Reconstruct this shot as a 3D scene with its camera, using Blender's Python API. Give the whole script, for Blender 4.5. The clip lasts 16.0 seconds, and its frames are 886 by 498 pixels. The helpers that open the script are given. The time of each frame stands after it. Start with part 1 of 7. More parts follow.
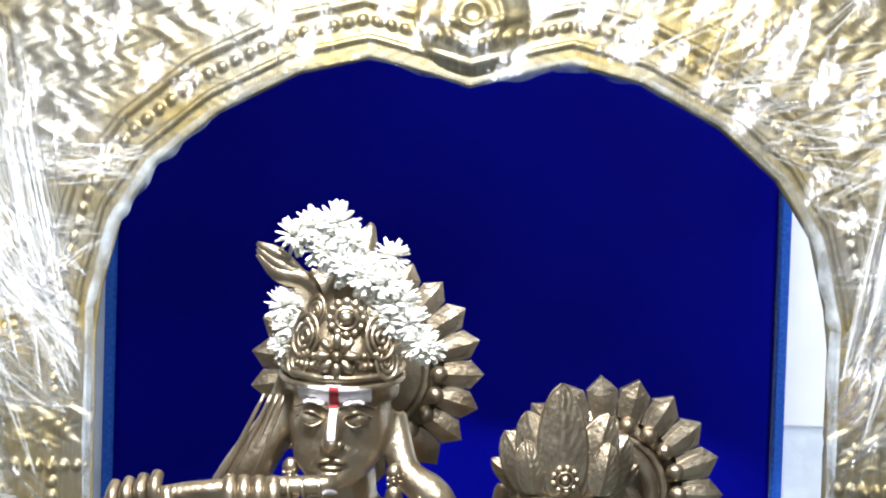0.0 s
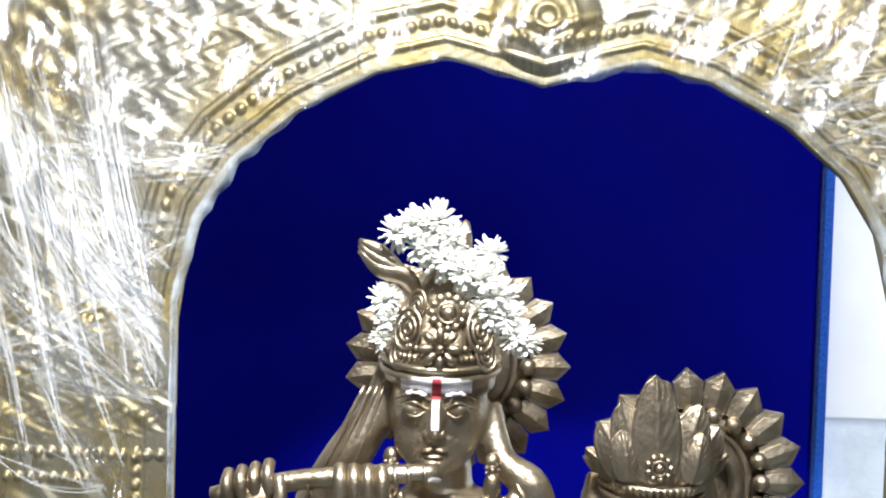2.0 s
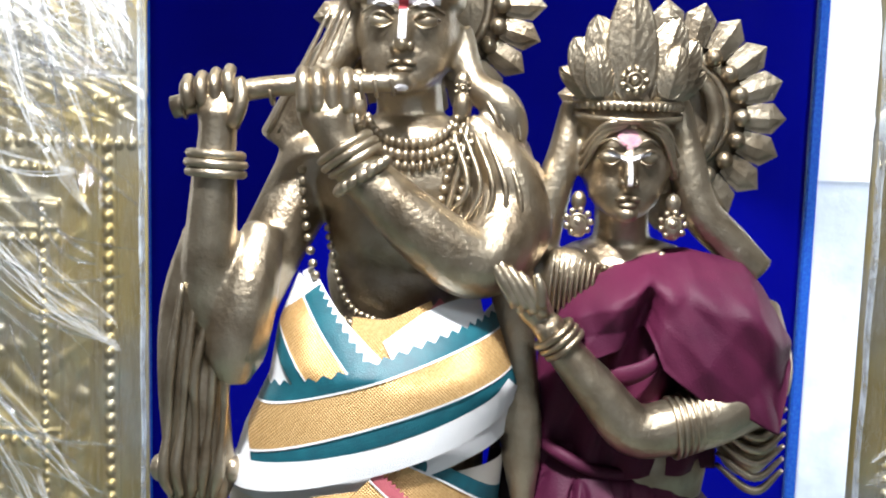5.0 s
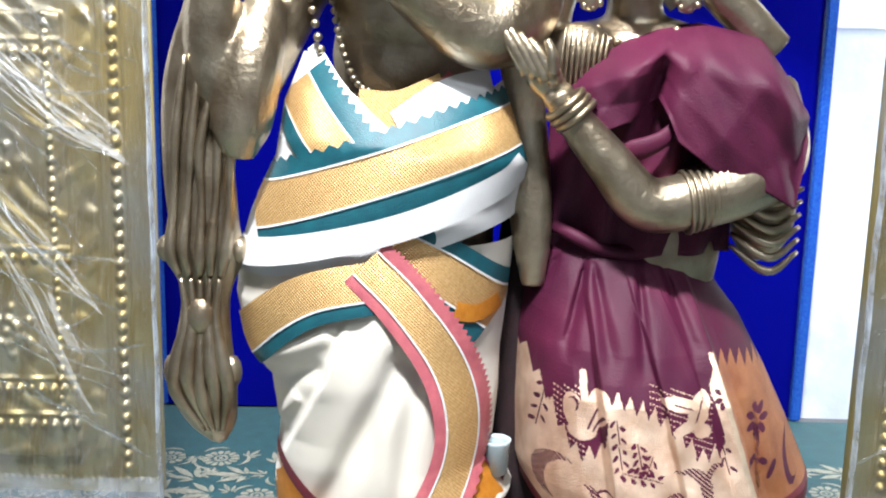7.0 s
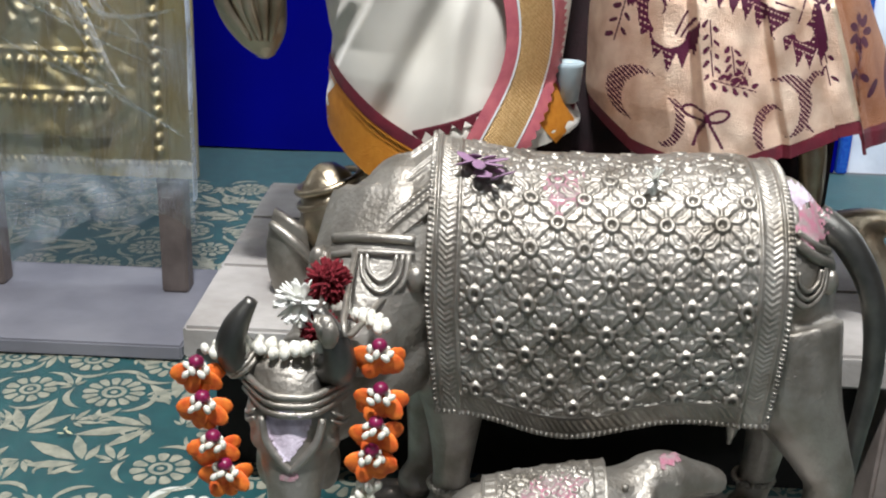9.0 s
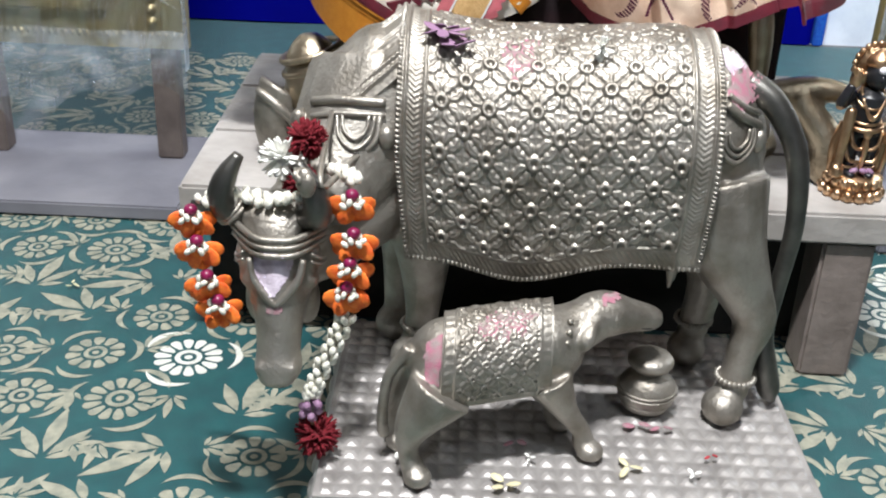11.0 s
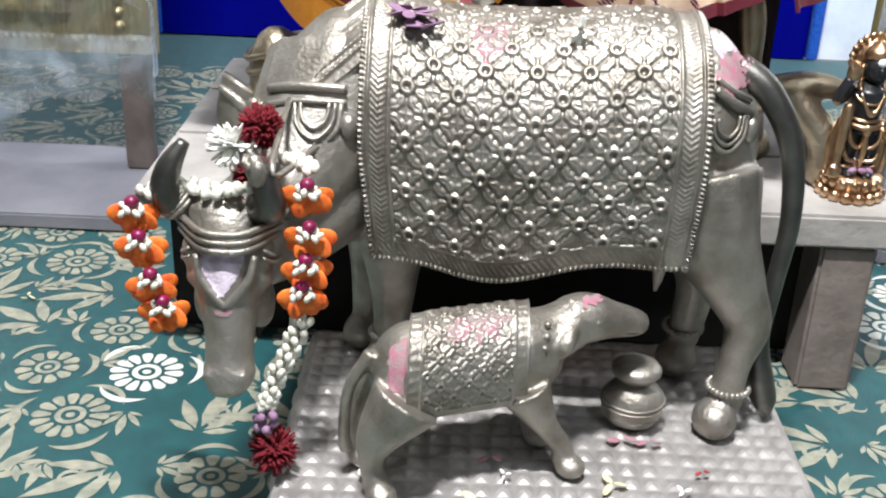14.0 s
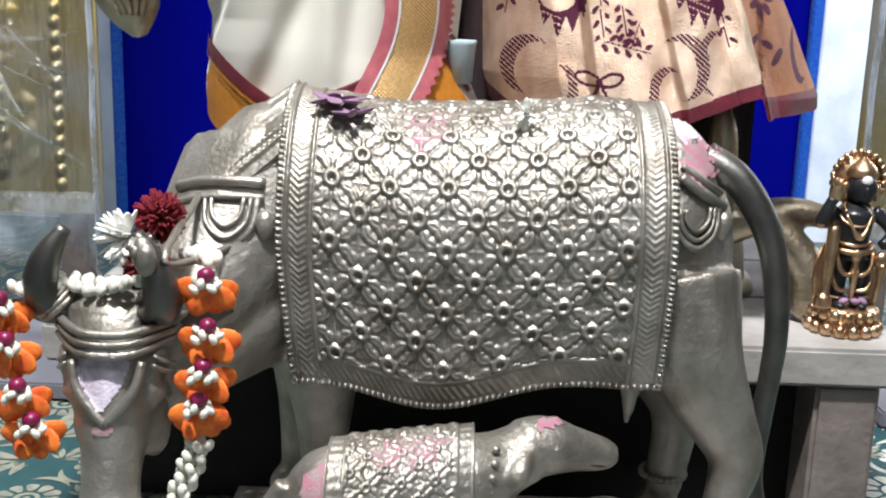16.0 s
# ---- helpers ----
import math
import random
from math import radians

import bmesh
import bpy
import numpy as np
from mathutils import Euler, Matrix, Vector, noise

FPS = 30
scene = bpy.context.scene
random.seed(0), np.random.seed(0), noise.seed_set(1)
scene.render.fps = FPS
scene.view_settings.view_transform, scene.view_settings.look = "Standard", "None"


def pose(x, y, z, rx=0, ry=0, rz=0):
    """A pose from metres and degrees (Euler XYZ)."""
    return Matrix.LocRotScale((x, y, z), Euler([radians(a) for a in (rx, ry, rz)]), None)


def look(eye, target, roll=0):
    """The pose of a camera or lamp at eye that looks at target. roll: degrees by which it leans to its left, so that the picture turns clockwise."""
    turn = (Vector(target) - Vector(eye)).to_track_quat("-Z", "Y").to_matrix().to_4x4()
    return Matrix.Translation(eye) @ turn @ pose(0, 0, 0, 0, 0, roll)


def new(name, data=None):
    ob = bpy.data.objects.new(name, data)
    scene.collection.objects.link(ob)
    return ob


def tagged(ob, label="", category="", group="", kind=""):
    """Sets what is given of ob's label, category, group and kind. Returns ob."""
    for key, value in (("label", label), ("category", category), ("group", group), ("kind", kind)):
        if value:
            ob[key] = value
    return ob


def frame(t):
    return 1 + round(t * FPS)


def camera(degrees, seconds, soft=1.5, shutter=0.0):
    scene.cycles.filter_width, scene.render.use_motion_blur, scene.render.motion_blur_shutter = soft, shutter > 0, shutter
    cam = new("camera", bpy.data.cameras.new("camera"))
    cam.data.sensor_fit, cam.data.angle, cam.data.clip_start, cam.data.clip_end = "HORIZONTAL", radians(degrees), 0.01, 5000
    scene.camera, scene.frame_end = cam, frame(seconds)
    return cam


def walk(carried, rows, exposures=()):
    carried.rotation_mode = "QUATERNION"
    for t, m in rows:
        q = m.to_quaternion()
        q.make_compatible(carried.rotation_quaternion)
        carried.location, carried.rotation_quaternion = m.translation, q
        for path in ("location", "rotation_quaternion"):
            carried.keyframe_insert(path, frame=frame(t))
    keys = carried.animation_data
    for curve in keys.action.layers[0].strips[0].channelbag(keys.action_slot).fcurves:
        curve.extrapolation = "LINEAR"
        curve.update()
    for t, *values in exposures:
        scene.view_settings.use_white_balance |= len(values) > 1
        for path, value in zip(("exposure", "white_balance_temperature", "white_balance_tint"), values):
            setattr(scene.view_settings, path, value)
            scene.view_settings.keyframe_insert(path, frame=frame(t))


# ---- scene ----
cam = camera(44.0, 16.0, soft=2.1)
PATH = [
    (0, (0.007, 0.077, 1.477), (0.007, 2.077, 1.428), 1.8),
    (0.5, (-0.039, 0.09, 1.411), (-0.03, 2.089, 1.36), 1.9),
    (1, (-0.053, 0.051, 1.381), (-0.045, 2.049, 1.316), 1.8),
    (1.5, (-0.085, 0.023, 1.376), (-0.084, 2.022, 1.305), 1.9),
    (2, (-0.103, 0.033, 1.479), (-0.108, 2.032, 1.417), 1.8),
    (2.5, (-0.098, 0.032, 1.425), (-0.1, 2.031, 1.358), 2.0),
    (3, (-0.076, 0.028, 1.362), (-0.076, 2.027, 1.288), 2.0),
    (3.5, (-0.05, 0.035, 1.309), (-0.05, 2.032, 1.213), 1.9),
    (4, (-0.057, 0.049, 1.252), (-0.059, 2.044, 1.107), 1.9),
    (4.2, (-0.056, 0.053, 1.228), (-0.058, 2.045, 1.055), 1.9),
    (6.3, (-0.052, 0.047, 1.076), (-0.065, 2.013, 0.71), 1.2),
    (6.5, (-0.05, 0.045, 1.053), (-0.064, 2.008, 0.671), 1.2),
    (7, (-0.045, 0.051, 1.007), (-0.07, 2.007, 0.591), 1.3),
    (7.5, (-0.05, 0.055, 0.952), (-0.084, 2.0, 0.487), 1.5),
    (8, (-0.062, 0.068, 0.879), (-0.104, 1.997, 0.352), 1.5),
    (8.5, (-0.098, 0.084, 0.781), (-0.139, 1.988, 0.17), 1.8),
    (9, (-0.102, 0.087, 0.729), (-0.132, 1.966, 0.042), 2.2),
    (9.5, (-0.13, 0.126, 0.681), (-0.154, 1.978, -0.073), 2.2),
    (10, (-0.145, 0.122, 0.633), (-0.17, 1.949, -0.179), 2.4),
    (10.2, (-0.13, 0.096, 0.65), (-0.146, 1.913, -0.185), 2.4),
    (12.3, (-0.054, -0.095, 0.853), (-0.067, 1.681, -0.066), 2.4),
    (12.5, (-0.055, -0.083, 0.825), (-0.069, 1.692, -0.098), 2.5),
    (13, (-0.048, -0.042, 0.76), (-0.058, 1.726, -0.174), 2.6),
    (13.5, (-0.063, 0.008, 0.724), (-0.074, 1.78, -0.203), 2.5),
    (14, (-0.045, 0.039, 0.694), (-0.056, 1.853, -0.147), 2.3),
    (14.5, (-0.024, 0.046, 0.642), (-0.035, 1.931, -0.028), 2.1),
    (15, (-0.032, 0.092, 0.581), (-0.043, 2.008, 0.008), 2.0),
    (15.5, (-0.031, 0.124, 0.558), (-0.045, 2.056, 0.041), 1.9),
    (16, (0.006, 0.131, 0.559), (-0.009, 2.079, 0.109), 1.8),
]
walk(cam, [(t, look(eye, target, roll)) for t, eye, target, roll in PATH],
     [(0, 0.04), (1.2, 0.06), (2.0, -0.08), (2.5, -0.06), (3.5, 0.08), (4.2, 0.2), (6.3, 0.5), (7.1, 0.54), (7.5, 0.04), (8.0, -0.18), (9.0, -0.14), (9.5, 0.04), (10, 0.1), (12.5, 0.16), (13.5, 0.26), (14.5, 0.24), (16, 0.14)])

# ---- light ----
world = bpy.data.worlds.new("world")
scene.world = world
world.use_nodes = True
world.node_tree.nodes["Background"].inputs[0].default_value = (0.8, 0.9, 1.0, 1)
world.node_tree.nodes["Background"].inputs[1].default_value = 0.005


def area_lamp(name, eye, target, sx, sy, watts, colour):
    d = bpy.data.lights.new(name, "AREA")
    d.shape, d.size, d.size_y, d.energy, d.color = "RECTANGLE", sx, sy, watts, colour
    ob = new(name, d)
    ob.matrix_world = look(eye, target)
    return ob


area_lamp("ceiling_lamp", (-0.20, 0.22, 2.77), (0.0, 1.30, 0.6), 0.36, 0.10, 124, (0.985, 0.985, 1.0))
area_lamp("rear_ceiling_lamp", (0.75, -0.6, 2.75), (0.0, 1.6, 0.9), 0.7, 0.2, 15, (0.88, 0.94, 1.0))
# unseen side fill lamps added to brighten the wall behind the frame
area_lamp("side_fill_lamp", (1.90, 2.30, 1.25), (0.95, 2.8, 1.05), 0.10, 1.2, 25, (0.90, 0.95, 1.0))
area_lamp("side_fill_lamp", (-1.90, 2.30, 1.25), (-0.9, 2.8, 0.9), 0.10, 1.2, 6, (0.90, 0.95, 1.0))
# unseen overhead lamp assumed behind the frame, evens the blue panel
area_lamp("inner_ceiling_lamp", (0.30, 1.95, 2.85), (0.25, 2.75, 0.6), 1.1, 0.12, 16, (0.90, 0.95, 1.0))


# ---- materials ----
def material(name, colour, rough=0.5, metal=0.0, second=None, scale=20.0, detail=6.0, bump=0.0, bump_scale=None, spread=(0.35, 0.65), rough_var=0.0, sheen=0.0):
    m = bpy.data.materials.new(name)
    m.use_nodes = True
    nt = m.node_tree
    n, l = nt.nodes, nt.links
    b = n["Principled BSDF"]
    b.inputs["Roughness"].default_value = rough
    b.inputs["Metallic"].default_value = metal
    b.inputs["Base Color"].default_value = (*colour, 1)
    if sheen:
        b.inputs["Sheen Weight"].default_value = sheen
    co = n.new("ShaderNodeTexCoord")
    if second:
        nz = n.new("ShaderNodeTexNoise")
        nz.inputs["Scale"].default_value, nz.inputs["Detail"].default_value = scale, detail
        l.new(co.outputs["Object"], nz.inputs["Vector"])
        r = n.new("ShaderNodeMapRange")
        r.inputs["From Min"].default_value, r.inputs["From Max"].default_value = spread
        l.new(nz.outputs["Fac"], r.inputs["Value"])
        mx = n.new("ShaderNodeMix")
        mx.data_type = "RGBA"
        mx.inputs["A"].default_value, mx.inputs["B"].default_value = (*colour, 1), (*second, 1)
        l.new(r.outputs["Result"], mx.inputs["Factor"])
        l.new(mx.outputs["Result"], b.inputs["Base Color"])
        if rough_var:
            rr = n.new("ShaderNodeMapRange")
            rr.inputs["To Min"].default_value, rr.inputs["To Max"].default_value = rough - rough_var, rough + rough_var
            n2 = n.new("ShaderNodeTexNoise")
            n2.inputs["Scale"].default_value = scale * 2.7
            l.new(co.outputs["Object"], n2.inputs["Vector"])
            l.new(n2.outputs["Fac"], rr.inputs["Value"])
            l.new(rr.outputs["Result"], b.inputs["Roughness"])
    if bump:
        nb = n.new("ShaderNodeTexNoise")
        nb.inputs["Scale"].default_value, nb.inputs["Detail"].default_value = bump_scale or scale * 4, 8
        l.new(co.outputs["Object"], nb.inputs["Vector"])
        bp = n.new("ShaderNodeBump")
        bp.inputs["Strength"].default_value, bp.inputs["Distance"].default_value = bump, 0.004
        l.new(nb.outputs["Fac"], bp.inputs["Height"])
        l.new(bp.outputs["Normal"], b.inputs["Normal"])
    return m


def weave(m, scale, strength=0.3, angle=0.0):
    """Adds a fine cross weave to a cloth material's relief."""
    n, l = m.node_tree.nodes, m.node_tree.links
    co = n.new("ShaderNodeTexCoord")
    heights = []
    for a in (angle + 45, angle - 45):
        mp = n.new("ShaderNodeMapping")
        mp.inputs["Rotation"].default_value = (0, radians(a), 0)
        l.new(co.outputs["Object"], mp.inputs["Vector"])
        w = n.new("ShaderNodeTexWave")
        w.inputs["Scale"].default_value = scale
        l.new(mp.outputs["Vector"], w.inputs["Vector"])
        heights.append(w)
    ad = n.new("ShaderNodeMath")
    l.new(heights[0].outputs["Fac"], ad.inputs[0])
    l.new(heights[1].outputs["Fac"], ad.inputs[1])
    bp = n.new("ShaderNodeBump")
    bp.inputs["Strength"].default_value, bp.inputs["Distance"].default_value = strength, 0.0015
    l.new(ad.outputs[0], bp.inputs["Height"])
    l.new(bp.outputs["Normal"], n["Principled BSDF"].inputs["Normal"])
    return m


BRONZE = material("aged_bronze", (0.46, 0.395, 0.295), 0.36, 0.95, (0.20, 0.15, 0.095), 17, 10, 0.3, 170, (0.40, 0.72), 0.1)
SILVER = material("dull_silver", (0.385, 0.36, 0.32), 0.47, 0.80, (0.17, 0.15, 0.12), 24, 9, 0.3, 220, (0.42, 0.74), 0.12)
SILVER_DARK = material("dark_horn_silver", (0.10, 0.098, 0.092), 0.4, 0.9, (0.17, 0.165, 0.15), 30, 6, 0.1, 200)
PAD = material("embossed_tin", (0.44, 0.42, 0.405), 0.40, 0.35, (0.27, 0.255, 0.245), 34, 9, 0.1, 220, (0.3, 0.7), 0.1)
GOLD = material("gilded_brass", (0.72, 0.50, 0.32), 0.33, 1.0, (0.45, 0.28, 0.16), 40, 5, 0.08, 300)
BLACK = material("black_enamel", (0.012, 0.013, 0.015), 0.3, 0.0, (0.02, 0.02, 0.025), 40)
SHEET = material("embossed_brass_sheet", (0.38, 0.365, 0.31), 0.50, 0.92, (0.38, 0.305, 0.125), 6, 6, 0.12, 90, (0.34, 0.60), 0.1)
WHITE_PASTE = material("white_paste", (0.85, 0.84, 0.86), 0.8, 0, (0.75, 0.72, 0.78), 90, bump=0.2)
RED_PASTE = material("red_paste", (0.42, 0.04, 0.05), 0.8, 0, (0.3, 0.03, 0.04), 90, bump=0.2)
PINK_PASTE = material("pink_powder", (0.40, 0.15, 0.21), 0.85, 0, (0.30, 0.24, 0.235), 130, bump=0.3)
LILAC_PASTE = material("lilac_paste", (0.72, 0.64, 0.74), 0.8, 0, (0.46, 0.38, 0.46), 110, bump=0.3)
BLUE = material("blue_gloss_laminate", (0.001, 0.002, 0.195), 0.25, 0, (0.001, 0.0015, 0.165), 3, 3, 0.02, 30)
BLUE.node_tree.nodes["Principled BSDF"].inputs["Specular IOR Level"].default_value = 0.05
BLUE_EDGE = material("blue_edge_strip", (0.01, 0.06, 0.42), 0.25, 0, (0.02, 0.12, 0.5), 120, 6, 0.3, 300)
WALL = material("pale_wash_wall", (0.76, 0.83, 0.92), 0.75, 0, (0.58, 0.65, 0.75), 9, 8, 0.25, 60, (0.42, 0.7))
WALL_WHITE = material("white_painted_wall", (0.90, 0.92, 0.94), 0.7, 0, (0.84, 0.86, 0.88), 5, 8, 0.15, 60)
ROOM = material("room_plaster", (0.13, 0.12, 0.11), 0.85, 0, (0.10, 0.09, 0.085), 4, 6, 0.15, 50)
CEILING = material("ceiling_paint", (0.45, 0.44, 0.42), 0.85, 0, (0.40, 0.39, 0.37), 4, 6, 0.1, 50)
TEAL = weave(material("teal_brocade_cloth", (0.005, 0.082, 0.088), 0.55, 0, (0.003, 0.060, 0.068), 30, 6, 0, sheen=0.2), 260, 0.25)
# leg wood made darker, with the frame's shade put into the colour
FOOT_SHADED = material("shaded_brown_wood", (0.085, 0.068, 0.062), 0.7, 0, (0.13, 0.105, 0.095), 22, 8, 0.35, 90)
ZARI = material("pale_gold_thread", (0.42, 0.41, 0.32), 0.5, 0.15, (0.26, 0.275, 0.22), 60, 6, 0.4, 500)
ZARI_WHITE = material("pale_silver_thread", (0.78, 0.79, 0.72), 0.5, 0.1, (0.66, 0.68, 0.62), 60, 6, 0.3, 500)
PLANK = material("limewashed_plank", (0.44, 0.42, 0.40), 0.75, 0, (0.30, 0.28, 0.26), 14, 8, 0.35, 70, (0.35, 0.65))
UNDER_SHADE = material("under_table_shade", (0.010, 0.008, 0.007), 0.9, 0, (0.016, 0.013, 0.012), 22, 8, 0.35, 90)
LEGWOOD = material("brown_painted_wood", (0.16, 0.13, 0.115), 0.7, 0, (0.24, 0.20, 0.18), 22, 8, 0.35, 90)
BOARD = material("grey_board", (0.20, 0.20, 0.225), 0.65, 0, (0.14, 0.14, 0.165), 7, 8, 0.15, 60)
FLOOR_GREY = material("dark_grey_floor", (0.14, 0.14, 0.145), 0.7, 0, (0.10, 0.10, 0.105), 7, 8, 0.15, 60)
CREAM = material("cream_silk", (0.66, 0.635, 0.57), 0.5, 0, (0.60, 0.57, 0.50), 8, 4, 0.1, 700, sheen=0.3)
WHITE_CLOTH = material("white_cotton", (0.72, 0.73, 0.74), 0.8, 0, (0.64, 0.66, 0.68), 12, 5, 0.2, 600)
GOLD_BROCADE = weave(material("gold_brocade", (0.60, 0.36, 0.14), 0.38, 0.5, (0.72, 0.48, 0.22), 300, 3), 115, 0.5)
ORANGE_BROCADE = material("orange_gold_hem", (0.62, 0.25, 0.03), 0.5, 0.3, (0.55, 0.20, 0.02), 120, 5, 0.2, 500)
GREEN_SILK = material("teal_silk_border", (0.005, 0.072, 0.100), 0.5, 0, (0.006, 0.095, 0.125), 60, 5, 0.2, 500)
PINK_SILK = material("rose_silk_border", (0.52, 0.14, 0.16), 0.55, 0, (0.42, 0.10, 0.13), 60, 5, 0.2, 500)
MAROON = material("maroon_silk", (0.14, 0.012, 0.025), 0.55, 0, (0.09, 0.01, 0.02), 60, 5, 0.2, 500)
PURPLE = material("plum_silk", (0.085, 0.009, 0.034), 0.6, 0, (0.040, 0.004, 0.020), 9, 6, 0.2, 400, (0.3, 0.7))
PURPLE.node_tree.nodes["Principled BSDF"].inputs["Specular IOR Level"].default_value = 0.25
GAP_SHADE = material("gap_shade_maroon", (0.018, 0.004, 0.007), 0.85, 0, (0.010, 0.003, 0.005), 40, 6, 0.2, 300)
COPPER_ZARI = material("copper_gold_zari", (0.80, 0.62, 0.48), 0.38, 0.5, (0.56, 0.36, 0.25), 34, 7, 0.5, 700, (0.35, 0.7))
# darker, more orange copy of the brocade for the skirt's shaded side
COPPER_SHADED = material("shaded_orange_zari", (0.40, 0.16, 0.065), 0.45, 0.5, (0.27, 0.09, 0.035), 30, 6, 0.4, 600)
PALE_ZARI = material("pale_gold_zari", (0.80, 0.66, 0.50), 0.3, 0.6, (0.66, 0.50, 0.36), 60, 6, 0.4, 600)
PETAL_WHITE = material("white_petal", (0.90, 0.90, 0.86), 0.6, 0, (0.84, 0.84, 0.78), 60)
PETAL_ORANGE = material("orange_petal", (0.95, 0.24, 0.03), 0.65, 0, (0.72, 0.10, 0.015), 120, 4, 0.15, 400)
BEAD_WHITE = material("white_bud", (0.80, 0.78, 0.70), 0.45, 0, (0.7, 0.68, 0.58), 90)
BEAD_MAROON = material("magenta_bud", (0.24, 0.010, 0.07), 0.35, 0, (0.14, 0.006, 0.04), 90)
YARN_RED = material("maroon_yarn", (0.22, 0.008, 0.018), 0.9, 0, (0.14, 0.005, 0.012), 200, 6, 0.5, 900)
PETAL_PURPLE = material("wilted_purple_petal", (0.24, 0.13, 0.225), 0.7, 0, (0.34, 0.21, 0.32), 60)
PETAL_YELLOW = material("cream_petal", (0.74, 0.70, 0.46), 0.65, 0, (0.62, 0.56, 0.34), 60)
STEEL = material("pale_glazed_cup", (0.40, 0.50, 0.54), 0.3, 0.0, (0.32, 0.42, 0.46), 30)


def film_material():
    """Clear stretch film: mostly see-through, with a sharp gloss on its folds."""
    m = bpy.data.materials.new("clear_stretch_film")
    m.use_nodes = True
    n, l = m.node_tree.nodes, m.node_tree.links
    n.remove(n["Principled BSDF"])
    out = n["Material Output"]
    tr, gl = n.new("ShaderNodeBsdfTransparent"), n.new("ShaderNodeBsdfGlossy")
    gl.inputs["Roughness"].default_value = 0.13
    gl.inputs["Color"].default_value = (0.95, 0.97, 1, 1)
    mix = n.new("ShaderNodeMixShader")
    co, mp, nz = n.new("ShaderNodeTexCoord"), n.new("ShaderNodeMapping"), n.new("ShaderNodeTexNoise")
    mp.inputs["Rotation"].default_value = (0, radians(35), 0)
    mp.inputs["Scale"].default_value = (60, 20, 7)
    nz.inputs["Scale"].default_value, nz.inputs["Detail"].default_value = 1.0, 5
    bp = n.new("ShaderNodeBump")
    bp.inputs["Strength"].default_value, bp.inputs["Distance"].default_value = 1.0, 0.02
    l.new(co.outputs["Object"], mp.inputs["Vector"])
    l.new(mp.outputs["Vector"], nz.inputs["Vector"])
    l.new(nz.outputs["Fac"], bp.inputs["Height"])
    l.new(bp.outputs["Normal"], gl.inputs["Normal"])
    mix.inputs["Fac"].default_value = 0.25
    l.new(tr.outputs[0], mix.inputs[1])
    l.new(gl.outputs[0], mix.inputs[2])
    l.new(mix.outputs[0], out.inputs["Surface"])
    return m


FILM = film_material()


def fold_glint_material():
    """Film bunched along a fold, coloured milky white for the glint on its ridge."""
    m = bpy.data.materials.new("film_fold_glint")
    m.use_nodes = True
    n, l = m.node_tree.nodes, m.node_tree.links
    b = n["Principled BSDF"]
    b.inputs["Base Color"].default_value = (0.86, 0.88, 0.9, 1)
    b.inputs["Roughness"].default_value = 0.25
    tr, mix = n.new("ShaderNodeBsdfTransparent"), n.new("ShaderNodeMixShader")
    mix.inputs["Fac"].default_value = 0.30
    l.new(tr.outputs[0], mix.inputs[1])
    l.new(b.outputs[0], mix.inputs[2])
    l.new(mix.outputs[0], n["Material Output"].inputs["Surface"])
    return m


FOLD_GLINT = fold_glint_material()


def edge_material(name, low, high):
    """Several layers of film pulled over the rim: milky, faintly blue."""
    m = bpy.data.materials.new(name)
    m.use_nodes = True
    n, l = m.node_tree.nodes, m.node_tree.links
    b = n["Principled BSDF"]
    b.inputs["Base Color"].default_value = (0.70, 0.80, 0.92, 1)
    b.inputs["Roughness"].default_value = 0.3
    tr, mix, nz, co = n.new("ShaderNodeBsdfTransparent"), n.new("ShaderNodeMixShader"), n.new("ShaderNodeTexNoise"), n.new("ShaderNodeTexCoord")
    nz.inputs["Scale"].default_value, nz.inputs["Detail"].default_value = 26, 5
    r = n.new("ShaderNodeMapRange")
    r.inputs["From Min"].default_value, r.inputs["From Max"].default_value = 0.3, 0.7
    r.inputs["To Min"].default_value, r.inputs["To Max"].default_value = low, high
    l.new(co.outputs["Object"], nz.inputs["Vector"])
    l.new(nz.outputs["Fac"], r.inputs["Value"])
    l.new(r.outputs["Result"], mix.inputs["Fac"])
    l.new(tr.outputs[0], mix.inputs[1])
    l.new(b.outputs[0], mix.inputs[2])
    l.new(mix.outputs[0], n["Material Output"].inputs["Surface"])
    return m


FILM_EDGE = edge_material("milky_film_edge", 0.12, 0.62)
LOOSE = edge_material("loose_milky_film", 0.03, 0.24)


# ---- mesh tools ----
def finish(name, bm, materials, parent=None, label="", smooth=True):
    me = bpy.data.meshes.new(name)
    bm.to_mesh(me)
    bm.free()
    for m in materials if isinstance(materials, (list, tuple)) else [materials]:
        me.materials.append(m)
    if smooth:
        me.shade_smooth()
    ob = new(name, me)
    if parent:
        ob.parent = parent
    if label:
        ob["label"] = label
    return ob


def part(name, bm, mat, parent, label="", smooth=True):
    return finish(name, bm, mat, parent, label, smooth)


def thing(name, label, category, group="", kind=""):
    ob = new(name)
    ob.empty_display_size = 0.02
    return tagged(ob, label, category, group, kind)


def box(bm, lo, hi, bevel=0.0, mi=0):
    m = Matrix.LocRotScale([(a + b) / 2 for a, b in zip(lo, hi)], None, [b - a for a, b in zip(lo, hi)])
    r = bmesh.ops.create_cube(bm, size=1, matrix=m)
    faces = {f for v in r["verts"] for f in v.link_faces}
    for f in faces:
        f.material_index = mi
    if bevel:
        edges = {e for v in r["verts"] for e in v.link_edges}
        bmesh.ops.bevel(bm, geom=list(edges), offset=bevel, segments=2, affect="EDGES")


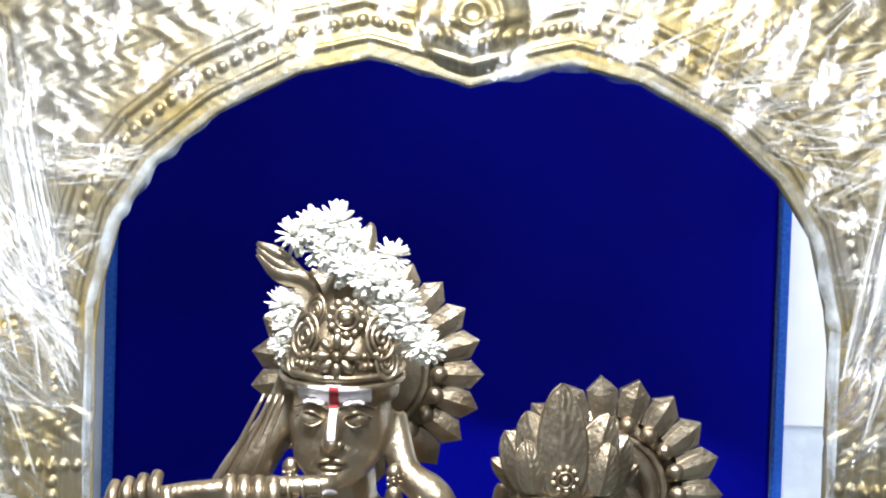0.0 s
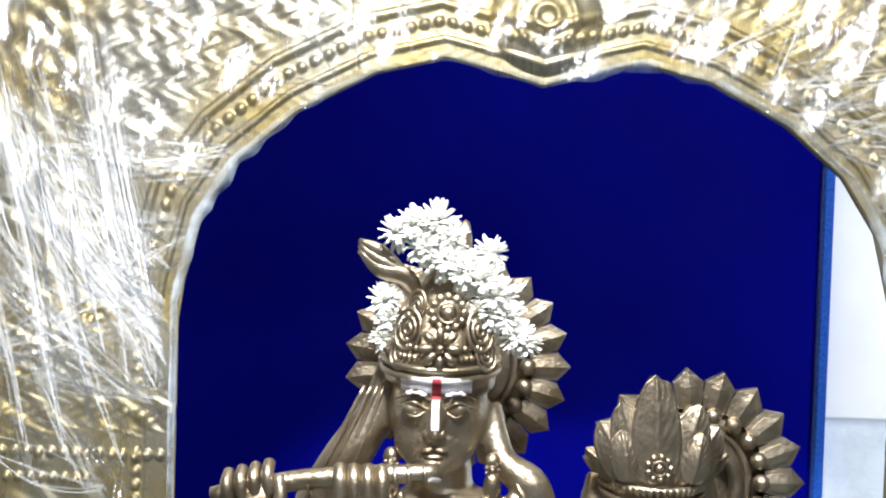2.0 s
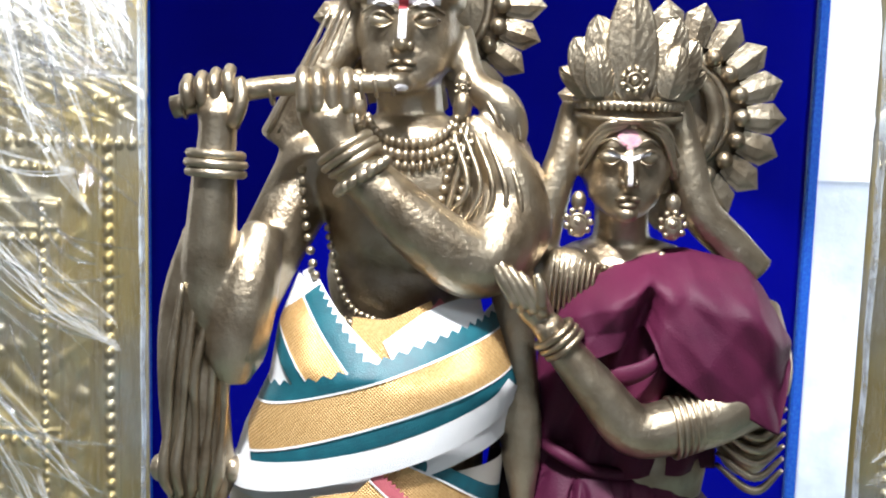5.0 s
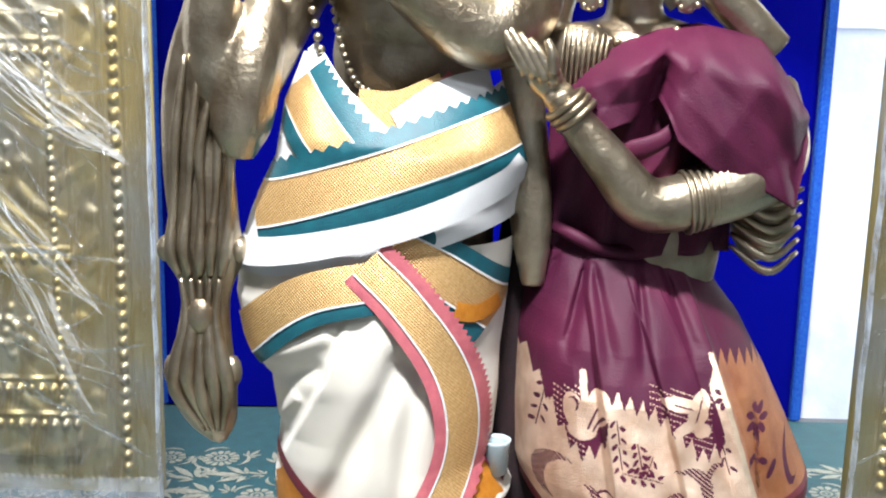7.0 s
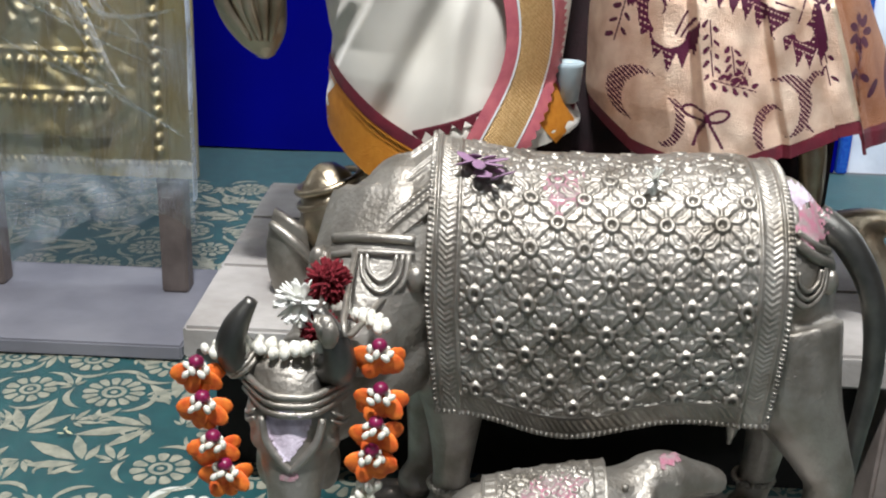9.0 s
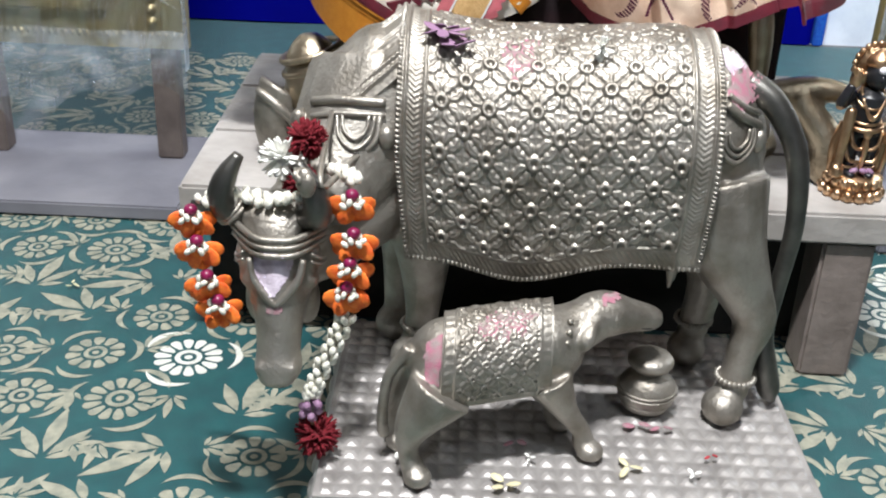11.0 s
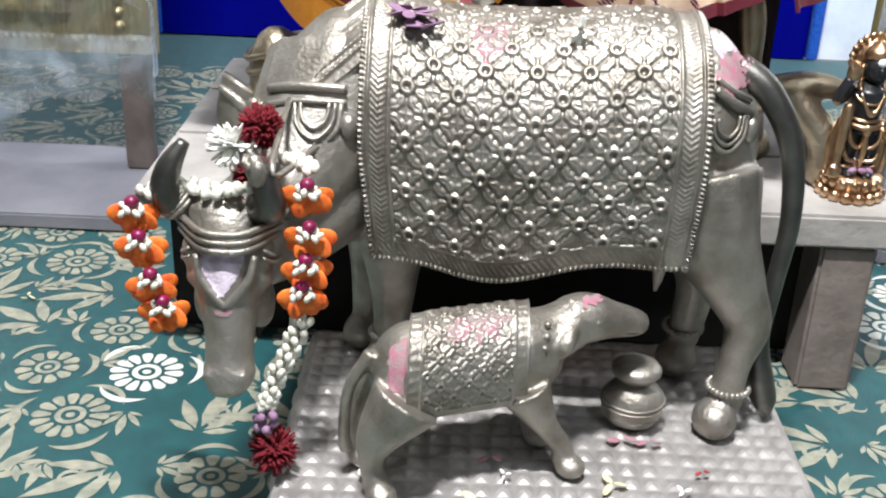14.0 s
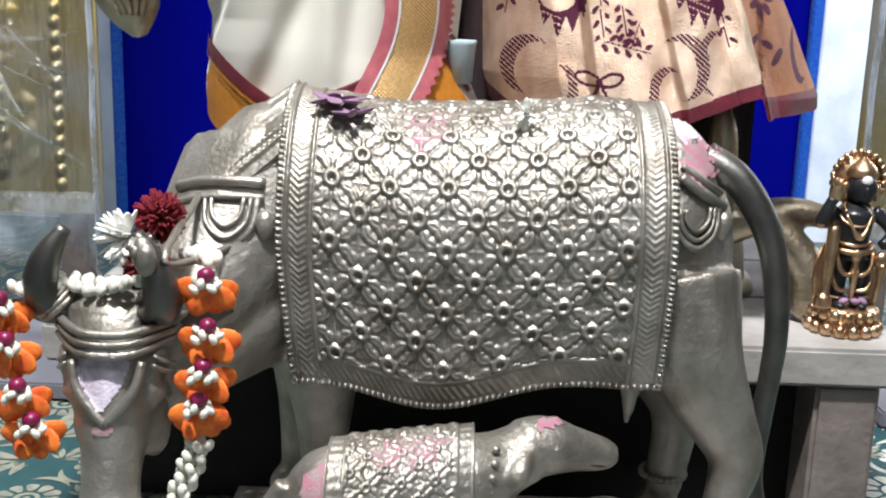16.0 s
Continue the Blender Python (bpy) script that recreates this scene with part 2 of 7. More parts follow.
def ell(bm, c, r, rot=(0, 0, 0), mi=0, seg=20):
    if isinstance(r, (int, float)):
        r = (r, r, r)
    m = Matrix.LocRotScale(c, Euler([radians(a) for a in rot]), r)
    rings_n = max(6, seg // 2)
    rows = []
    for k in range(1, rings_n):
        t = math.pi * k / rings_n
        rows.append([bm.verts.new(m @ Vector((math.sin(t) * math.cos(2 * math.pi * i / seg), math.sin(t) * math.sin(2 * math.pi * i / seg), math.cos(t)))) for i in range(seg)])
    top, low = bm.verts.new(m @ Vector((0, 0, 1))), bm.verts.new(m @ Vector((0, 0, -1)))
    for i in range(seg):
        j = (i + 1) % seg
        bm.faces.new((top, rows[0][i], rows[0][j])).material_index = mi
        bm.faces.new((low, rows[-1][j], rows[-1][i])).material_index = mi
        for p, q in zip(rows, rows[1:]):
            bm.faces.new((p[i], q[i], q[j], p[j])).material_index = mi


def spline(points, n):
    """A smooth run of n + 1 points through the given ones (each may carry more than three numbers)."""
    p = [np.array(q, float) for q in points]
    p = [2 * p[0] - p[1]] + p + [2 * p[-1] - p[-2]]
    out, segs = [], len(p) - 3
    for k in range(n + 1):
        f = k / n * segs
        i = min(int(f), segs - 1)
        t = f - i
        a, b, c, d = p[i:i + 4]
        out.append(0.5 * (2 * b + (c - a) * t + (2 * a - 5 * b + 4 * c - d) * t * t + (3 * b - a - 3 * c + d) * t ** 3))
    return out


def tube(bm, points, seg=12, n=None, mi=0, flat=1.0, caps=True):
    """A smooth tapered tube through points (x, y, z, radius)."""
    pts = spline(points, n or 5 * (len(points) - 1))
    rings = []
    up = Vector((0.13, 0.97, 0.21))
    for i, q in enumerate(pts):
        c = Vector([float(a) for a in q[:3]])
        d = Vector(pts[min(i + 1, len(pts) - 1)][:3]) - Vector(pts[max(i - 1, 0)][:3])
        d.normalize()
        s = d.cross(up)
        if s.length < 1e-4:
            s = d.cross(Vector((1, 0, 0)))
        s.normalize()
        t = d.cross(s)
        r = max(float(q[3]), 0.0003)
        rings.append([bm.verts.new(c + r * (math.cos(a) * s + flat * math.sin(a) * t)) for a in (2 * math.pi * k / seg for k in range(seg))])
    faces = []
    for a, b in zip(rings, rings[1:]):
        for k in range(seg):
            faces.append(bm.faces.new((a[k], a[(k + 1) % seg], b[(k + 1) % seg], b[k])))
    if caps:
        faces.append(bm.faces.new(rings[0][::-1]))
        faces.append(bm.faces.new(rings[-1]))
    for f in faces:
        f.material_index = mi


def ring(bm, c, r, thick, axis=(0, 0, 1), seg=24, mi=0, flat=1.0):
    """A torus round an axis."""
    q = Vector(axis).to_track_quat("Z", "Y").to_matrix()
    rows = []
    for i in range(seg):
        a = 2 * math.pi * i / seg
        row = []
        for k in range(8):
            b = 2 * math.pi * k / 8
            p = Vector(((r + thick * math.cos(b)) * math.cos(a), (r + thick * math.cos(b)) * math.sin(a) * flat, thick * math.sin(b)))
            row.append(bm.verts.new(Vector(c) + q @ p))
        rows.append(row)
    for i in range(seg):
        a, b = rows[i], rows[(i + 1) % seg]
        for k in range(8):
            bm.faces.new((a[k], b[k], b[(k + 1) % 8], a[(k + 1) % 8])).material_index = mi


def beads(bm, points, r, count, mi=0, seg=8):
    for q in spline(points, count - 1):
        ell(bm, q[:3], r, seg=seg, mi=mi)


def fused(bm, voxel, smooth=4):
    """The blobs of bm melted into one skin, as a new bmesh."""
    me = bpy.data.meshes.new("blobs")
    bmesh.ops.recalc_face_normals(bm, faces=bm.faces)
    bm.to_mesh(me)
    bm.free()
    ob = new("blobs", me)
    md = ob.modifiers.new("skin", "REMESH")
    md.mode, md.voxel_size, md.use_smooth_shade = "VOXEL", voxel, True
    sm = ob.modifiers.new("soft", "SMOOTH")
    sm.iterations, sm.factor = smooth, 0.5
    made = bpy.data.meshes.new_from_object(ob.evaluated_get(bpy.context.evaluated_depsgraph_get()))
    out = bmesh.new()
    out.from_mesh(made)
    bpy.data.objects.remove(ob)
    bpy.data.meshes.remove(me)
    bpy.data.meshes.remove(made)
    return out


def patch(bm, tree, xs, zs, n, inside, mi, lift=0.0008, way=(0, 1, 0), flat_axes=(0, 2), start=-1.0):
    """A thin coat laid on the front of a form, where inside(u, v) holds."""
    w = Vector(way)
    nx, nz = n
    grid = {}
    for i in range(nx + 1):
        for k in range(nz + 1):
            u, v = xs[0] + (xs[1] - xs[0]) * i / nx, zs[0] + (zs[1] - zs[0]) * k / nz
            p = Vector((0, 0, 0))
            p[flat_axes[0]], p[flat_axes[1]] = u, v
            hit = tree.ray_cast(p + w * start, w)
            if hit[0] is not None:
                grid[i, k] = (hit[0], bm.verts.new(hit[0] + hit[1] * lift if hit[1].dot(w) < 0 else hit[0] - hit[1] * lift))
    for i in range(nx):
        for k in range(nz):
            c = [grid.get(a) for a in ((i, k), (i + 1, k), (i + 1, k + 1), (i, k + 1))]
            u, v = xs[0] + (xs[1] - xs[0]) * (i + 0.5) / nx, zs[0] + (zs[1] - zs[0]) * (k + 0.5) / nz
            if all(c) and inside(u, v) and max((a[0] - b[0]).length for a in c for b in c) < 0.02:
                bm.faces.new([a[1] for a in c]).material_index = mi
    for v in [g[1] for g in grid.values()]:
        if not v.link_faces:
            bm.verts.remove(v)


def sheet(bm, f, nu, nv, mi=0, thick=0.0):
    """A grid surface f(u, v) with u and v from 0 to 1; with thick, a second skin behind it (along +y) and closed rims."""
    front = [[bm.verts.new(f(i / nu, k / nv)) for k in range(nv + 1)] for i in range(nu + 1)]
    for i in range(nu):
        for k in range(nv):
            bm.faces.new((front[i][k], front[i + 1][k], front[i + 1][k + 1], front[i][k + 1])).material_index = mi
    if thick:
        back = [[bm.verts.new(v.co + Vector((0, thick, 0))) for v in row] for row in front]
        for i in range(nu):
            for k in range(nv):
                bm.faces.new((back[i][k], back[i][k + 1], back[i + 1][k + 1], back[i + 1][k])).material_index = mi
        for i in range(nu):
            bm.faces.new((front[i][0], back[i][0], back[i + 1][0], front[i + 1][0])).material_index = mi
            bm.faces.new((front[i][nv], front[i + 1][nv], back[i + 1][nv], back[i][nv])).material_index = mi
        for k in range(nv):
            bm.faces.new((front[0][k], front[0][k + 1], back[0][k + 1], back[0][k])).material_index = mi
            bm.faces.new((front[nu][k], back[nu][k], back[nu][k + 1], front[nu][k + 1])).material_index = mi


def grid_mesh(name, X, Y, Z, mat, parent=None, label=""):
    """A mesh from 2D arrays of coordinates."""
    nu, nv = X.shape
    verts = np.stack([X, Y, Z], -1).reshape(-1, 3)
    i = np.arange(nu * nv).reshape(nu, nv)
    faces = np.stack([i[:-1, :-1], i[1:, :-1], i[1:, 1:], i[:-1, 1:]], -1).reshape(-1, 4)
    me = bpy.data.meshes.new(name)
    me.from_pydata(verts.tolist(), [], faces.tolist())
    me.materials.append(mat)
    me.shade_smooth()
    ob = new(name, me)
    if parent:
        ob.parent = parent
    if label:
        ob["label"] = label
    return ob


def interp(table, x):
    return float(np.interp(x, [a for a, _ in table], [b for _, b in table]))


# ---- the room ----
def slab(name, lo, hi, mat, label, category, bevel=0.0):
    bm = bmesh.new()
    box(bm, lo, hi, bevel)
    return tagged(finish(name, bm, mat, smooth=False), label, category, kind="structure")


slab("floor", (-2.4, -2.4, -0.1), (2.4, 2.8, -0.008), FLOOR_GREY, "plain grey floor slab under the brocade cloth", "floor")
slab("wall_north", (-2.4, 2.8, -0.1), (2.4, 2.95, 2.9), WALL, "pale blue-washed wall with grey stains", "wall")
slab("wall_south", (-2.4, -2.55, -0.1), (2.4, -2.4, 2.9), WALL, "pale washed wall", "wall")
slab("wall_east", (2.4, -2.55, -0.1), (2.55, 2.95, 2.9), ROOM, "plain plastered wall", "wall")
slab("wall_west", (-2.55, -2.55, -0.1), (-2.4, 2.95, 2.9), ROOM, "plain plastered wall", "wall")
slab("ceiling", (-2.55, -2.55, 2.9), (2.55, 2.95, 3.0), CEILING, "plain painted ceiling", "ceiling")
slab("wall_coat", (0.86, 2.788, 1.0), (1.35, 2.797, 2.85), WALL_WHITE, "clean white painted upper stretch of the wall", "wall")

panel = thing("blue_panel", "glossy deep blue laminate panel standing against the wall", "panel")
bm = bmesh.new()
box(bm, (-0.80, 2.757, 0.0), (0.825, 2.785, 2.45), 0.002)
part("board", bm, BLUE, panel, smooth=False)
for x in (-0.815, 0.8285):
    bm = bmesh.new()
    box(bm, (x, 2.75, 0.0), (x + 0.027, 2.786, 2.45), 0.004)
    part("edge_strip", bm, BLUE_EDGE, panel, "lighter blue glossy edge strip", smooth=False)

# brocade cloth over the floor
cloth = thing("floor_cloth", "teal green brocade cloth with pale gold flowers spread on the floor", "cloth")
U, V = np.meshgrid(np.linspace(-1.9, 1.9, 120), np.linspace(0.1, 2.756, 90), indexing="ij")
fold = 0.0018 * np.sin(U * 9 + 2 * np.sin(V * 3)) * np.sin(V * 7 + U * 2) + 0.001 * np.sin(U * 23 + V * 11)
grid_mesh("ground_weave", U, V, fold - 0.0015, TEAL, cloth)


def cloth_z(x, y):
    return 0.0018 * math.sin(x * 9 + 2 * math.sin(y * 3)) * math.sin(y * 7 + x * 2) + 0.001 * math.sin(x * 23 + y * 11) - 0.0015


def flat_poly(bm, pts, lift):
    bm.faces.new([bm.verts.new((x, y, cloth_z(x, y) + lift)) for x, y in pts])


def petal_ring(bm, cx, cy, r0, r1, count, width, lift, turn=0.0):
    for k in range(count):
        a = turn + 2 * math.pi * k / count
        ca, sa = math.cos(a), math.sin(a)
        pts = []
        for s, w in ((0, 0.35), (0.45, 0.85), (0.8, 1), (0.97, 0.6), (1.02, 0), (0.97, -0.6), (0.8, -1), (0.45, -0.85), (0, -0.35)):
            d, e = r0 + (r1 - r0) * s, w * width * r1
            pts.append((cx + d * ca - e * sa, cy + d * sa + e * ca))
        flat_poly(bm, pts, lift)


def disc(bm, cx, cy, r, lift, n=16):
    flat_poly(bm, [(cx + r * math.cos(2 * math.pi * k / n), cy + r * math.sin(2 * math.pi * k / n)) for k in range(n)], lift)


def annulus(bm, cx, cy, r0, r1, lift, a0=0.0, a1=2 * math.pi, n=24, taper=False):
    for k in range(n):
        a, b = a0 + (a1 - a0) * k / n, a0 + (a1 - a0) * (k + 1) / n
        ra = r0 + (r1 - r0) * (math.sin(math.pi * k / n) if taper else 1)
        rb = r0 + (r1 - r0) * (math.sin(math.pi * (k + 1) / n) if taper else 1)
        q = [(cx + r0 * math.cos(a), cy + r0 * math.sin(a)), (cx + ra * math.cos(a), cy + ra * math.sin(a)), (cx + rb * math.cos(b), cy + rb * math.sin(b)), (cx + r0 * math.cos(b), cy + r0 * math.sin(b))]
        if taper and k in (0, n - 1):
            q = q[:1] + q[2:3] + q[3:] if k == 0 else q[:2] + q[3:]
        flat_poly(bm, q, lift)


def leaf(bm, x, y, a, size, lift):
    """A split leaf of three blades."""
    for da, ln, w in ((0, 1.0, 0.11), (0.62, 0.74, 0.085), (-0.62, 0.74, 0.085), (1.2, 0.45, 0.06), (-1.2, 0.45, 0.06)):
        ca, sa = math.cos(a + da), math.sin(a + da)
        pts = [(0.12, 0), (0.35, 0.8), (0.6, 1), (0.82, 0.55), (1, 0), (0.82, -0.55), (0.6, -1), (0.35, -0.8)]
        flat_poly(bm, [(x + size * (ln * s * ca - w * t * sa), y + size * (ln * s * sa + w * t * ca)) for s, t in pts], lift)


rng = random.Random(4)
bm, bmw = bmesh.new(), bmesh.new()
PITCH = 0.118
for i in range(-14, 15):
    for k in range(0, 24):
        ox = -0.398 + i * PITCH + (0.5 * PITCH if k % 2 else 0)
        oy = 1.153 + (k - 10) * PITCH * 0.82
        if oy < 0.2 or oy > 2.70 or abs(ox) > 1.8:
            continue
        kind = (i * 2 + k * 3) % 5
        big = kind == 0
        target = bmw if (i == 0 and k == 10) or (abs(ox - 0.62) < 0.12 and 1.3 < oy < 1.6) else bm
        r = 0.043 if big or target is bmw else 0.037
        if kind in (0, 1, 3) or target is bmw:
            petal_ring(target, ox, oy, r * 0.50, r, 14 if big else 11, 0.155 if big else 0.2, 0.0008)
            annulus(target, ox, oy, r * 0.24, r * 0.40, 0.0008)
            disc(target, ox, oy, r * 0.12, 0.0008, 10)
            a = rng.uniform(0, 6.28)
            for d in (0, 2.1, 4.2):
                annulus(target, ox + 0.2 * r * math.cos(a + d), oy + 0.2 * r * math.sin(a + d), r * 1.18, r * 1.40, 0.0008, a + d - 0.75, a + d + 0.6, 12, True)
        elif kind == 2:
            leaf(bm, ox - 0.03 * math.cos(k), oy - 0.02, rng.uniform(0.6, 2.4), 0.095, 0.0008)
            leaf(bm, ox + 0.03, oy + 0.01, rng.uniform(-1.2, 0.6), 0.05, 0.0008)
        else:
            leaf(bm, ox + 0.02, oy + 0.005, rng.uniform(2.4, 4.2), 0.10, 0.0008)
            for d in range(3):
                annulus(bm, ox - 0.022 + d * 0.02, oy - 0.016 + 0.006 * d, 0.010, 0.0155, 0.0008, 0.3 + d, 3.9 + d, 14, True)
        leaf(bm, ox + PITCH * 0.5, oy + 0.012, rng.uniform(0, 6.28), 0.048, 0.0008)
tagged(part("woven_pattern", bm, ZARI, cloth, "pale gold woven flowers and leaves", smooth=False), kind="stuff")
tagged(part("bright_woven_pattern", bmw, ZARI_WHITE, cloth, "bright silvery woven daisies", smooth=False), kind="stuff")

# low plank table under the statues
table = thing("plank_table", "low limewashed wooden plank table with thick brown legs", "table")
y0 = 1.170
for k, (a, b) in enumerate(((0.0, 0.19), (0.1915, 0.38), (0.3815, 0.553))):
    bm = bmesh.new()
    box(bm, (-0.400, y0 + a, 0.190), (0.472, y0 + b, 0.230), 0.004)
    part("plank", bm, PLANK, table, smooth=False)
for x, y in ((0.378, 1.178), (-0.35, 1.30), (0.378, 1.64), (-0.37, 1.64)):
    bm = bmesh.new()
    box(bm, (x, y, 0.0), (x + 0.064, y + 0.064, 0.190), 0.004)
    part("leg", bm, LEGWOOD, table, "brown painted leg", smooth=False)

# near-black board fills the opening as painted shade under the planks
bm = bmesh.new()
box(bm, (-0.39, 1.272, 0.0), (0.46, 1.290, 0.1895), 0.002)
part("shade_board", bm, UNDER_SHADE, table, "near-black board standing in for shade under the planks", smooth=False)

# embossed stand under the cow
SX0, SX1, SY0, SY1, SZ = -0.190, 0.290, 0.780, 1.102, 0.098
stand = thing("embossed_stand", "low metal-clad stand embossed with small squares and round bosses", "stand")
bm = bmesh.new()
box(bm, (SX0 + 0.006, SY0 + 0.006, 0.0), (SX1 - 0.006, SY1 - 0.006, SZ - 0.004), 0.004)
part("core", bm, LEGWOOD, stand, smooth=False)
U, V = np.meshgrid(np.linspace(SX0, SX1, 330), np.linspace(SY0, SY1, 250), indexing="ij")
pu, pv = (U - SX0) / 0.0192 % 1, (V - SY0) / 0.0192 % 1
du, dv = np.abs(pu - 0.5), np.abs(pv - 0.5)
h = 0.0030 * np.clip(0.46 - np.maximum(du, dv), 0, 0.3) / 0.3
h += 0.0012 * np.clip(1 - np.hypot(du, dv) / 0.16, 0, 1) - 0.0012 * np.exp(-(np.abs(du - dv) / 0.05) ** 2) * (np.maximum(du, dv) < 0.4)
h *= 1 + 0.25 * np.sin(U * 61 + V * 37) * np.sin(V * 53)
edge = np.minimum(np.minimum(U - SX0, SX1 - U), np.minimum(V - SY0, SY1 - V))
h = np.where(edge < 0.006, 0, h)
grid_mesh("embossed_top", U, V, SZ - 0.003 + h + 0.0008 * np.sin(U * 19) * np.sin(V * 23), PAD, stand, "embossed grid of small pyramids")
for face in range(3):
    L = (SX1 - SX0) if face == 0 else (SY1 - SY0)
    U, V = np.meshgrid(np.linspace(0, L, int(L * 640)), np.linspace(0, 1, 70), indexing="ij")
    down = V * (SZ - 0.002)
    cu = (U / 0.0365 % 1 - 0.5) * 0.0365
    rr = np.hypot(cu, down - 0.034)
    h = 0.006 * np.sqrt(np.clip(1 - (rr / 0.0125) ** 2, 0, 1)) + 0.0022 * np.exp(-((rr - 0.0155) / 0.0016) ** 2)
    h += 0.0022 * np.exp(-((down - 0.009) / 0.0022) ** 2) + 0.0022 * np.exp(-((down - 0.058) / 0.0022) ** 2) + 0.002 * np.clip(np.cos(U / 0.009 * 6.283), 0, 1) * ((down > 0.066) & (down < 0.085))
    out = 0.012 * np.sin(V * 1.5708) + h * (V > 0.01)
    Z = SZ - 0.003 - down
    if face == 0:
        grid_mesh("embossed_front", SX0 + U, SY0 - out, Z, PAD, stand, "embossed row of round bosses")
    else:
        X = SX0 - out if face == 1 else SX1 + out
        grid_mesh("embossed_side", X, SY0 + U, Z, PAD, stand, "embossed row of round bosses")

# grey board under the frame's feet
slab_board = thing("grey_board", "grey board lying on the cloth under the frame's feet", "board")
for x0, x1 in ((-1.25, -0.505), (0.60, 1.35)):
    bm = bmesh.new()
    box(bm, (x0, 1.545, 0.001), (x1, 1.86, 0.025), 0.003)
    part("plate", bm, BOARD, slab_board, smooth=False)

# ---- embossed arch frame in film ----
AX = 0.040
ARCH = ((0, 1.682), (0.06, 1.700), (0.15, 1.722), (0.26, 1.695), (0.38, 1.632), (0.47, 1.555), (0.525, 1.47), (0.552, 1.36), (0.560, 1.30))
FY = 1.735
frame_thing = thing("arch_frame", "embossed brass arch frame on wooden feet, wrapped in clear film", "frame")


def arch_z(u):
    return interp(ARCH, u)


def emboss(u, z):
    """Relief of the sheet by the distance u from the arch's middle and the height z."""
    h = np.zeros_like(u)

    def bead_col(u0, r, pitch, z0, z1):
        q = np.hypot(u - u0, (z / pitch % 1 - 0.5) * pitch)
        return np.sqrt(np.clip(r * r - q * q, 0, None)) * ((z > z0) & (z < z1))

    def bead_row(zc, r, pitch, u0, u1):
        q = np.hypot(z - zc, (u / pitch % 1 - 0.5) * pitch)
        return np.sqrt(np.clip(r * r - q * q, 0, None)) * ((u > u0) & (u < u1))

    low = z < 1.16
    h += np.where(low, bead_col(0.617, 0.0085, 0.0215, 0.255, 1.10), 0)
    h += np.where(low & (u > 0.60) & (u < 0.603), 0.004, 0) + np.where(low & (u > 0.632) & (u < 0.640), 0.006, 0)
    inner = (u > 0.690) & (z > 0.285) & (z < 1.0)
    h += np.where(inner, 0.012, 0)
    for zc in (0.345, 0.405, 0.62, 0.94, 1.05):
        h += bead_row(zc, 0.0075, 0.018, 0.69, 1.0) + np.where(inner & (np.abs(z - zc - 0.018) < 0.003), 0.004, 0)
    h += bead_col(0.715, 0.006, 0.016, 0.36, 1.0)
    h += bead_row(1.09, 0.008, 0.019, 0.565, 1.0) + bead_row(0.247, 0.0035, 0.012, 0.565, 1.0)
    for uu, zz in ((0.82, 0.78), (0.80, 0.50), (0.90, 0.66), (0.78, 1.24), (0.68, 1.30), (0.88, 1.20)):
        d, a = np.hypot(u - uu, z - zz), np.arctan2(z - zz, u - uu)
        h += 0.008 * np.clip(1 - (d / (0.055 * (0.75 + 0.25 * np.cos(7 * a)))) ** 4, 0, 1) * (0.6 + 0.4 * np.cos(d * 300))
    up = z > 1.12
    swirl = np.sin(u * 55 + 2.4 * np.sin(z * 41)) * np.sin(z * 63 + 2.1 * np.sin(u * 37))
    h += np.where(up, 0.0045 * np.clip(swirl, -0.2, 1) + 0.0018 * np.sin(u * 190 + 3 * np.sin(z * 120)) * np.sin(z * 170), 0.0045 * np.clip(swirl, 0, 1) * (u > 0.65))
    return h


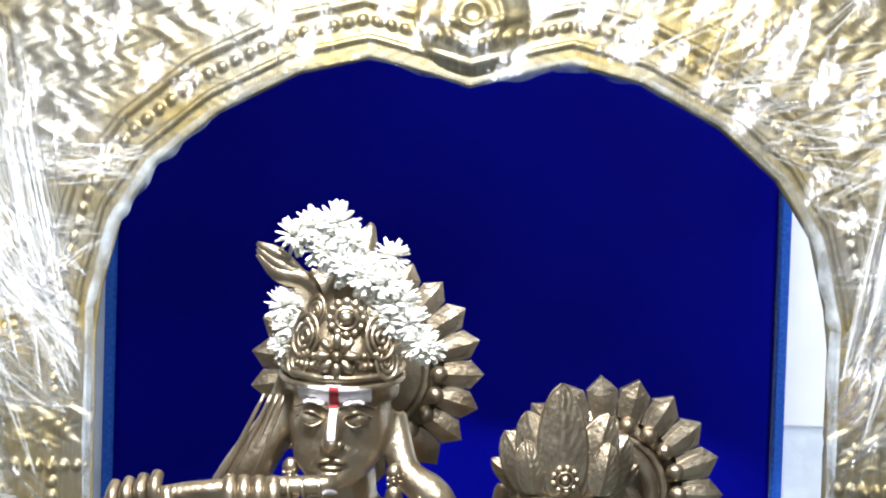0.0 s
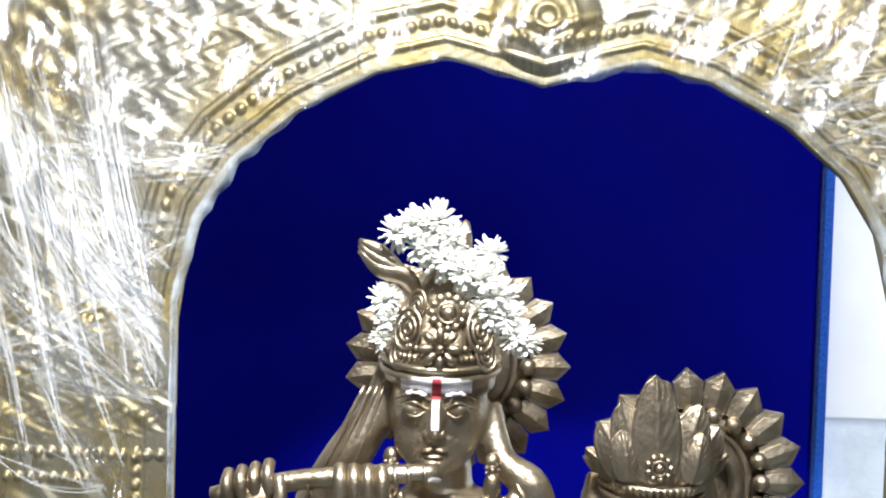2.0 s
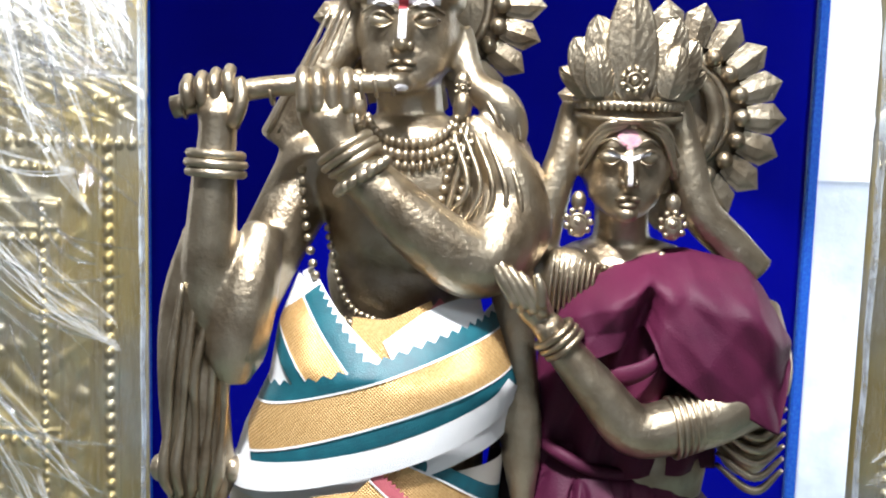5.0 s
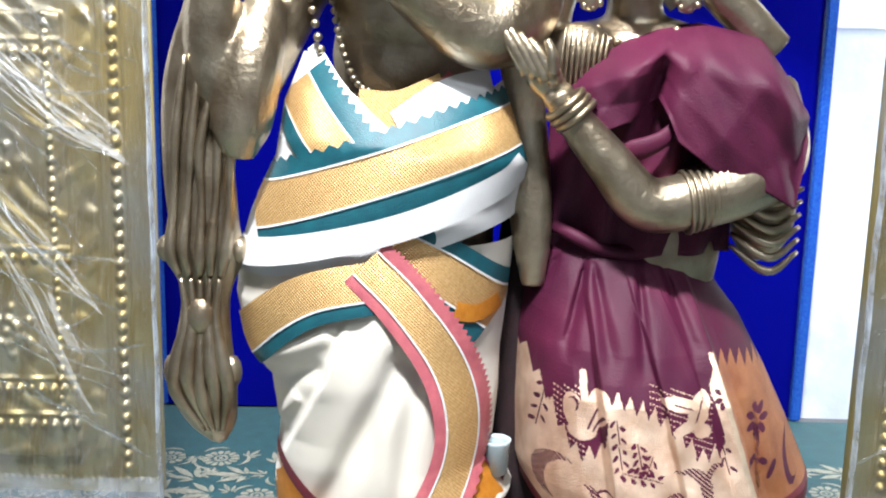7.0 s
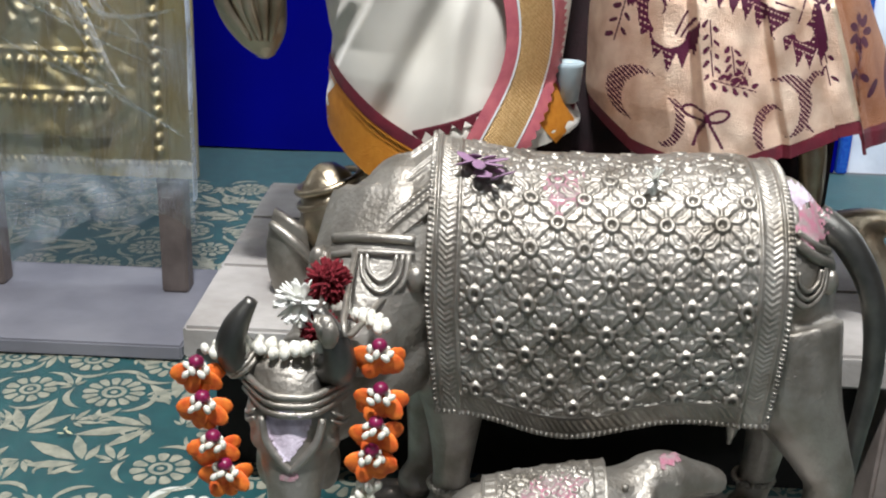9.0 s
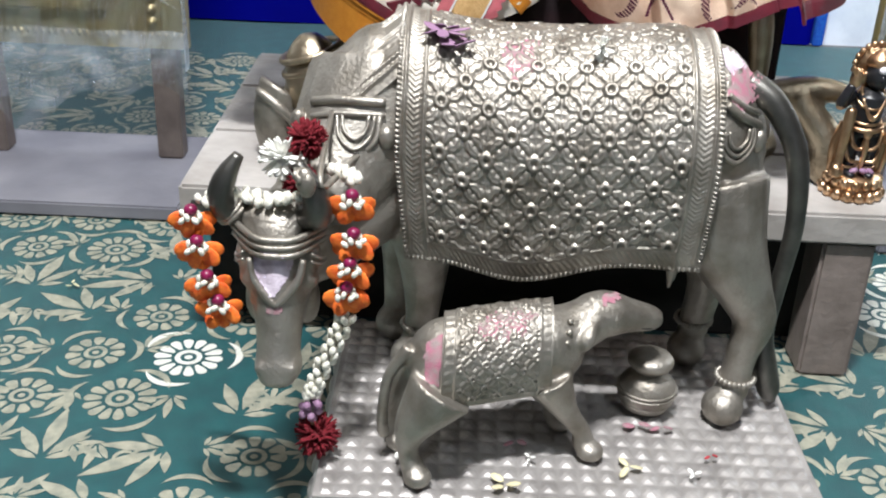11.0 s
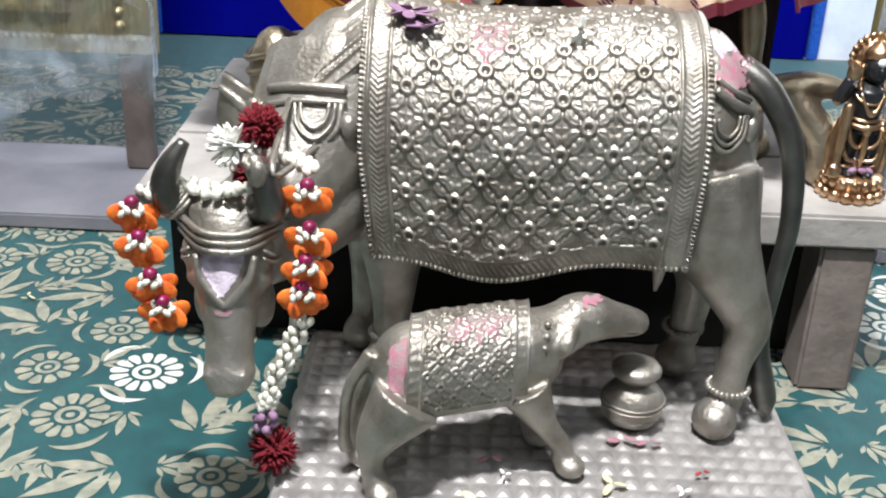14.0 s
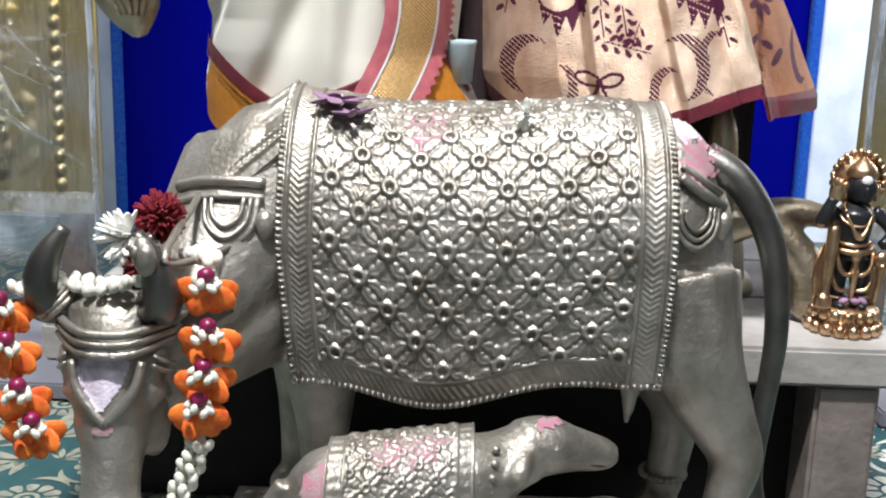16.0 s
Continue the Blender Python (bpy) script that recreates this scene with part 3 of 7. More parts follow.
def sheet_half(sign, name):
    """One half of the embossed sheet, from the opening's edge outwards."""
    n_s, n_w = 620, 260
    S = np.linspace(0, 1, n_s)
    inner_u, inner_z, outer_u, outer_z = [], [], [], []
    for s in S:
        if s < 0.55:
            z = 0.225 + (1.30 - 0.225) * s / 0.55
            inner_u.append(0.560 if z < 1.25 else 0.560)
            inner_z.append(z)
            outer_u.append(0.98)
            outer_z.append(z)
        else:
            q = (s - 0.55) / 0.45
            u = 0.56 * math.cos(q * math.pi / 2)
            inner_u.append(u)
            inner_z.append(arch_z(u))
            a = q * math.pi / 2
            outer_u.append(0.98 * math.cos(a))
            # unseen top carried higher to block lamp light from the panel
            outer_z.append(1.30 + 1.25 * math.sin(a))
    iu, iz, ou, oz = (np.array(a)[:, None] for a in (inner_u, inner_z, outer_u, outer_z))
    W = np.linspace(0, 1, n_w)[None, :] ** 1.15
    Uu, Zz = iu + (ou - iu) * W, iz + (oz - iz) * W
    dist = np.hypot(Uu - iu, Zz - iz)
    arch_part = Zz > 1.20
    md = np.hypot(Uu, Zz - 1.785)
    h = emboss(Uu, Zz) * np.where(arch_part, 0.12 + 0.88 * np.clip((dist - 0.10) / 0.03, 0, 1) * np.clip((md - 0.09) / 0.02, 0, 1), 1)
    h += np.where(arch_part, np.sqrt(np.clip(0.008 ** 2 - (dist - 0.085) ** 2, 0, None)) + np.sqrt(np.clip(0.006 ** 2 - (dist - 0.03) ** 2, 0, None)), 0)
    bead_s = np.cumsum(np.r_[0, np.hypot(np.diff(iu[:, 0]), np.diff(iz[:, 0]))])[:, None]
    q = np.hypot(dist - 0.058, (bead_s / 0.021 % 1 - 0.5) * 0.021)
    h += np.where(arch_part, np.sqrt(np.clip(0.0085 ** 2 - q * q, 0, None)), 0)
    h += 0.03 * np.sqrt(np.clip(1 - (md / 0.085) ** 2, 0, 1)) + 0.006 * np.exp(-((md - 0.045) / 0.006) ** 2) + 0.008 * np.exp(-((md - 0.018) / 0.006) ** 2)
    Y = FY - h
    Y[:, 0] += 0.02
    return grid_mesh(name, AX + sign * Uu, Y, Zz, SHEET, frame_thing, "embossed brass sheet with beaded borders")


sheet_half(-1, "embossed_sheet")
sheet_half(1, "embossed_sheet")
for sign in (-1, 1):
    bm = bmesh.new()
    x0, x1 = sorted((AX + sign * 0.575, AX + sign * 0.975))
    box(bm, (x0, FY + 0.022, 0.225), (x1, FY + 0.045, 1.30), 0.003)
    part("backing", bm, LEGWOOD, frame_thing, smooth=False)
    for u in (0.585, 0.89):
        bm = bmesh.new()
        xa, xb = sorted((AX + sign * u, AX + sign * (u + 0.043)))
        box(bm, (xa, FY + 0.012, 0.025), (xb, FY + 0.05, 0.232), 0.003)
        part("foot", bm, FOOT_SHADED, frame_thing, "brown wooden foot, coloured darker as shaded", smooth=False)


# ---- statues ----
from mathutils.bvhtree import BVHTree


def halo(bm, c, y, r_in, r_out, count, mi=0, bead=0.011, skip=0.0):
    """A flat ring with pointed, grooved petals and a row of round bosses."""
    for i in range(count):
        a = 2 * math.pi * i / count
        er, et = Vector((math.cos(a), 0, math.sin(a))), Vector((-math.sin(a), 0, math.cos(a)))
        w = math.pi * r_out / count * 0.84
        base = Vector((c[0], y, c[1]))
        for sc, dy in ((1.0, 0.0), (0.62, -0.0035)):
            prof = [(r_in, 0.70), (r_in + 0.35 * (r_out - r_in), 0.92), (r_in + 0.66 * (r_out - r_in), 0.96), (r_out, 0.0)]
            prof = [(r_in + (r - r_in) * (0.55 + 0.45 * sc), k * sc) for r, k in prof]
            left = [base + er * r + et * (w * k) + Vector((0, dy - 0.004, 0)) for r, k in prof[:-1]]
            right = [base + er * r - et * (w * k) + Vector((0, dy - 0.004, 0)) for r, k in prof[:-1]]
            mid = [base + er * r + Vector((0, dy - 0.0065, 0)) for r, k in prof[:-1]]
            tip = base + er * prof[-1][0] + Vector((0, dy - 0.004, 0))
            L, R, M, T = [bm.verts.new(p) for p in left], [bm.verts.new(p) for p in right], [bm.verts.new(p) for p in mid], bm.verts.new(tip)
            Lb, Rb, Tb = ([bm.verts.new(p + Vector((0, 0.010, 0))) for p in left], [bm.verts.new(p + Vector((0, 0.010, 0))) for p in right], bm.verts.new(tip + Vector((0, 0.010, 0))))
            fs = []
            for k in range(2):
                fs += [(L[k], L[k + 1], M[k + 1], M[k]), (M[k], M[k + 1], R[k + 1], R[k]), (L[k], Lb[k], Lb[k + 1], L[k + 1]), (R[k], R[k + 1], Rb[k + 1], Rb[k])]
            fs += [(L[2], T, M[2]), (M[2], T, R[2]), (L[2], Lb[2], Tb, T), (R[2], T, Tb, Rb[2]), (Lb[0], Rb[0], Rb[1], Lb[1]), (Lb[1], Rb[1], Rb[2], Lb[2]), (Lb[2], Rb[2], Tb)]
            for f in fs:
                bm.faces.new([bm.verts.new(v.co) for v in f]).material_index = mi
            for v in L + R + M + [T] + Lb + Rb + [Tb]:
                bm.verts.remove(v)
        p = base + er * (r_in - 0.006)
        ell(bm, (p.x, y - 0.010, p.z), bead, seg=10, mi=mi)
    ring(bm, (c[0], y - 0.002, c[1]), r_in - 0.022, 0.006, (0, 1, 0), 40, mi)
    plate = [[bm.verts.new((c[0] + r * math.cos(2 * math.pi * k / 48), y + dy, c[1] + r * math.sin(2 * math.pi * k / 48))) for k in range(48)] for r, dy in ((0.004, 0.010), (r_in - 0.03, 0.006), (r_in + 0.012, 0.002), (r_in + 0.012, 0.012), (0.004, 0.016))]
    for p, q in zip(plate, plate[1:]):
        for k in range(48):
            bm.faces.new((p[k], p[(k + 1) % 48], q[(k + 1) % 48], q[k])).material_index = mi


def fan_leaf(bm, base, a, length, width, y, mi=0, lean=0.0):
    """An upright pointed leaf with raised veins, turned by a degrees from the vertical."""
    d, s = Vector((math.sin(radians(a)), lean, math.cos(radians(a)))), Vector((math.cos(radians(a)), 0, -math.sin(radians(a))))
    rows = []
    for i in range(19):
        u = i / 18
        w = width * max(0.02, 1.95 * (u + 0.03) ** 0.45 * (1 - u) ** 0.62)
        row = []
        for j in range(-8, 9):
            k = j / 8
            p = Vector(base) + d * length * u + s * k * min(w, width * 1.05)
            vein = 0.0013 * math.cos((abs(k) * 1.1 - u * 2.6) * 15) + 0.0022 * math.exp(-(k / 0.14) ** 2)
            p.y -= 0.007 * (1 - k * k) * math.sin(math.pi * min(0.96, u * 0.9 + 0.08)) + vein * (abs(k) < 0.9) + (0.0016 if abs(k) > 0.9 else 0)
            row.append(p)
        rows.append(row)
    front = [[bm.verts.new(p) for p in row] for row in rows]
    rear = [[bm.verts.new(p + Vector((0, 0.009, 0))) for p in row] for row in rows]
    for i in range(18):
        for j in range(16):
            bm.faces.new((front[i][j], front[i + 1][j], front[i + 1][j + 1], front[i][j + 1])).material_index = mi
        for j in (0, 16):
            bm.faces.new((front[i][j], rear[i][j], rear[i + 1][j], front[i + 1][j])).material_index = mi


def rosette(bm, c, r, petals=8, mi=0):
    ell(bm, c, (r * 0.34, r * 0.3, r * 0.34), mi=mi, seg=10)
    ring(bm, c, r * 0.5, r * 0.1, (0, 1, 0), 16, mi)
    for k in range(petals):
        a = 2 * math.pi * k / petals
        ell(bm, (c[0] + r * 0.78 * math.cos(a), c[1] + 0.002, c[2] + r * 0.78 * math.sin(a)), (r * 0.24, r * 0.2, r * 0.24), mi=mi, seg=8)


def face_marks(bm, cx, cy, cz, w, mi=0):
    """Plain brows, lids, nose and mouth of a cast head."""
    for s in (-1, 1):
        tube(bm, [(cx + s * w * 0.10, cy - 0.003, cz + 0.030, 0.0016), (cx + s * w * 0.42, cy - 0.002, cz + 0.038, 0.0024), (cx + s * w * 0.80, cy + 0.018, cz + 0.027, 0.0012)], 6, 8, mi)
        ell(bm, (cx + s * w * 0.43, cy + 0.005, cz + 0.018), (w * 0.245, 0.0085, 0.0090), mi=mi, seg=14)
        tube(bm, [(cx + s * w * 0.17, cy + 0.001, cz + 0.017, 0.0012), (cx + s * w * 0.43, cy - 0.005, cz + 0.0265, 0.0021), (cx + s * w * 0.72, cy + 0.011, cz + 0.019, 0.0012)], 6, 8, mi)
        tube(bm, [(cx + s * w * 0.17, cy + 0.001, cz + 0.016, 0.0010), (cx + s * w * 0.43, cy - 0.003, cz + 0.0095, 0.0014), (cx + s * w * 0.70, cy + 0.011, cz + 0.016, 0.0010)], 6, 8, mi)
        ell(bm, (cx + s * w * 0.14, cy - 0.004, cz - 0.010), (w * 0.11, 0.008, 0.0062), mi=mi, seg=10)
    ell(bm, (cx, cy - 0.012, cz - 0.008), (w * 0.12, 0.008, 0.0075), mi=mi, seg=12)
    for s in (-1, 1):
        ell(bm, (cx + s * w * 0.13, cy - 0.003, cz - 0.028), (w * 0.18, 0.007, 0.0040), (0, s * 12, 0), mi=mi, seg=12)
    ell(bm, (cx, cy - 0.003, cz - 0.036), (w * 0.23, 0.0075, 0.0046), mi=mi, seg=12)


def flute_player():
    b = bmesh.new()
    # head, neck, crown core
    ell(b, (-0.105, 1.348, 1.245), (0.060, 0.062, 0.072))
    ell(b, (-0.108, 1.325, 1.212), (0.050, 0.040, 0.036))
    ell(b, (-0.109, 1.310, 1.196), (0.036, 0.026, 0.022))
    tube(b, [(-0.108, 1.292, 1.262, 0.007), (-0.110, 1.278, 1.236, 0.010), (-0.110, 1.284, 1.226, 0.008)], 8)
    ell(b, (-0.110, 1.289, 1.187), (0.018, 0.014, 0.012))
    tube(b, [(-0.105, 1.36, 1.20, 0.040), (-0.10, 1.365, 1.14, 0.042), (-0.10, 1.37, 1.10, 0.06)])
    tube(b, [(-0.105, 1.350, 1.275, 0.067), (-0.103, 1.352, 1.315, 0.066), (-0.100, 1.356, 1.360, 0.050), (-0.097, 1.36, 1.400, 0.030), (-0.085, 1.372, 1.440, 0.016), (-0.078, 1.38, 1.474, 0.005)], 16)
    # trunk
    ell(b, (-0.100, 1.360, 1.070), (0.128, 0.078, 0.078))
    ell(b, (-0.095, 1.352, 1.115), (0.090, 0.055, 0.040))
    ell(b, (-0.095, 1.330, 1.020), (0.100, 0.052, 0.075))
    ell(b, (-0.105, 1.355, 0.960), (0.092, 0.066, 0.095))
    ell(b, (-0.120, 1.345, 0.830), (0.115, 0.070, 0.110))
    ell(b, (-0.205, 1.365, 1.090), (0.055, 0.050, 0.040))
    ell(b, (0.002, 1.345, 1.080), (0.048, 0.060, 0.068))
    tube(b, [(-0.17, 1.34, 0.78, 0.075), (-0.18, 1.33, 0.55, 0.060), (-0.175, 1.33, 0.32, 0.045), (-0.19, 1.30, 0.27, 0.040)])
    tube(b, [(-0.07, 1.34, 0.78, 0.070), (-0.06, 1.33, 0.55, 0.055), (-0.07, 1.33, 0.32, 0.045)])
    # veil at the left of the head and the lock at its right
    tube(b, [(-0.163, 1.375, 1.30, 0.018), (-0.178, 1.372, 1.24, 0.024), (-0.215, 1.37, 1.18, 0.030), (-0.250, 1.375, 1.11, 0.035)])
    tube(b, [(-0.045, 1.36, 1.25, 0.016), (-0.028, 1.335, 1.19, 0.018), (0.005, 1.318, 1.165, 0.022), (0.020, 1.318, 1.135, 0.018), (0.020, 1.32, 1.118, 0.008)])
    # arm with the raised wrist
    tube(b, [(-0.215, 1.365, 1.085, 0.044), (-0.255, 1.33, 1.00, 0.040), (-0.300, 1.285, 0.905, 0.036), (-0.315, 1.262, 0.965, 0.032), (-0.310, 1.248, 1.06, 0.026), (-0.305, 1.246, 1.125, 0.021), (-0.304, 1.248, 1.150, 0.024)], 14, 40)
    ell(b, (-0.303, 1.250, 1.150), (0.026, 0.018, 0.028))
    # sleeve and the long hanging scarf
    tube(b, [(-0.262, 1.29, 1.02, 0.022), (-0.272, 1.262, 0.96, 0.034), (-0.285, 1.252, 0.885, 0.034), (-0.287, 1.250, 0.848, 0.016)], 14)
    tube(b, [(-0.325, 1.268, 1.02, 0.022), (-0.342, 1.272, 0.93, 0.034), (-0.338, 1.272, 0.84, 0.042), (-0.333, 1.272, 0.77, 0.042), (-0.332, 1.272, 0.735, 0.047), (-0.332, 1.27, 0.69, 0.030), (-0.335, 1.27, 0.64, 0.033), (-0.337, 1.268, 0.58, 0.042), (-0.325, 1.268, 0.535, 0.030), (-0.318, 1.268, 0.508, 0.008)], 16, 50, flat=0.6)
    # crossing arm
    tube(b, [(0.010, 1.345, 1.085, 0.050), (0.008, 1.29, 1.015, 0.048), (-0.028, 1.258, 0.992, 0.042), (-0.090, 1.245, 1.035, 0.036), (-0.145, 1.243, 1.085, 0.028), (-0.172, 1.244, 1.115, 0.023), (-0.186, 1.246, 1.150, 0.026)], 14, 40)
    ell(b, (-0.188, 1.248, 1.152), (0.032, 0.019, 0.030))
    # shawl over the shoulder and the hip scarf
    tube(b, [(-0.03, 1.315, 1.145, 0.020), (0.012, 1.305, 1.09, 0.034), (0.034, 1.30, 1.03, 0.034), (0.028, 1.30, 0.99, 0.024)], 14)
    tube(b, [(0.018, 1.30, 1.00, 0.030), (0.030, 1.30, 0.90, 0.024), (0.040, 1.30, 0.78, 0.026), (0.045, 1.30, 0.70, 0.014)], 12, flat=0.6)
    # plinth
    tube(b, [(-0.205, 1.30, 0.30, 0.045), (-0.235, 1.285, 0.32, 0.050), (-0.250, 1.29, 0.345, 0.040), (-0.256, 1.295, 0.372, 0.026), (-0.258, 1.30, 0.385, 0.010)], 14)
    bm = fused(b, 0.0042, 3)
    # strands of cloth in low relief
    for k in range(5):
        x, w = -0.364 + 0.0155 * k, math.sin(k * 2.3)
        tube(bm, [(x + 0.020, 1.247, 0.96 - 0.012 * k, 0.003), (x + 0.008 + 0.004 * w, 1.243, 0.87 + 0.01 * w, 0.0062), (x + 0.004, 1.2455, 0.80, 0.0045), (x - 0.002 * w, 1.241, 0.745 + 0.006 * w, 0.0075), (-0.333 + (x + 0.333) * 0.75, 1.246, 0.715, 0.004)], 8, 30)
        tube(bm, [(-0.333 + (x + 0.333) * 0.7, 1.247, 0.712, 0.003), (-0.333 + (x + 0.333) * 0.55, 1.246, 0.665 + 0.010 * w, 0.0058), (-0.335 + (x + 0.333) * 0.9, 1.243, 0.610, 0.0085 + 0.002 * w), (-0.333 + (x + 0.333) * 0.95, 1.245, 0.575 + 0.008 * w, 0.0080), (-0.322 + (x + 0.333) * 0.35, 1.249, 0.530, 0.003)], 8, 30)
    ell(bm, (-0.333, 1.246, 0.668), (0.016, 0.012, 0.022), seg=14)
    for s in (-1, 1):
        ell(bm, (-0.332 + s * 0.042, 1.265, 0.742), (0.012, 0.016, 0.016), seg=12)
        ell(bm, (-0.336 + s * 0.034, 1.262, 0.598), (0.012, 0.014, 0.020), seg=12)
    for k in range(4):
        tube(bm, [(-0.255 - 0.012 * k, 1.268, 1.01, 0.002), (-0.262 - 0.013 * k, 1.232 + 0.004 * k, 0.94, 0.004), (-0.268 - 0.012 * k, 1.226 + 0.004 * k, 0.88, 0.0035)], 6, 12)
    for k in range(5):
        tube(bm, [(-0.002 - 0.012 * k, 1.292 - 0.004 * k, 1.135, 0.002), (0.024 - 0.014 * k, 1.268 - 0.003 * k, 1.075, 0.0035), (0.030 - 0.022 * k, 1.262, 1.02 + 0.004 * k, 0.003)], 6, 12)
    for k in range(4):
        tube(bm, [(-0.172 - 0.008 * k, 1.352, 1.27, 0.002), (-0.198 - 0.011 * k, 1.346, 1.195, 0.0035), (-0.228 - 0.013 * k, 1.345, 1.125, 0.003)], 6, 12)
        tube(bm, [(-0.022 + 0.006 * k, 1.318, 1.185, 0.002), (-0.004 + 0.008 * k, 1.298 + 0.002 * k, 1.155, 0.0032), (0.010 + 0.006 * k, 1.300, 1.125, 0.002)], 6, 12)
    for k in range(6):
        ring(bm, (-0.225 - 0.006 * k, 1.292, 0.285 + 0.016 * k), 0.050 - 0.0035 * abs(k - 1.5), 0.0042, (-0.35, 0, 1), 28)
    # flute with rings and fingers
    tube(bm, [(-0.357, 1.262, 1.152, 0.0125), (-0.28, 1.258, 1.172, 0.0118), (-0.217, 1.258, 1.181, 0.0115), (-0.100, 1.268, 1.187, 0.0110)], 16, 20)
    for f in (0.05, 0.12, 0.42, 0.62, 0.80, 0.86, 0.93):
        p = Vector((-0.357, 1.262, 1.152)).lerp(Vector((-0.100, 1.266, 1.188)), f)
        ring(bm, (p.x, 1.260, p.z + (0.004 if 0.2 < f < 0.8 else 0)), 0.0125, 0.0022, (0.98, 0.02, 0.14), 16)
    for k in range(4):
        x = -0.212 + 0.0155 * k
        tube(bm, [(x + 0.002, 1.236, 1.152, 0.0085), (x, 1.236, 1.182, 0.0088), (x - 0.001, 1.248, 1.196, 0.0075)], 10, 8)
        x = -0.338 + 0.0150 * k
        tube(bm, [(x + 0.004, 1.242, 1.152 + 0.003 * k, 0.0068), (x, 1.240, 1.172 + 0.004 * k, 0.0075), (x, 1.256, 1.184 + 0.004 * k, 0.0065)], 10, 8)
    tube(bm, [(-0.288, 1.236, 1.135, 0.009), (-0.277, 1.232, 1.16, 0.008), (-0.280, 1.240, 1.185, 0.006)], 10, 8)
    # bangles
    for z, r in ((1.103, 0.028), (1.093, 0.030), (1.083, 0.029)):
        ring(bm, (-0.307, 1.247, z), r, 0.0052, (0.05, 0.05, 1), 28)
    for q, r in ((0.0, 0.029), (0.35, 0.031), (0.7, 0.030)):
        ring(bm, (-0.163 - 0.016 * q + 0.008, 1.243, 1.100 + 0.020 * q), r, 0.005, (-0.55, 0.05, 0.84), 28)
    for k in range(7):
        a = math.pi * (0.1 + 0.8 * k / 6)
        ell(bm, (-0.145 - 0.030 * math.cos(a) * 0.8, 1.222 - 0.008 * math.sin(a), 1.086 - 0.016 * math.cos(a)), (0.007, 0.006, 0.010), (0, 40, 0), seg=8)
    # necklaces and chest strand
    for dr, n, r in ((0.0, 18, 0.0052), (0.013, 22, 0.0056), (0.024, 24, 0.0044)):
        for k in range(n):
            a = math.pi * (0.06 + 0.88 * k / (n - 1))
            x, dz = -0.098 - (0.050 + dr) * math.cos(a), -(0.034 + dr) * math.sin(a)
            ell(bm, (x, 1.318 - (0.026 + dr * 0.4) * math.sin(a), 1.152 + dz), (r, r, r * 1.4), seg=8)
    for dx in (0.0, 0.020):
        beads(bm, [(-0.046 + dx, 1.304, 1.148), (-0.052 + dx, 1.285, 1.10), (-0.066 + dx, 1.284, 1.04), (-0.085 + dx, 1.286, 1.0)], 0.0052, 17)
    tube(bm, [(-0.032, 1.303, 1.150, 0.003), (-0.040, 1.283, 1.10, 0.004), (-0.056, 1.282, 1.04, 0.004), (-0.075, 1.284, 0.995, 0.003)], 6, 14)
    beads(bm, [(-0.222, 1.315, 1.085), (-0.212, 1.285, 1.02), (-0.196, 1.285, 0.95), (-0.175, 1.287, 0.92), (-0.14, 1.285, 0.905)], 0.0052, 22)
    beads(bm, [(-0.190, 1.300, 1.02), (-0.178, 1.288, 0.97), (-0.160, 1.288, 0.93), (-0.128, 1.286, 0.915)], 0.0045, 16)
    # crown work
    for z, r in ((1.298, 0.0700), (1.309, 0.0695)):
        ring(bm, (-0.105, 1.350, z), r, 0.004, (0, -0.12, 1), 40)
    for k in range(30):
        a = math.pi * (1.02 + 0.96 * k / 29)
        for dz, r in ((0.319, 0.0665), (0.330, 0.063)):
            ell(bm, (-0.105 + r * math.cos(a), 1.351 + r * math.sin(a), 1.0 + dz - 0.006 * math.sin(-a)), 0.0046, seg=8)
    rosette(bm, (-0.098, 1.296, 1.366), 0.024, 12)
    for k in range(8):
        a = 2 * math.pi * k / 8
        ell(bm, (-0.106 + 0.016 * math.cos(a), 1.279, 1.326 + 0.016 * math.sin(a)), (0.011, 0.005, 0.0055), (0, -math.degrees(a), 0), seg=8)
    ell(bm, (-0.106, 1.276, 1.326), 0.006, seg=8)
    for s in (-1, 1):
        for k, (dx, dz, r) in enumerate(((0.042, 1.345, 0.018), (0.050, 1.318, 0.014), (0.033, 1.372, 0.013))):
            y = 1.302 + 0.008 * k if k != 1 else 1.303
            for q in (1.0, 0.6, 0.25):
                ring(bm, (-0.102 + s * dx, y, dz), r * q, 0.0022, (s * 0.55, -0.8, 0.2), 14, flat=1.35)
    # feather leaf on the crown
    for k in range(3):
        tube(bm, [(-0.135, 1.335, 1.385, 0.008), (-0.150, 1.33, 1.405, 0.012 - 0.002 * k), (-0.180, 1.33, 1.412 + 0.010 * k, 0.010), (-0.206, 1.335, 1.434 + 0.006 * k, 0.003)], 10, 14, flat=0.6)
    # earrings
    for x, y in ((-0.160, 1.330), (-0.040, 1.315)):
        ell(bm, (x, y, 1.190), (0.010, 0.009, 0.012), seg=10)
        ell(bm, (x, y - 0.004, 1.160), (0.011, 0.009, 0.020), seg=12)
        rosette(bm, (x, y - 0.008, 1.182), 0.010, 7)
    halo(bm, (-0.083, 1.288), 1.445, 0.096, 0.146, 21)
    face_marks(bm, -0.109, 1.289, 1.237, 0.058)
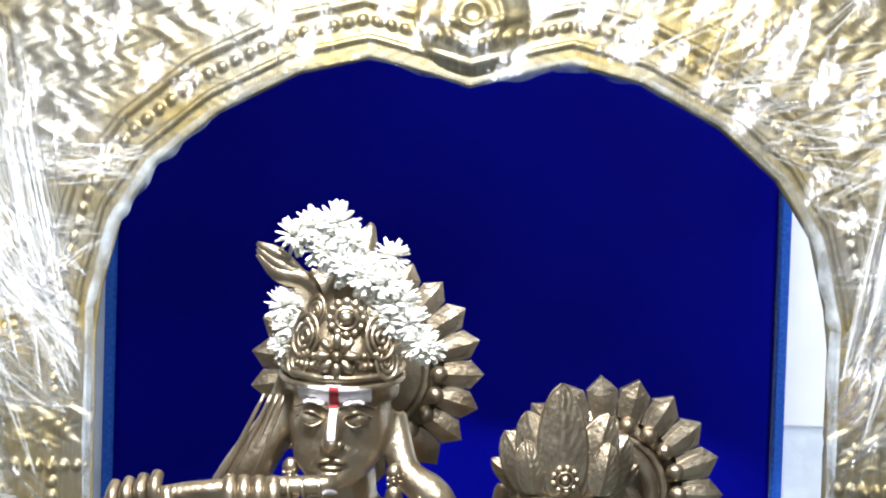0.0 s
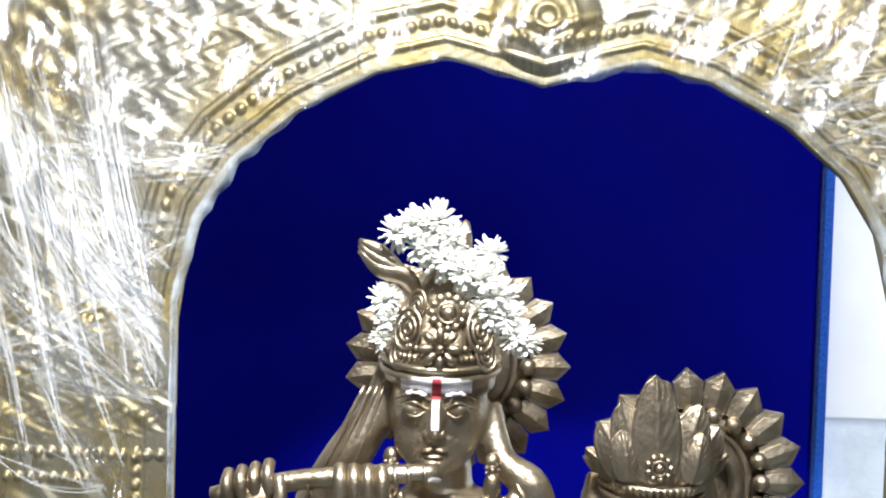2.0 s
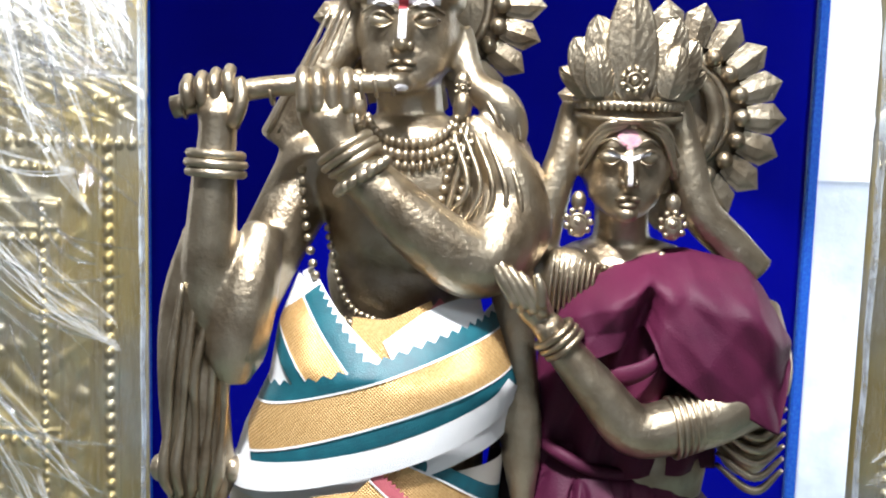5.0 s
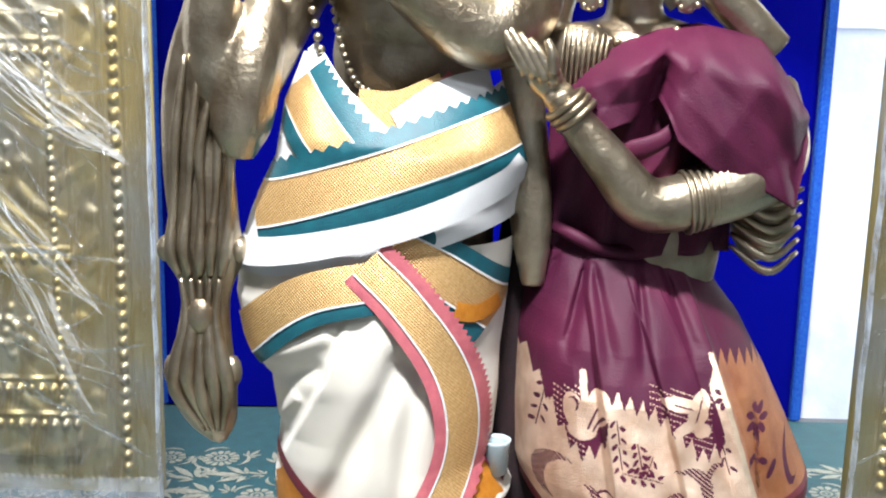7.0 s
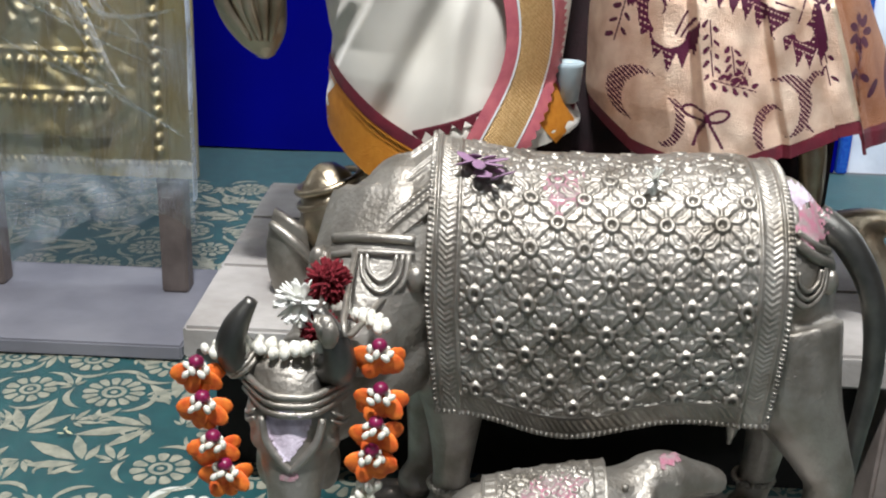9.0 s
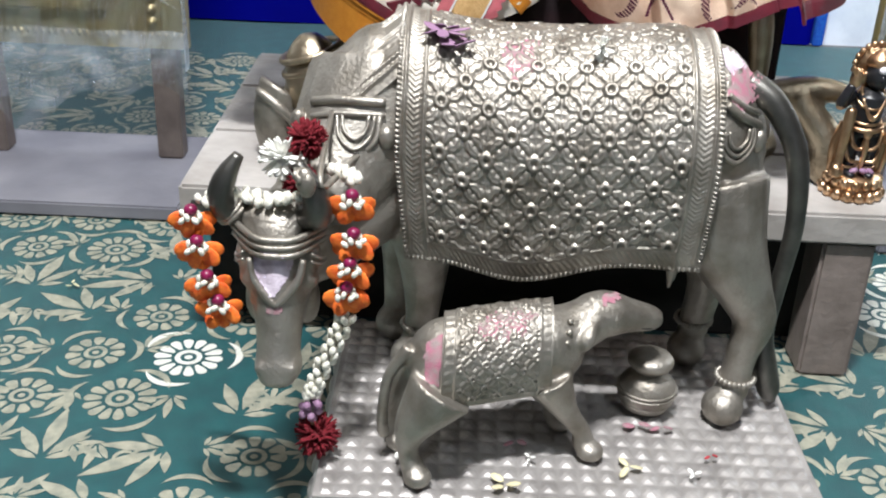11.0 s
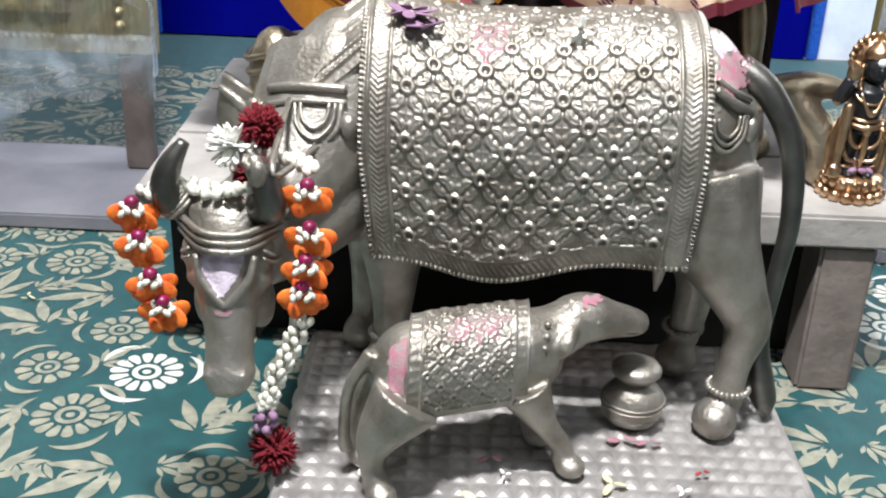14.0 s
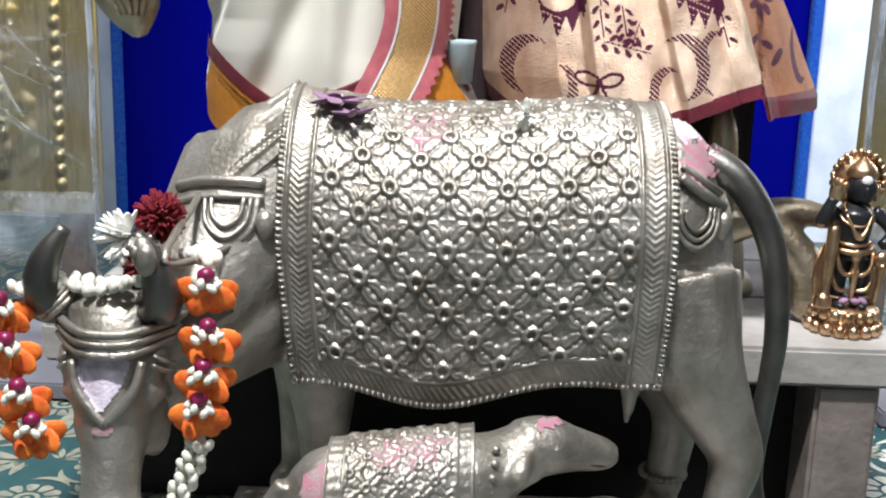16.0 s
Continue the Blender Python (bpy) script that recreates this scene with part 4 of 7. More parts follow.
    # pedestal under the feet
    for z0, z1, sx, sy in ((0.230, 0.252, 0.185, 0.135), (0.252, 0.272, 0.170, 0.120), (0.272, 0.292, 0.180, 0.130)):
        m = Matrix.LocRotScale((-0.12, 1.40, (z0 + z1) / 2), None, (sx, sy, (z1 - z0) / 2))
        bmesh.ops.create_cone(bm, cap_ends=True, segments=40, radius1=1, radius2=0.96, depth=2, matrix=m)
    tree = BVHTree.FromBMesh(bm)

    def mark(x, z):
        u, v = x + 0.109, z - 1.270
        brow = abs(u) < 0.041 and 0.002 + 0.22 * abs(abs(u) - 0.022) - 0.002 < v < 0.024 - 0.10 * abs(u)
        nose = abs(u) < 0.0042 + 0.10 * max(0, z - 1.262) and -0.036 < v < 0.006
        return brow or nose
    patch(bm, tree, (-0.160, -0.058), (1.225, 1.296), (52, 38), mark, 1)
    patch(bm, tree, (-0.118, -0.100), (1.266, 1.292), (12, 14), lambda x, z: abs(x + 0.1085) < 0.0055 - 0.12 * max(0, 1.276 - z), 2, 0.0016)
    patch(bm, tree, (-0.125, -0.095), (1.176, 1.186), (12, 6), lambda x, z: math.hypot((x + 0.108) / 0.008, (z - 1.181) / 0.003) < 1, 1)
    bmesh.ops.recalc_face_normals(bm, faces=bm.faces)
    return tagged(finish("flute_player_statue", bm, [BRONZE, WHITE_PASTE, RED_PASTE]), "aged bronze statue of a crowned flute player with painted forehead", "statue")


def consort():
    b = bmesh.new()
    ell(b, (0.153, 1.340, 1.105), (0.053, 0.058, 0.066))
    ell(b, (0.150, 1.318, 1.074), (0.043, 0.036, 0.034))
    ell(b, (0.150, 1.308, 1.058), (0.030, 0.024, 0.020))
    tube(b, [(0.150, 1.288, 1.115, 0.006), (0.148, 1.274, 1.090, 0.009), (0.148, 1.280, 1.082, 0.007)], 8)
    ell(b, (0.149, 1.286, 1.047), (0.015, 0.012, 0.010))
    tube(b, [(0.153, 1.35, 1.06, 0.032), (0.155, 1.36, 1.00, 0.036), (0.155, 1.365, 0.97, 0.06)])
    tube(b, [(0.153, 1.345, 1.145, 0.058), (0.153, 1.350, 1.19, 0.050), (0.150, 1.352, 1.235, 0.026)], 16)
    ell(b, (0.160, 1.360, 0.955), (0.110, 0.062, 0.060))
    ell(b, (0.165, 1.350, 0.86), (0.085, 0.065, 0.10))
    ell(b, (0.175, 1.345, 0.74), (0.095, 0.070, 0.10))
    ell(b, (0.090, 1.318, 0.965), (0.040, 0.030, 0.040))
    tube(b, [(0.15, 1.34, 0.70, 0.08), (0.16, 1.34, 0.45, 0.07), (0.15, 1.32, 0.24, 0.05)])
    # veil
    tube(b, [(0.093, 1.36, 1.17, 0.016), (0.082, 1.352, 1.11, 0.020), (0.066, 1.35, 1.05, 0.024), (0.052, 1.35, 0.985, 0.026), (0.055, 1.34, 0.94, 0.02)])
    tube(b, [(0.213, 1.358, 1.175, 0.016), (0.226, 1.350, 1.11, 0.022), (0.243, 1.345, 1.05, 0.024), (0.282, 1.345, 1.01, 0.024), (0.318, 1.345, 0.975, 0.022)])
    # arm
    tube(b, [(0.300, 1.34, 0.93, 0.045), (0.31, 1.30, 0.86, 0.042), (0.262, 1.262, 0.828, 0.036), (0.200, 1.246, 0.812, 0.032), (0.158, 1.240, 0.812, 0.030), (0.118, 1.238, 0.855, 0.026), (0.075, 1.238, 0.905, 0.020), (0.058, 1.238, 0.930, 0.018)], 14, 40)
    ell(b, (0.044, 1.240, 0.946), (0.020, 0.014, 0.026), (0, -35, 0))
    # drape at the hip
    ell(b, (0.312, 1.33, 0.795), (0.040, 0.040, 0.065))
    # perch at the side
    tube(b, [(0.285, 1.30, 0.20, 0.030), (0.290, 1.295, 0.29, 0.016), (0.295, 1.293, 0.36, 0.013), (0.290, 1.293, 0.42, 0.016), (0.285, 1.292, 0.455, 0.010)])
    tube(b, [(0.29, 1.30, 0.32, 0.022), (0.33, 1.295, 0.335, 0.020), (0.375, 1.29, 0.345, 0.016), (0.43, 1.285, 0.335, 0.010)])
    tube(b, [(0.345, 1.285, 0.335, 0.018), (0.385, 1.27, 0.29, 0.022), (0.395, 1.27, 0.255, 0.028), (0.385, 1.28, 0.238, 0.020)])
    bm = fused(b, 0.0042, 3)
    for k in range(4):
        f = k / 3
        x = 0.036 - 0.013 + 0.013 * k
        tube(bm, [(0.036 + 0.010 * (k - 1), 1.230, 0.950 - 0.004 * k, 0.0085), (0.018 + 0.010 * (k - 1), 1.228, 0.978 - 0.003 * k, 0.0072), (0.004 + 0.011 * (k - 1), 1.232, 1.003 - 0.006 * k, 0.0042)], 10, 8)
    tube(bm, [(0.052, 1.226, 0.948, 0.0075), (0.050, 1.222, 0.970, 0.006), (0.044, 1.224, 0.985, 0.004)], 10, 8)
    for q in (0.0, 0.5, 1.0):
        ring(bm, (0.068 + 0.012 * q, 1.238, 0.917 - 0.012 * q), 0.0225, 0.0045, (-0.65, 0, 0.76), 24)
    for k in range(8):
        ring(bm, (0.205 + 0.007 * k, 1.247 + 0.002 * k, 0.812 + 0.002 * k), 0.034, 0.0026, (0.95, 0.1, 0.15), 24)
    for k in range(6):
        tube(bm, [(0.270, 1.298, 0.825 - 0.014 * k, 0.003), (0.312, 1.284, 0.808 - 0.016 * k, 0.0055), (0.350, 1.305, 0.822 - 0.015 * k, 0.003)], 6, 12)
    # hair, band, leaf crown
    for s in (-1, 1):
        for k in range(3):
            tube(bm, [(0.153 + s * 0.004, 1.288 + 0.002 * k, 1.152 - 0.002 * k, 0.003), (0.153 + s * 0.034, 1.290 + 0.002 * k, 1.145 - 0.006 * k, 0.004), (0.153 + s * 0.056, 1.318, 1.112 - 0.012 * k, 0.003)], 6, 10)
    for z in (1.158, 1.176):
        ring(bm, (0.153, 1.345, z), 0.0615, 0.0035, (0, -0.1, 1), 36)
    for k in range(24):
        a = math.pi * (1.03 + 0.94 * k / 23)
        ell(bm, (0.153 + 0.061 * math.cos(a), 1.344 + 0.061 * math.sin(a), 1.168), (0.0045, 0.004, 0.0055), seg=8)
    for a, ln, w, y, bx in ((-30, 0.078, 0.025, 1.312, -0.030), (30, 0.078, 0.025, 1.312, 0.030), (-17, 0.096, 0.027, 1.306, -0.018), (17, 0.096, 0.027, 1.306, 0.018), (-2, 0.126, 0.030, 1.298, -0.004), (-52, 0.055, 0.014, 1.320, -0.040), (52, 0.055, 0.014, 1.320, 0.040)):
        fan_leaf(bm, (0.153 + bx, y - 0.006, 1.176), a, ln, w, y)
    for s in (-1, 1):
        fan_leaf(bm, (0.153 + s * 0.036, 1.292, 1.178), s * 10, 0.060, 0.018, 1.29)
    rosette(bm, (0.150, 1.282, 1.196), 0.017, 9)
    for x, y in ((0.098, 1.318), (0.206, 1.312)):
        ell(bm, (x, y, 1.058), (0.009, 0.008, 0.012), seg=10)
        rosette(bm, (x, y - 0.006, 1.034), 0.018, 9)
        ell(bm, (x, y, 1.030), (0.013, 0.010, 0.015), seg=10)
    for n, dr in ((14, 0.0), (18, 0.014), (20, 0.026)):
        for k in range(n):
            a = math.pi * (0.05 + 0.9 * k / (n - 1))
            ell(bm, (0.153 - (0.045 + dr) * math.cos(a), 1.322 - 0.018 * math.sin(a), 1.000 - (0.022 + dr) * math.sin(a)), 0.0055, seg=8)
    for k in range(9):
        tube(bm, [(0.070 + 0.006 * k, 1.292, 0.998 - 0.001 * k, 0.0015), (0.066 + 0.006 * k, 1.286, 0.965, 0.0025), (0.064 + 0.006 * k, 1.290, 0.925, 0.0015)], 5, 8)
    halo(bm, (0.215, 1.158), 1.400, 0.090, 0.140, 19)
    ring(bm, (0.205, 1.385, 1.155), 0.062, 0.010, (0, 1, 0), 36, 0)
    face_marks(bm, 0.149, 1.285, 1.093, 0.050)
    for z0, z1, sx, sy in ((0.230, 0.246, 0.170, 0.130), (0.246, 0.300, 0.158, 0.120), (0.300, 0.318, 0.166, 0.126)):
        m = Matrix.LocRotScale((0.20, 1.42, (z0 + z1) / 2), None, (sx, sy, (z1 - z0) / 2))
        bmesh.ops.create_cone(bm, cap_ends=True, segments=40, radius1=1, radius2=0.96, depth=2, matrix=m)
    tree = BVHTree.FromBMesh(bm)
    patch(bm, tree, (0.130, 0.165), (1.118, 1.145), (16, 16), lambda x, z: math.hypot((x - 0.1475) / 0.0125, (z - 1.131) / 0.011) < 1, 1)
    patch(bm, tree, (0.120, 0.178), (1.080, 1.124), (40, 32), lambda x, z: (abs(x - 0.148) < 0.0022 and z < 1.116) or (abs(x - 0.148) < 0.024 and abs(z - 1.108 - 0.35 * abs(x - 0.148)) < 0.0022), 2)
    bmesh.ops.recalc_face_normals(bm, faces=bm.faces)
    return tagged(finish("consort_statue", bm, [BRONZE, PINK_PASTE, WHITE_PASTE]), "aged bronze statue of a crowned woman with lotus halo", "statue")


flute_player()
consort()


# ---- cow, calf ----
def cow_axis(x):
    return interp(((-0.14, 1.058), (0.18, 1.024)), x)


def cow_top(x):
    return interp(((-0.14, 0.480), (-0.10, 0.471), (-0.04, 0.463), (0.05, 0.467), (0.12, 0.474), (0.18, 0.472)), x)


def flower_relief(a, b, pitch, depth):
    """Pressed ring-centred flowers with eight petals on a centred lattice."""
    h = np.zeros_like(a)
    for oa, ob in ((0, 0), (0.5, 0.5)):
        u, v = ((a / pitch + oa) % 1 - 0.5) * pitch, ((b / pitch + ob) % 1 - 0.5) * pitch
        d, t = np.hypot(u, v), np.arctan2(v, u)
        h = np.maximum(h, depth * 1.25 * np.exp(-((d - 0.112 * pitch) / (0.058 * pitch)) ** 4))
        h = np.maximum(h, depth * 0.22 * np.exp(-(np.minimum(abs(u), abs(v)) / (0.018 * pitch)) ** 2) * (d > 0.17 * pitch))
        k = (t / (2 * np.pi) * 8) % 1 - 0.5
        w = 0.49 * np.sin(np.clip((d / pitch - 0.17) / 0.24, 0, 1) * np.pi) ** 0.6
        pet = np.clip(1 - (k / np.maximum(w, 1e-3)) ** 2, 0, 1) * (d > 0.17 * pitch) * (d < 0.41 * pitch)
        h = np.maximum(h, depth * 0.8 * np.sqrt(pet) * (1 - 0.35 * np.exp(-(k / 0.07) ** 2)))
    return h


def add_grid(bm, X, Y, Z, mi=0):
    nu, nv = X.shape
    vs = [[bm.verts.new((X[i, k], Y[i, k], Z[i, k])) for k in range(nv)] for i in range(nu)]
    for i in range(nu - 1):
        for k in range(nv - 1):
            bm.faces.new((vs[i][k], vs[i + 1][k], vs[i + 1][k + 1], vs[i][k + 1])).material_index = mi


def cow():
    b = bmesh.new()
    for x, rz, ry, dz in ((-0.13, 0.118, 0.088, 0.0), (-0.06, 0.112, 0.088, 0.004), (0.02, 0.108, 0.088, 0.004), (0.09, 0.108, 0.088, 0.0), (0.155, 0.108, 0.085, 0.004)):
        ell(b, (x, cow_axis(x), cow_top(x) - rz - 0.008 + dz), (0.085, ry, rz))
    ell(b, (0.178, 1.02, 0.375), (0.050, 0.075, 0.095))
    ell(b, (-0.150, 1.04, 0.360), (0.062, 0.080, 0.110))
    ell(b, (-0.150, 1.055, 0.418), (0.045, 0.050, 0.048))
    tube(b, [(-0.150, 1.05, 0.385, 0.085), (-0.180, 1.00, 0.340, 0.066), (-0.205, 0.95, 0.312, 0.047), (-0.226, 0.905, 0.312, 0.036)], 18)
    ell(b, (-0.172, 1.035, 0.372), (0.054, 0.068, 0.078))
    tube(b, [(-0.165, 1.00, 0.30, 0.055), (-0.195, 0.945, 0.275, 0.034), (-0.216, 0.90, 0.27, 0.022)], 14)
    # head
    tube(b, [(-0.230, 0.902, 0.334, 0.024), (-0.230, 0.886, 0.322, 0.036), (-0.229, 0.872, 0.300, 0.037), (-0.227, 0.857, 0.272, 0.030), (-0.226, 0.844, 0.244, 0.0225), (-0.226, 0.836, 0.218, 0.0205), (-0.226, 0.832, 0.202, 0.0225), (-0.226, 0.833, 0.190, 0.017)], 18, 44)
    for s in (-1, 1):
        # brows, eyes, cheek and nostrils
        ell(b, (-0.227 + s * 0.027, 0.858, 0.301), (0.012, 0.013, 0.019), (0, s * 14, 0))
        ell(b, (-0.226 + s * 0.029, 0.852, 0.284), (0.008, 0.009, 0.009))
        ell(b, (-0.226 + s * 0.022, 0.868, 0.254), (0.013, 0.016, 0.026))
        ell(b, (-0.226 + s * 0.013, 0.817, 0.208), (0.0075, 0.006, 0.006))
    ell(b, (-0.227, 0.843, 0.262), (0.011, 0.010, 0.034), (12, 0, 0))
    ell(b, (-0.226, 0.818, 0.196), (0.017, 0.010, 0.008))
    ell(b, (-0.2335, 0.878, 0.336), (0.042, 0.022, 0.014))
    # legs
    tube(b, [(0.185, 0.985, 0.34, 0.055), (0.200, 0.965, 0.285, 0.042), (0.226, 0.955, 0.235, 0.028), (0.238, 0.950, 0.205, 0.022), (0.230, 0.946, 0.165, 0.0165), (0.227, 0.944, 0.125, 0.0175)], 14, 30)
    tube(b, [(0.19, 1.07, 0.33, 0.050), (0.195, 1.065, 0.25, 0.034), (0.212, 1.06, 0.20, 0.022), (0.204, 1.055, 0.13, 0.017)], 14)
    tube(b, [(-0.105, 1.01, 0.30, 0.045), (-0.100, 1.02, 0.22, 0.028), (-0.100, 1.02, 0.16, 0.019), (-0.105, 1.015, 0.12, 0.018)], 14)
    tube(b, [(-0.125, 1.09, 0.30, 0.045), (-0.125, 1.09, 0.20, 0.026), (-0.128, 1.085, 0.12, 0.018)], 14)
    for x, y in ((0.216, 0.932), (0.198, 1.045), (-0.112, 1.005), (-0.134, 1.075)):
        ell(b, (x, y, 0.113), (0.022, 0.024, 0.020))
    tube(b, [(0.16, 1.0, 0.26, 0.012), (0.158, 0.995, 0.235, 0.007), (0.157, 0.993, 0.215, 0.003)], 8)
    bm = fused(b, 0.0036, 4)
    # tail
    tube(bm, [(0.205, 1.00, 0.440, 0.014), (0.232, 0.985, 0.422, 0.013), (0.256, 0.972, 0.378, 0.011), (0.266, 0.968, 0.310, 0.0095), (0.261, 0.966, 0.240, 0.0085), (0.257, 0.964, 0.185, 0.0085), (0.262, 0.962, 0.145, 0.013), (0.270, 0.960, 0.118, 0.012), (0.276, 0.958, 0.104, 0.003)], 14, 48, 1)
    # horns and ears
    for s in (-1, 1):
        x, yh = -0.2335 + s * (0.0400 if s < 0 else 0.0385), 0 if s < 0 else -0.012
        tube(bm, [(x - s * 0.008, 0.876, 0.336, 0.0155), (x + s * 0.003, 0.868 + yh, 0.346, 0.0142), (x + s * 0.004, 0.862 + yh, 0.360, 0.0122), (x - s * 0.002, 0.862 + yh, 0.378, 0.0098), (x - s * 0.013, 0.866 + yh, 0.396, 0.0050)], 12, 24, 1)
        for q in (0, 1, 2):
            ring(bm, (x - s * (0.004 - 0.003 * q), 0.874, 0.3390 + 0.0026 * q), 0.0155, 0.0024, (s * 0.6, -0.2, 0.75), 16)
        tube(bm, [(x - s * 0.004, 0.900, 0.325, 0.008), (x + s * 0.018, 0.902, 0.326, 0.012), (x + s * 0.042, 0.905, 0.330, 0.003)], 10, 14, 1, flat=0.5)
    # head bands
    for k in range(3):
        tube(bm, [(-0.268, 0.866, 0.332 - 0.006 * k, 0.003), (-0.245, 0.838 - 0.001 * k, 0.330 - 0.007 * k, 0.0032), (-0.226, 0.834 - 0.001 * k, 0.329 - 0.007 * k, 0.0032), (-0.207, 0.838 - 0.001 * k, 0.330 - 0.007 * k, 0.0032), (-0.184, 0.866, 0.332 - 0.006 * k, 0.003)], 8, 16)
    for s in (-1, 1):
        tube(bm, [(-0.226 + s * 0.024, 0.838, 0.310, 0.003), (-0.226 + s * 0.020, 0.833, 0.292, 0.0036), (-0.226 + s * 0.008, 0.829, 0.276, 0.0036), (-0.226, 0.827, 0.268, 0.003)], 8, 14)
        for d in (0, 1):
            tube(bm, [(-0.226 + s * 0.030, 0.842 + 0.003 * d, 0.306 + 0.006 * d, 0.0015), (-0.226 + s * 0.037, 0.850, 0.300 + 0.006 * d, 0.002), (-0.226 + s * 0.041, 0.862, 0.298 + 0.004 * d, 0.0012)], 6, 8)
    # anklets
    for c in ((0.228, 0.945, 0.142), (0.204, 1.056, 0.145), (-0.102, 1.018, 0.145)):
        for k in range(24):
            a = 2 * math.pi * k / 24
            ell(bm, (c[0] + 0.0190 * math.cos(a), c[1] + 0.0190 * math.sin(a), c[2]), 0.0034, seg=8)
    tree = BVHTree.FromBMesh(bm)

    def on_body(x, z, lift=0.003):
        hit = tree.ray_cast(Vector((x, 0.5, z)), Vector((0, 1, 0)))
        return hit[0].y - lift if hit[0] is not None else 0.97

    def relief_line(pts, r, n=16):
        tube(bm, [(x, on_body(x, z), z, r) for x, z in pts], 8, n)

    # collar steps over the hump
    relief_line([(-0.140, 0.413), (-0.165, 0.414), (-0.19, 0.412), (-0.212, 0.405)], 0.0045)
    relief_line([(-0.140, 0.402), (-0.165, 0.403), (-0.19, 0.401), (-0.212, 0.394)], 0.003)
    # looped swags on neck and rump
    for cx, cz, r in ((-0.168, 0.402, 0.029), (-0.213, 0.394, 0.013), (0.193, 0.407, 0.024)):
        for q in (1.0, 0.78, 0.55):
            relief_line([(cx - r * q * 0.8, cz), (cx - r * q * 0.65, cz - r * q * 0.8), (cx, cz - r * q * 1.25), (cx + r * q * 0.65, cz - r * q * 0.8), (cx + r * q * 0.8, cz)], 0.0028 if q == 1 else 0.0020)
        for s in (-1, 1):
            x, z = cx + s * r * 1.02, cz - r * 0.7
            ell(bm, (x, on_body(x, z), z), (0.008, 0.007, 0.012), seg=10)
    relief_line([(0.178, 0.43), (0.196, 0.418), (0.216, 0.405)], 0.005)
    relief_line([(0.180, 0.438), (0.197, 0.427), (0.216, 0.415)], 0.003)

    # banded collar over the hump
    S, T = np.meshgrid(np.linspace(-0.222, -0.126, 70), np.linspace(0, 1, 120), indexing="ij")
    zt = np.interp(S, (-0.222, -0.205, -0.185, -0.16, -0.126), (0.386, 0.408, 0.434, 0.457, 0.481))
    k = np.interp(S, (-0.222, -0.19, -0.126), (0.50, 0.74, 1.0))
    B = -0.05 + T * 0.150
    ang = B / (0.108 * k)
    h = 0.003 + sum(0.0034 * np.exp(-((B - c) / 0.0030) ** 2) for c in (0.004, 0.014, 0.040, 0.050, 0.074, 0.084)) + 0.0008 * np.cos(S / 0.004 * 6.283) * (np.abs(B - 0.079) < 0.008)
    h = np.where((S < -0.2212) | (T > 0.995), -0.008, h)
    yc = np.interp(S, (-0.222, -0.126), (1.022, 1.058))
    add_grid(bm, S, yc - (0.097 * k + h) * np.sin(ang), zt - 0.112 * k + (0.112 * k + h) * np.cos(ang))

    # pressed saddle cloth
    nu, nv = 400, 320
    S, T = np.meshgrid(np.linspace(-0.131, 0.175, nu), np.linspace(0, 1, nv), indexing="ij")
    yc = np.interp(S, (-0.14, 0.18), (1.058, 1.024))
    zt = np.interp(S, (-0.14, -0.10, -0.04, 0.05, 0.12, 0.18), (0.482, 0.474, 0.467, 0.470, 0.477, 0.475))
    wave = 0.011 * np.cos((S - 0.0) / 0.311 * 2 * np.pi * 1.25 + 0.3) * np.sin((S + 0.131) / 0.311 * np.pi)
    zb = 0.252 + 0.018 * (S + 0.131) / 0.311 - 0.010 * np.sin((S + 0.131) / 0.311 * np.pi) - wave
    b_len = 0.28
    B = -0.06 + T * (b_len + 0.06)
    ang = B / 0.108
    rz = 0.112
    over = B > 0.108 * 1.62
    Yv = yc - 0.098 * np.sin(np.clip(ang, -2, 1.62))
    Zc = zt - rz + rz * np.cos(np.clip(ang, -2, 1.62))
    z_side = zt - rz + rz * math.cos(1.62)
    f = np.clip((B - 0.108 * 1.62) / (b_len - 0.108 * 1.62), 0, 1)
    Zv = np.where(over, z_side + (zb - z_side) * f, Zc)
    Yv = np.where(over, yc - 0.098 - 0.004 * f + 0.010 * f * f, Yv)
    from_bottom = np.where(over, (1 - f) * (z_side - zb), 1.0)
    side = np.minimum(S + 0.131, 0.175 - S)
    h = 0.004 + flower_relief(S + 0.02, B, 0.0450, 0.0037) * np.interp(B, (0.0, 0.10, 0.20), (0.6, 0.85, 1.0))
    border = (side < 0.030) | (from_bottom < 0.026)
    bead = np.maximum(np.sqrt(np.clip(1 - ((side - 0.003) / 0.0025) ** 2, 0, 1)) * (0.5 + 0.5 * np.cos(B / 0.0048 * 6.283)),
                      np.sqrt(np.clip(1 - ((from_bottom - 0.003) / 0.0025) ** 2, 0, 1)) * (0.5 + 0.5 * np.cos(S / 0.0048 * 6.283)))
    rib = np.exp(-((side - 0.0275) / 0.0022) ** 2) + np.exp(-((from_bottom - 0.024) / 0.0022) ** 2) * (side > 0.028) + np.exp(-((side - 0.009) / 0.0016) ** 2) * (from_bottom > 0.009)
    comb = 0.5 + 0.5 * np.cos((B + 0.8 * np.abs(side - 0.018)) / 0.0052 * 6.283)
    hb = 0.0035 + 0.003 * bead + 0.0028 * rib + 0.0009 * comb * (side > 0.011) * (side < 0.025) * (from_bottom > 0.02) + 0.0008 * (0.5 + 0.5 * np.cos((S + 0.7 * from_bottom) / 0.0058 * 6.283)) * (from_bottom > 0.008) * (from_bottom < 0.02)
    h = np.where(border, hb, h)
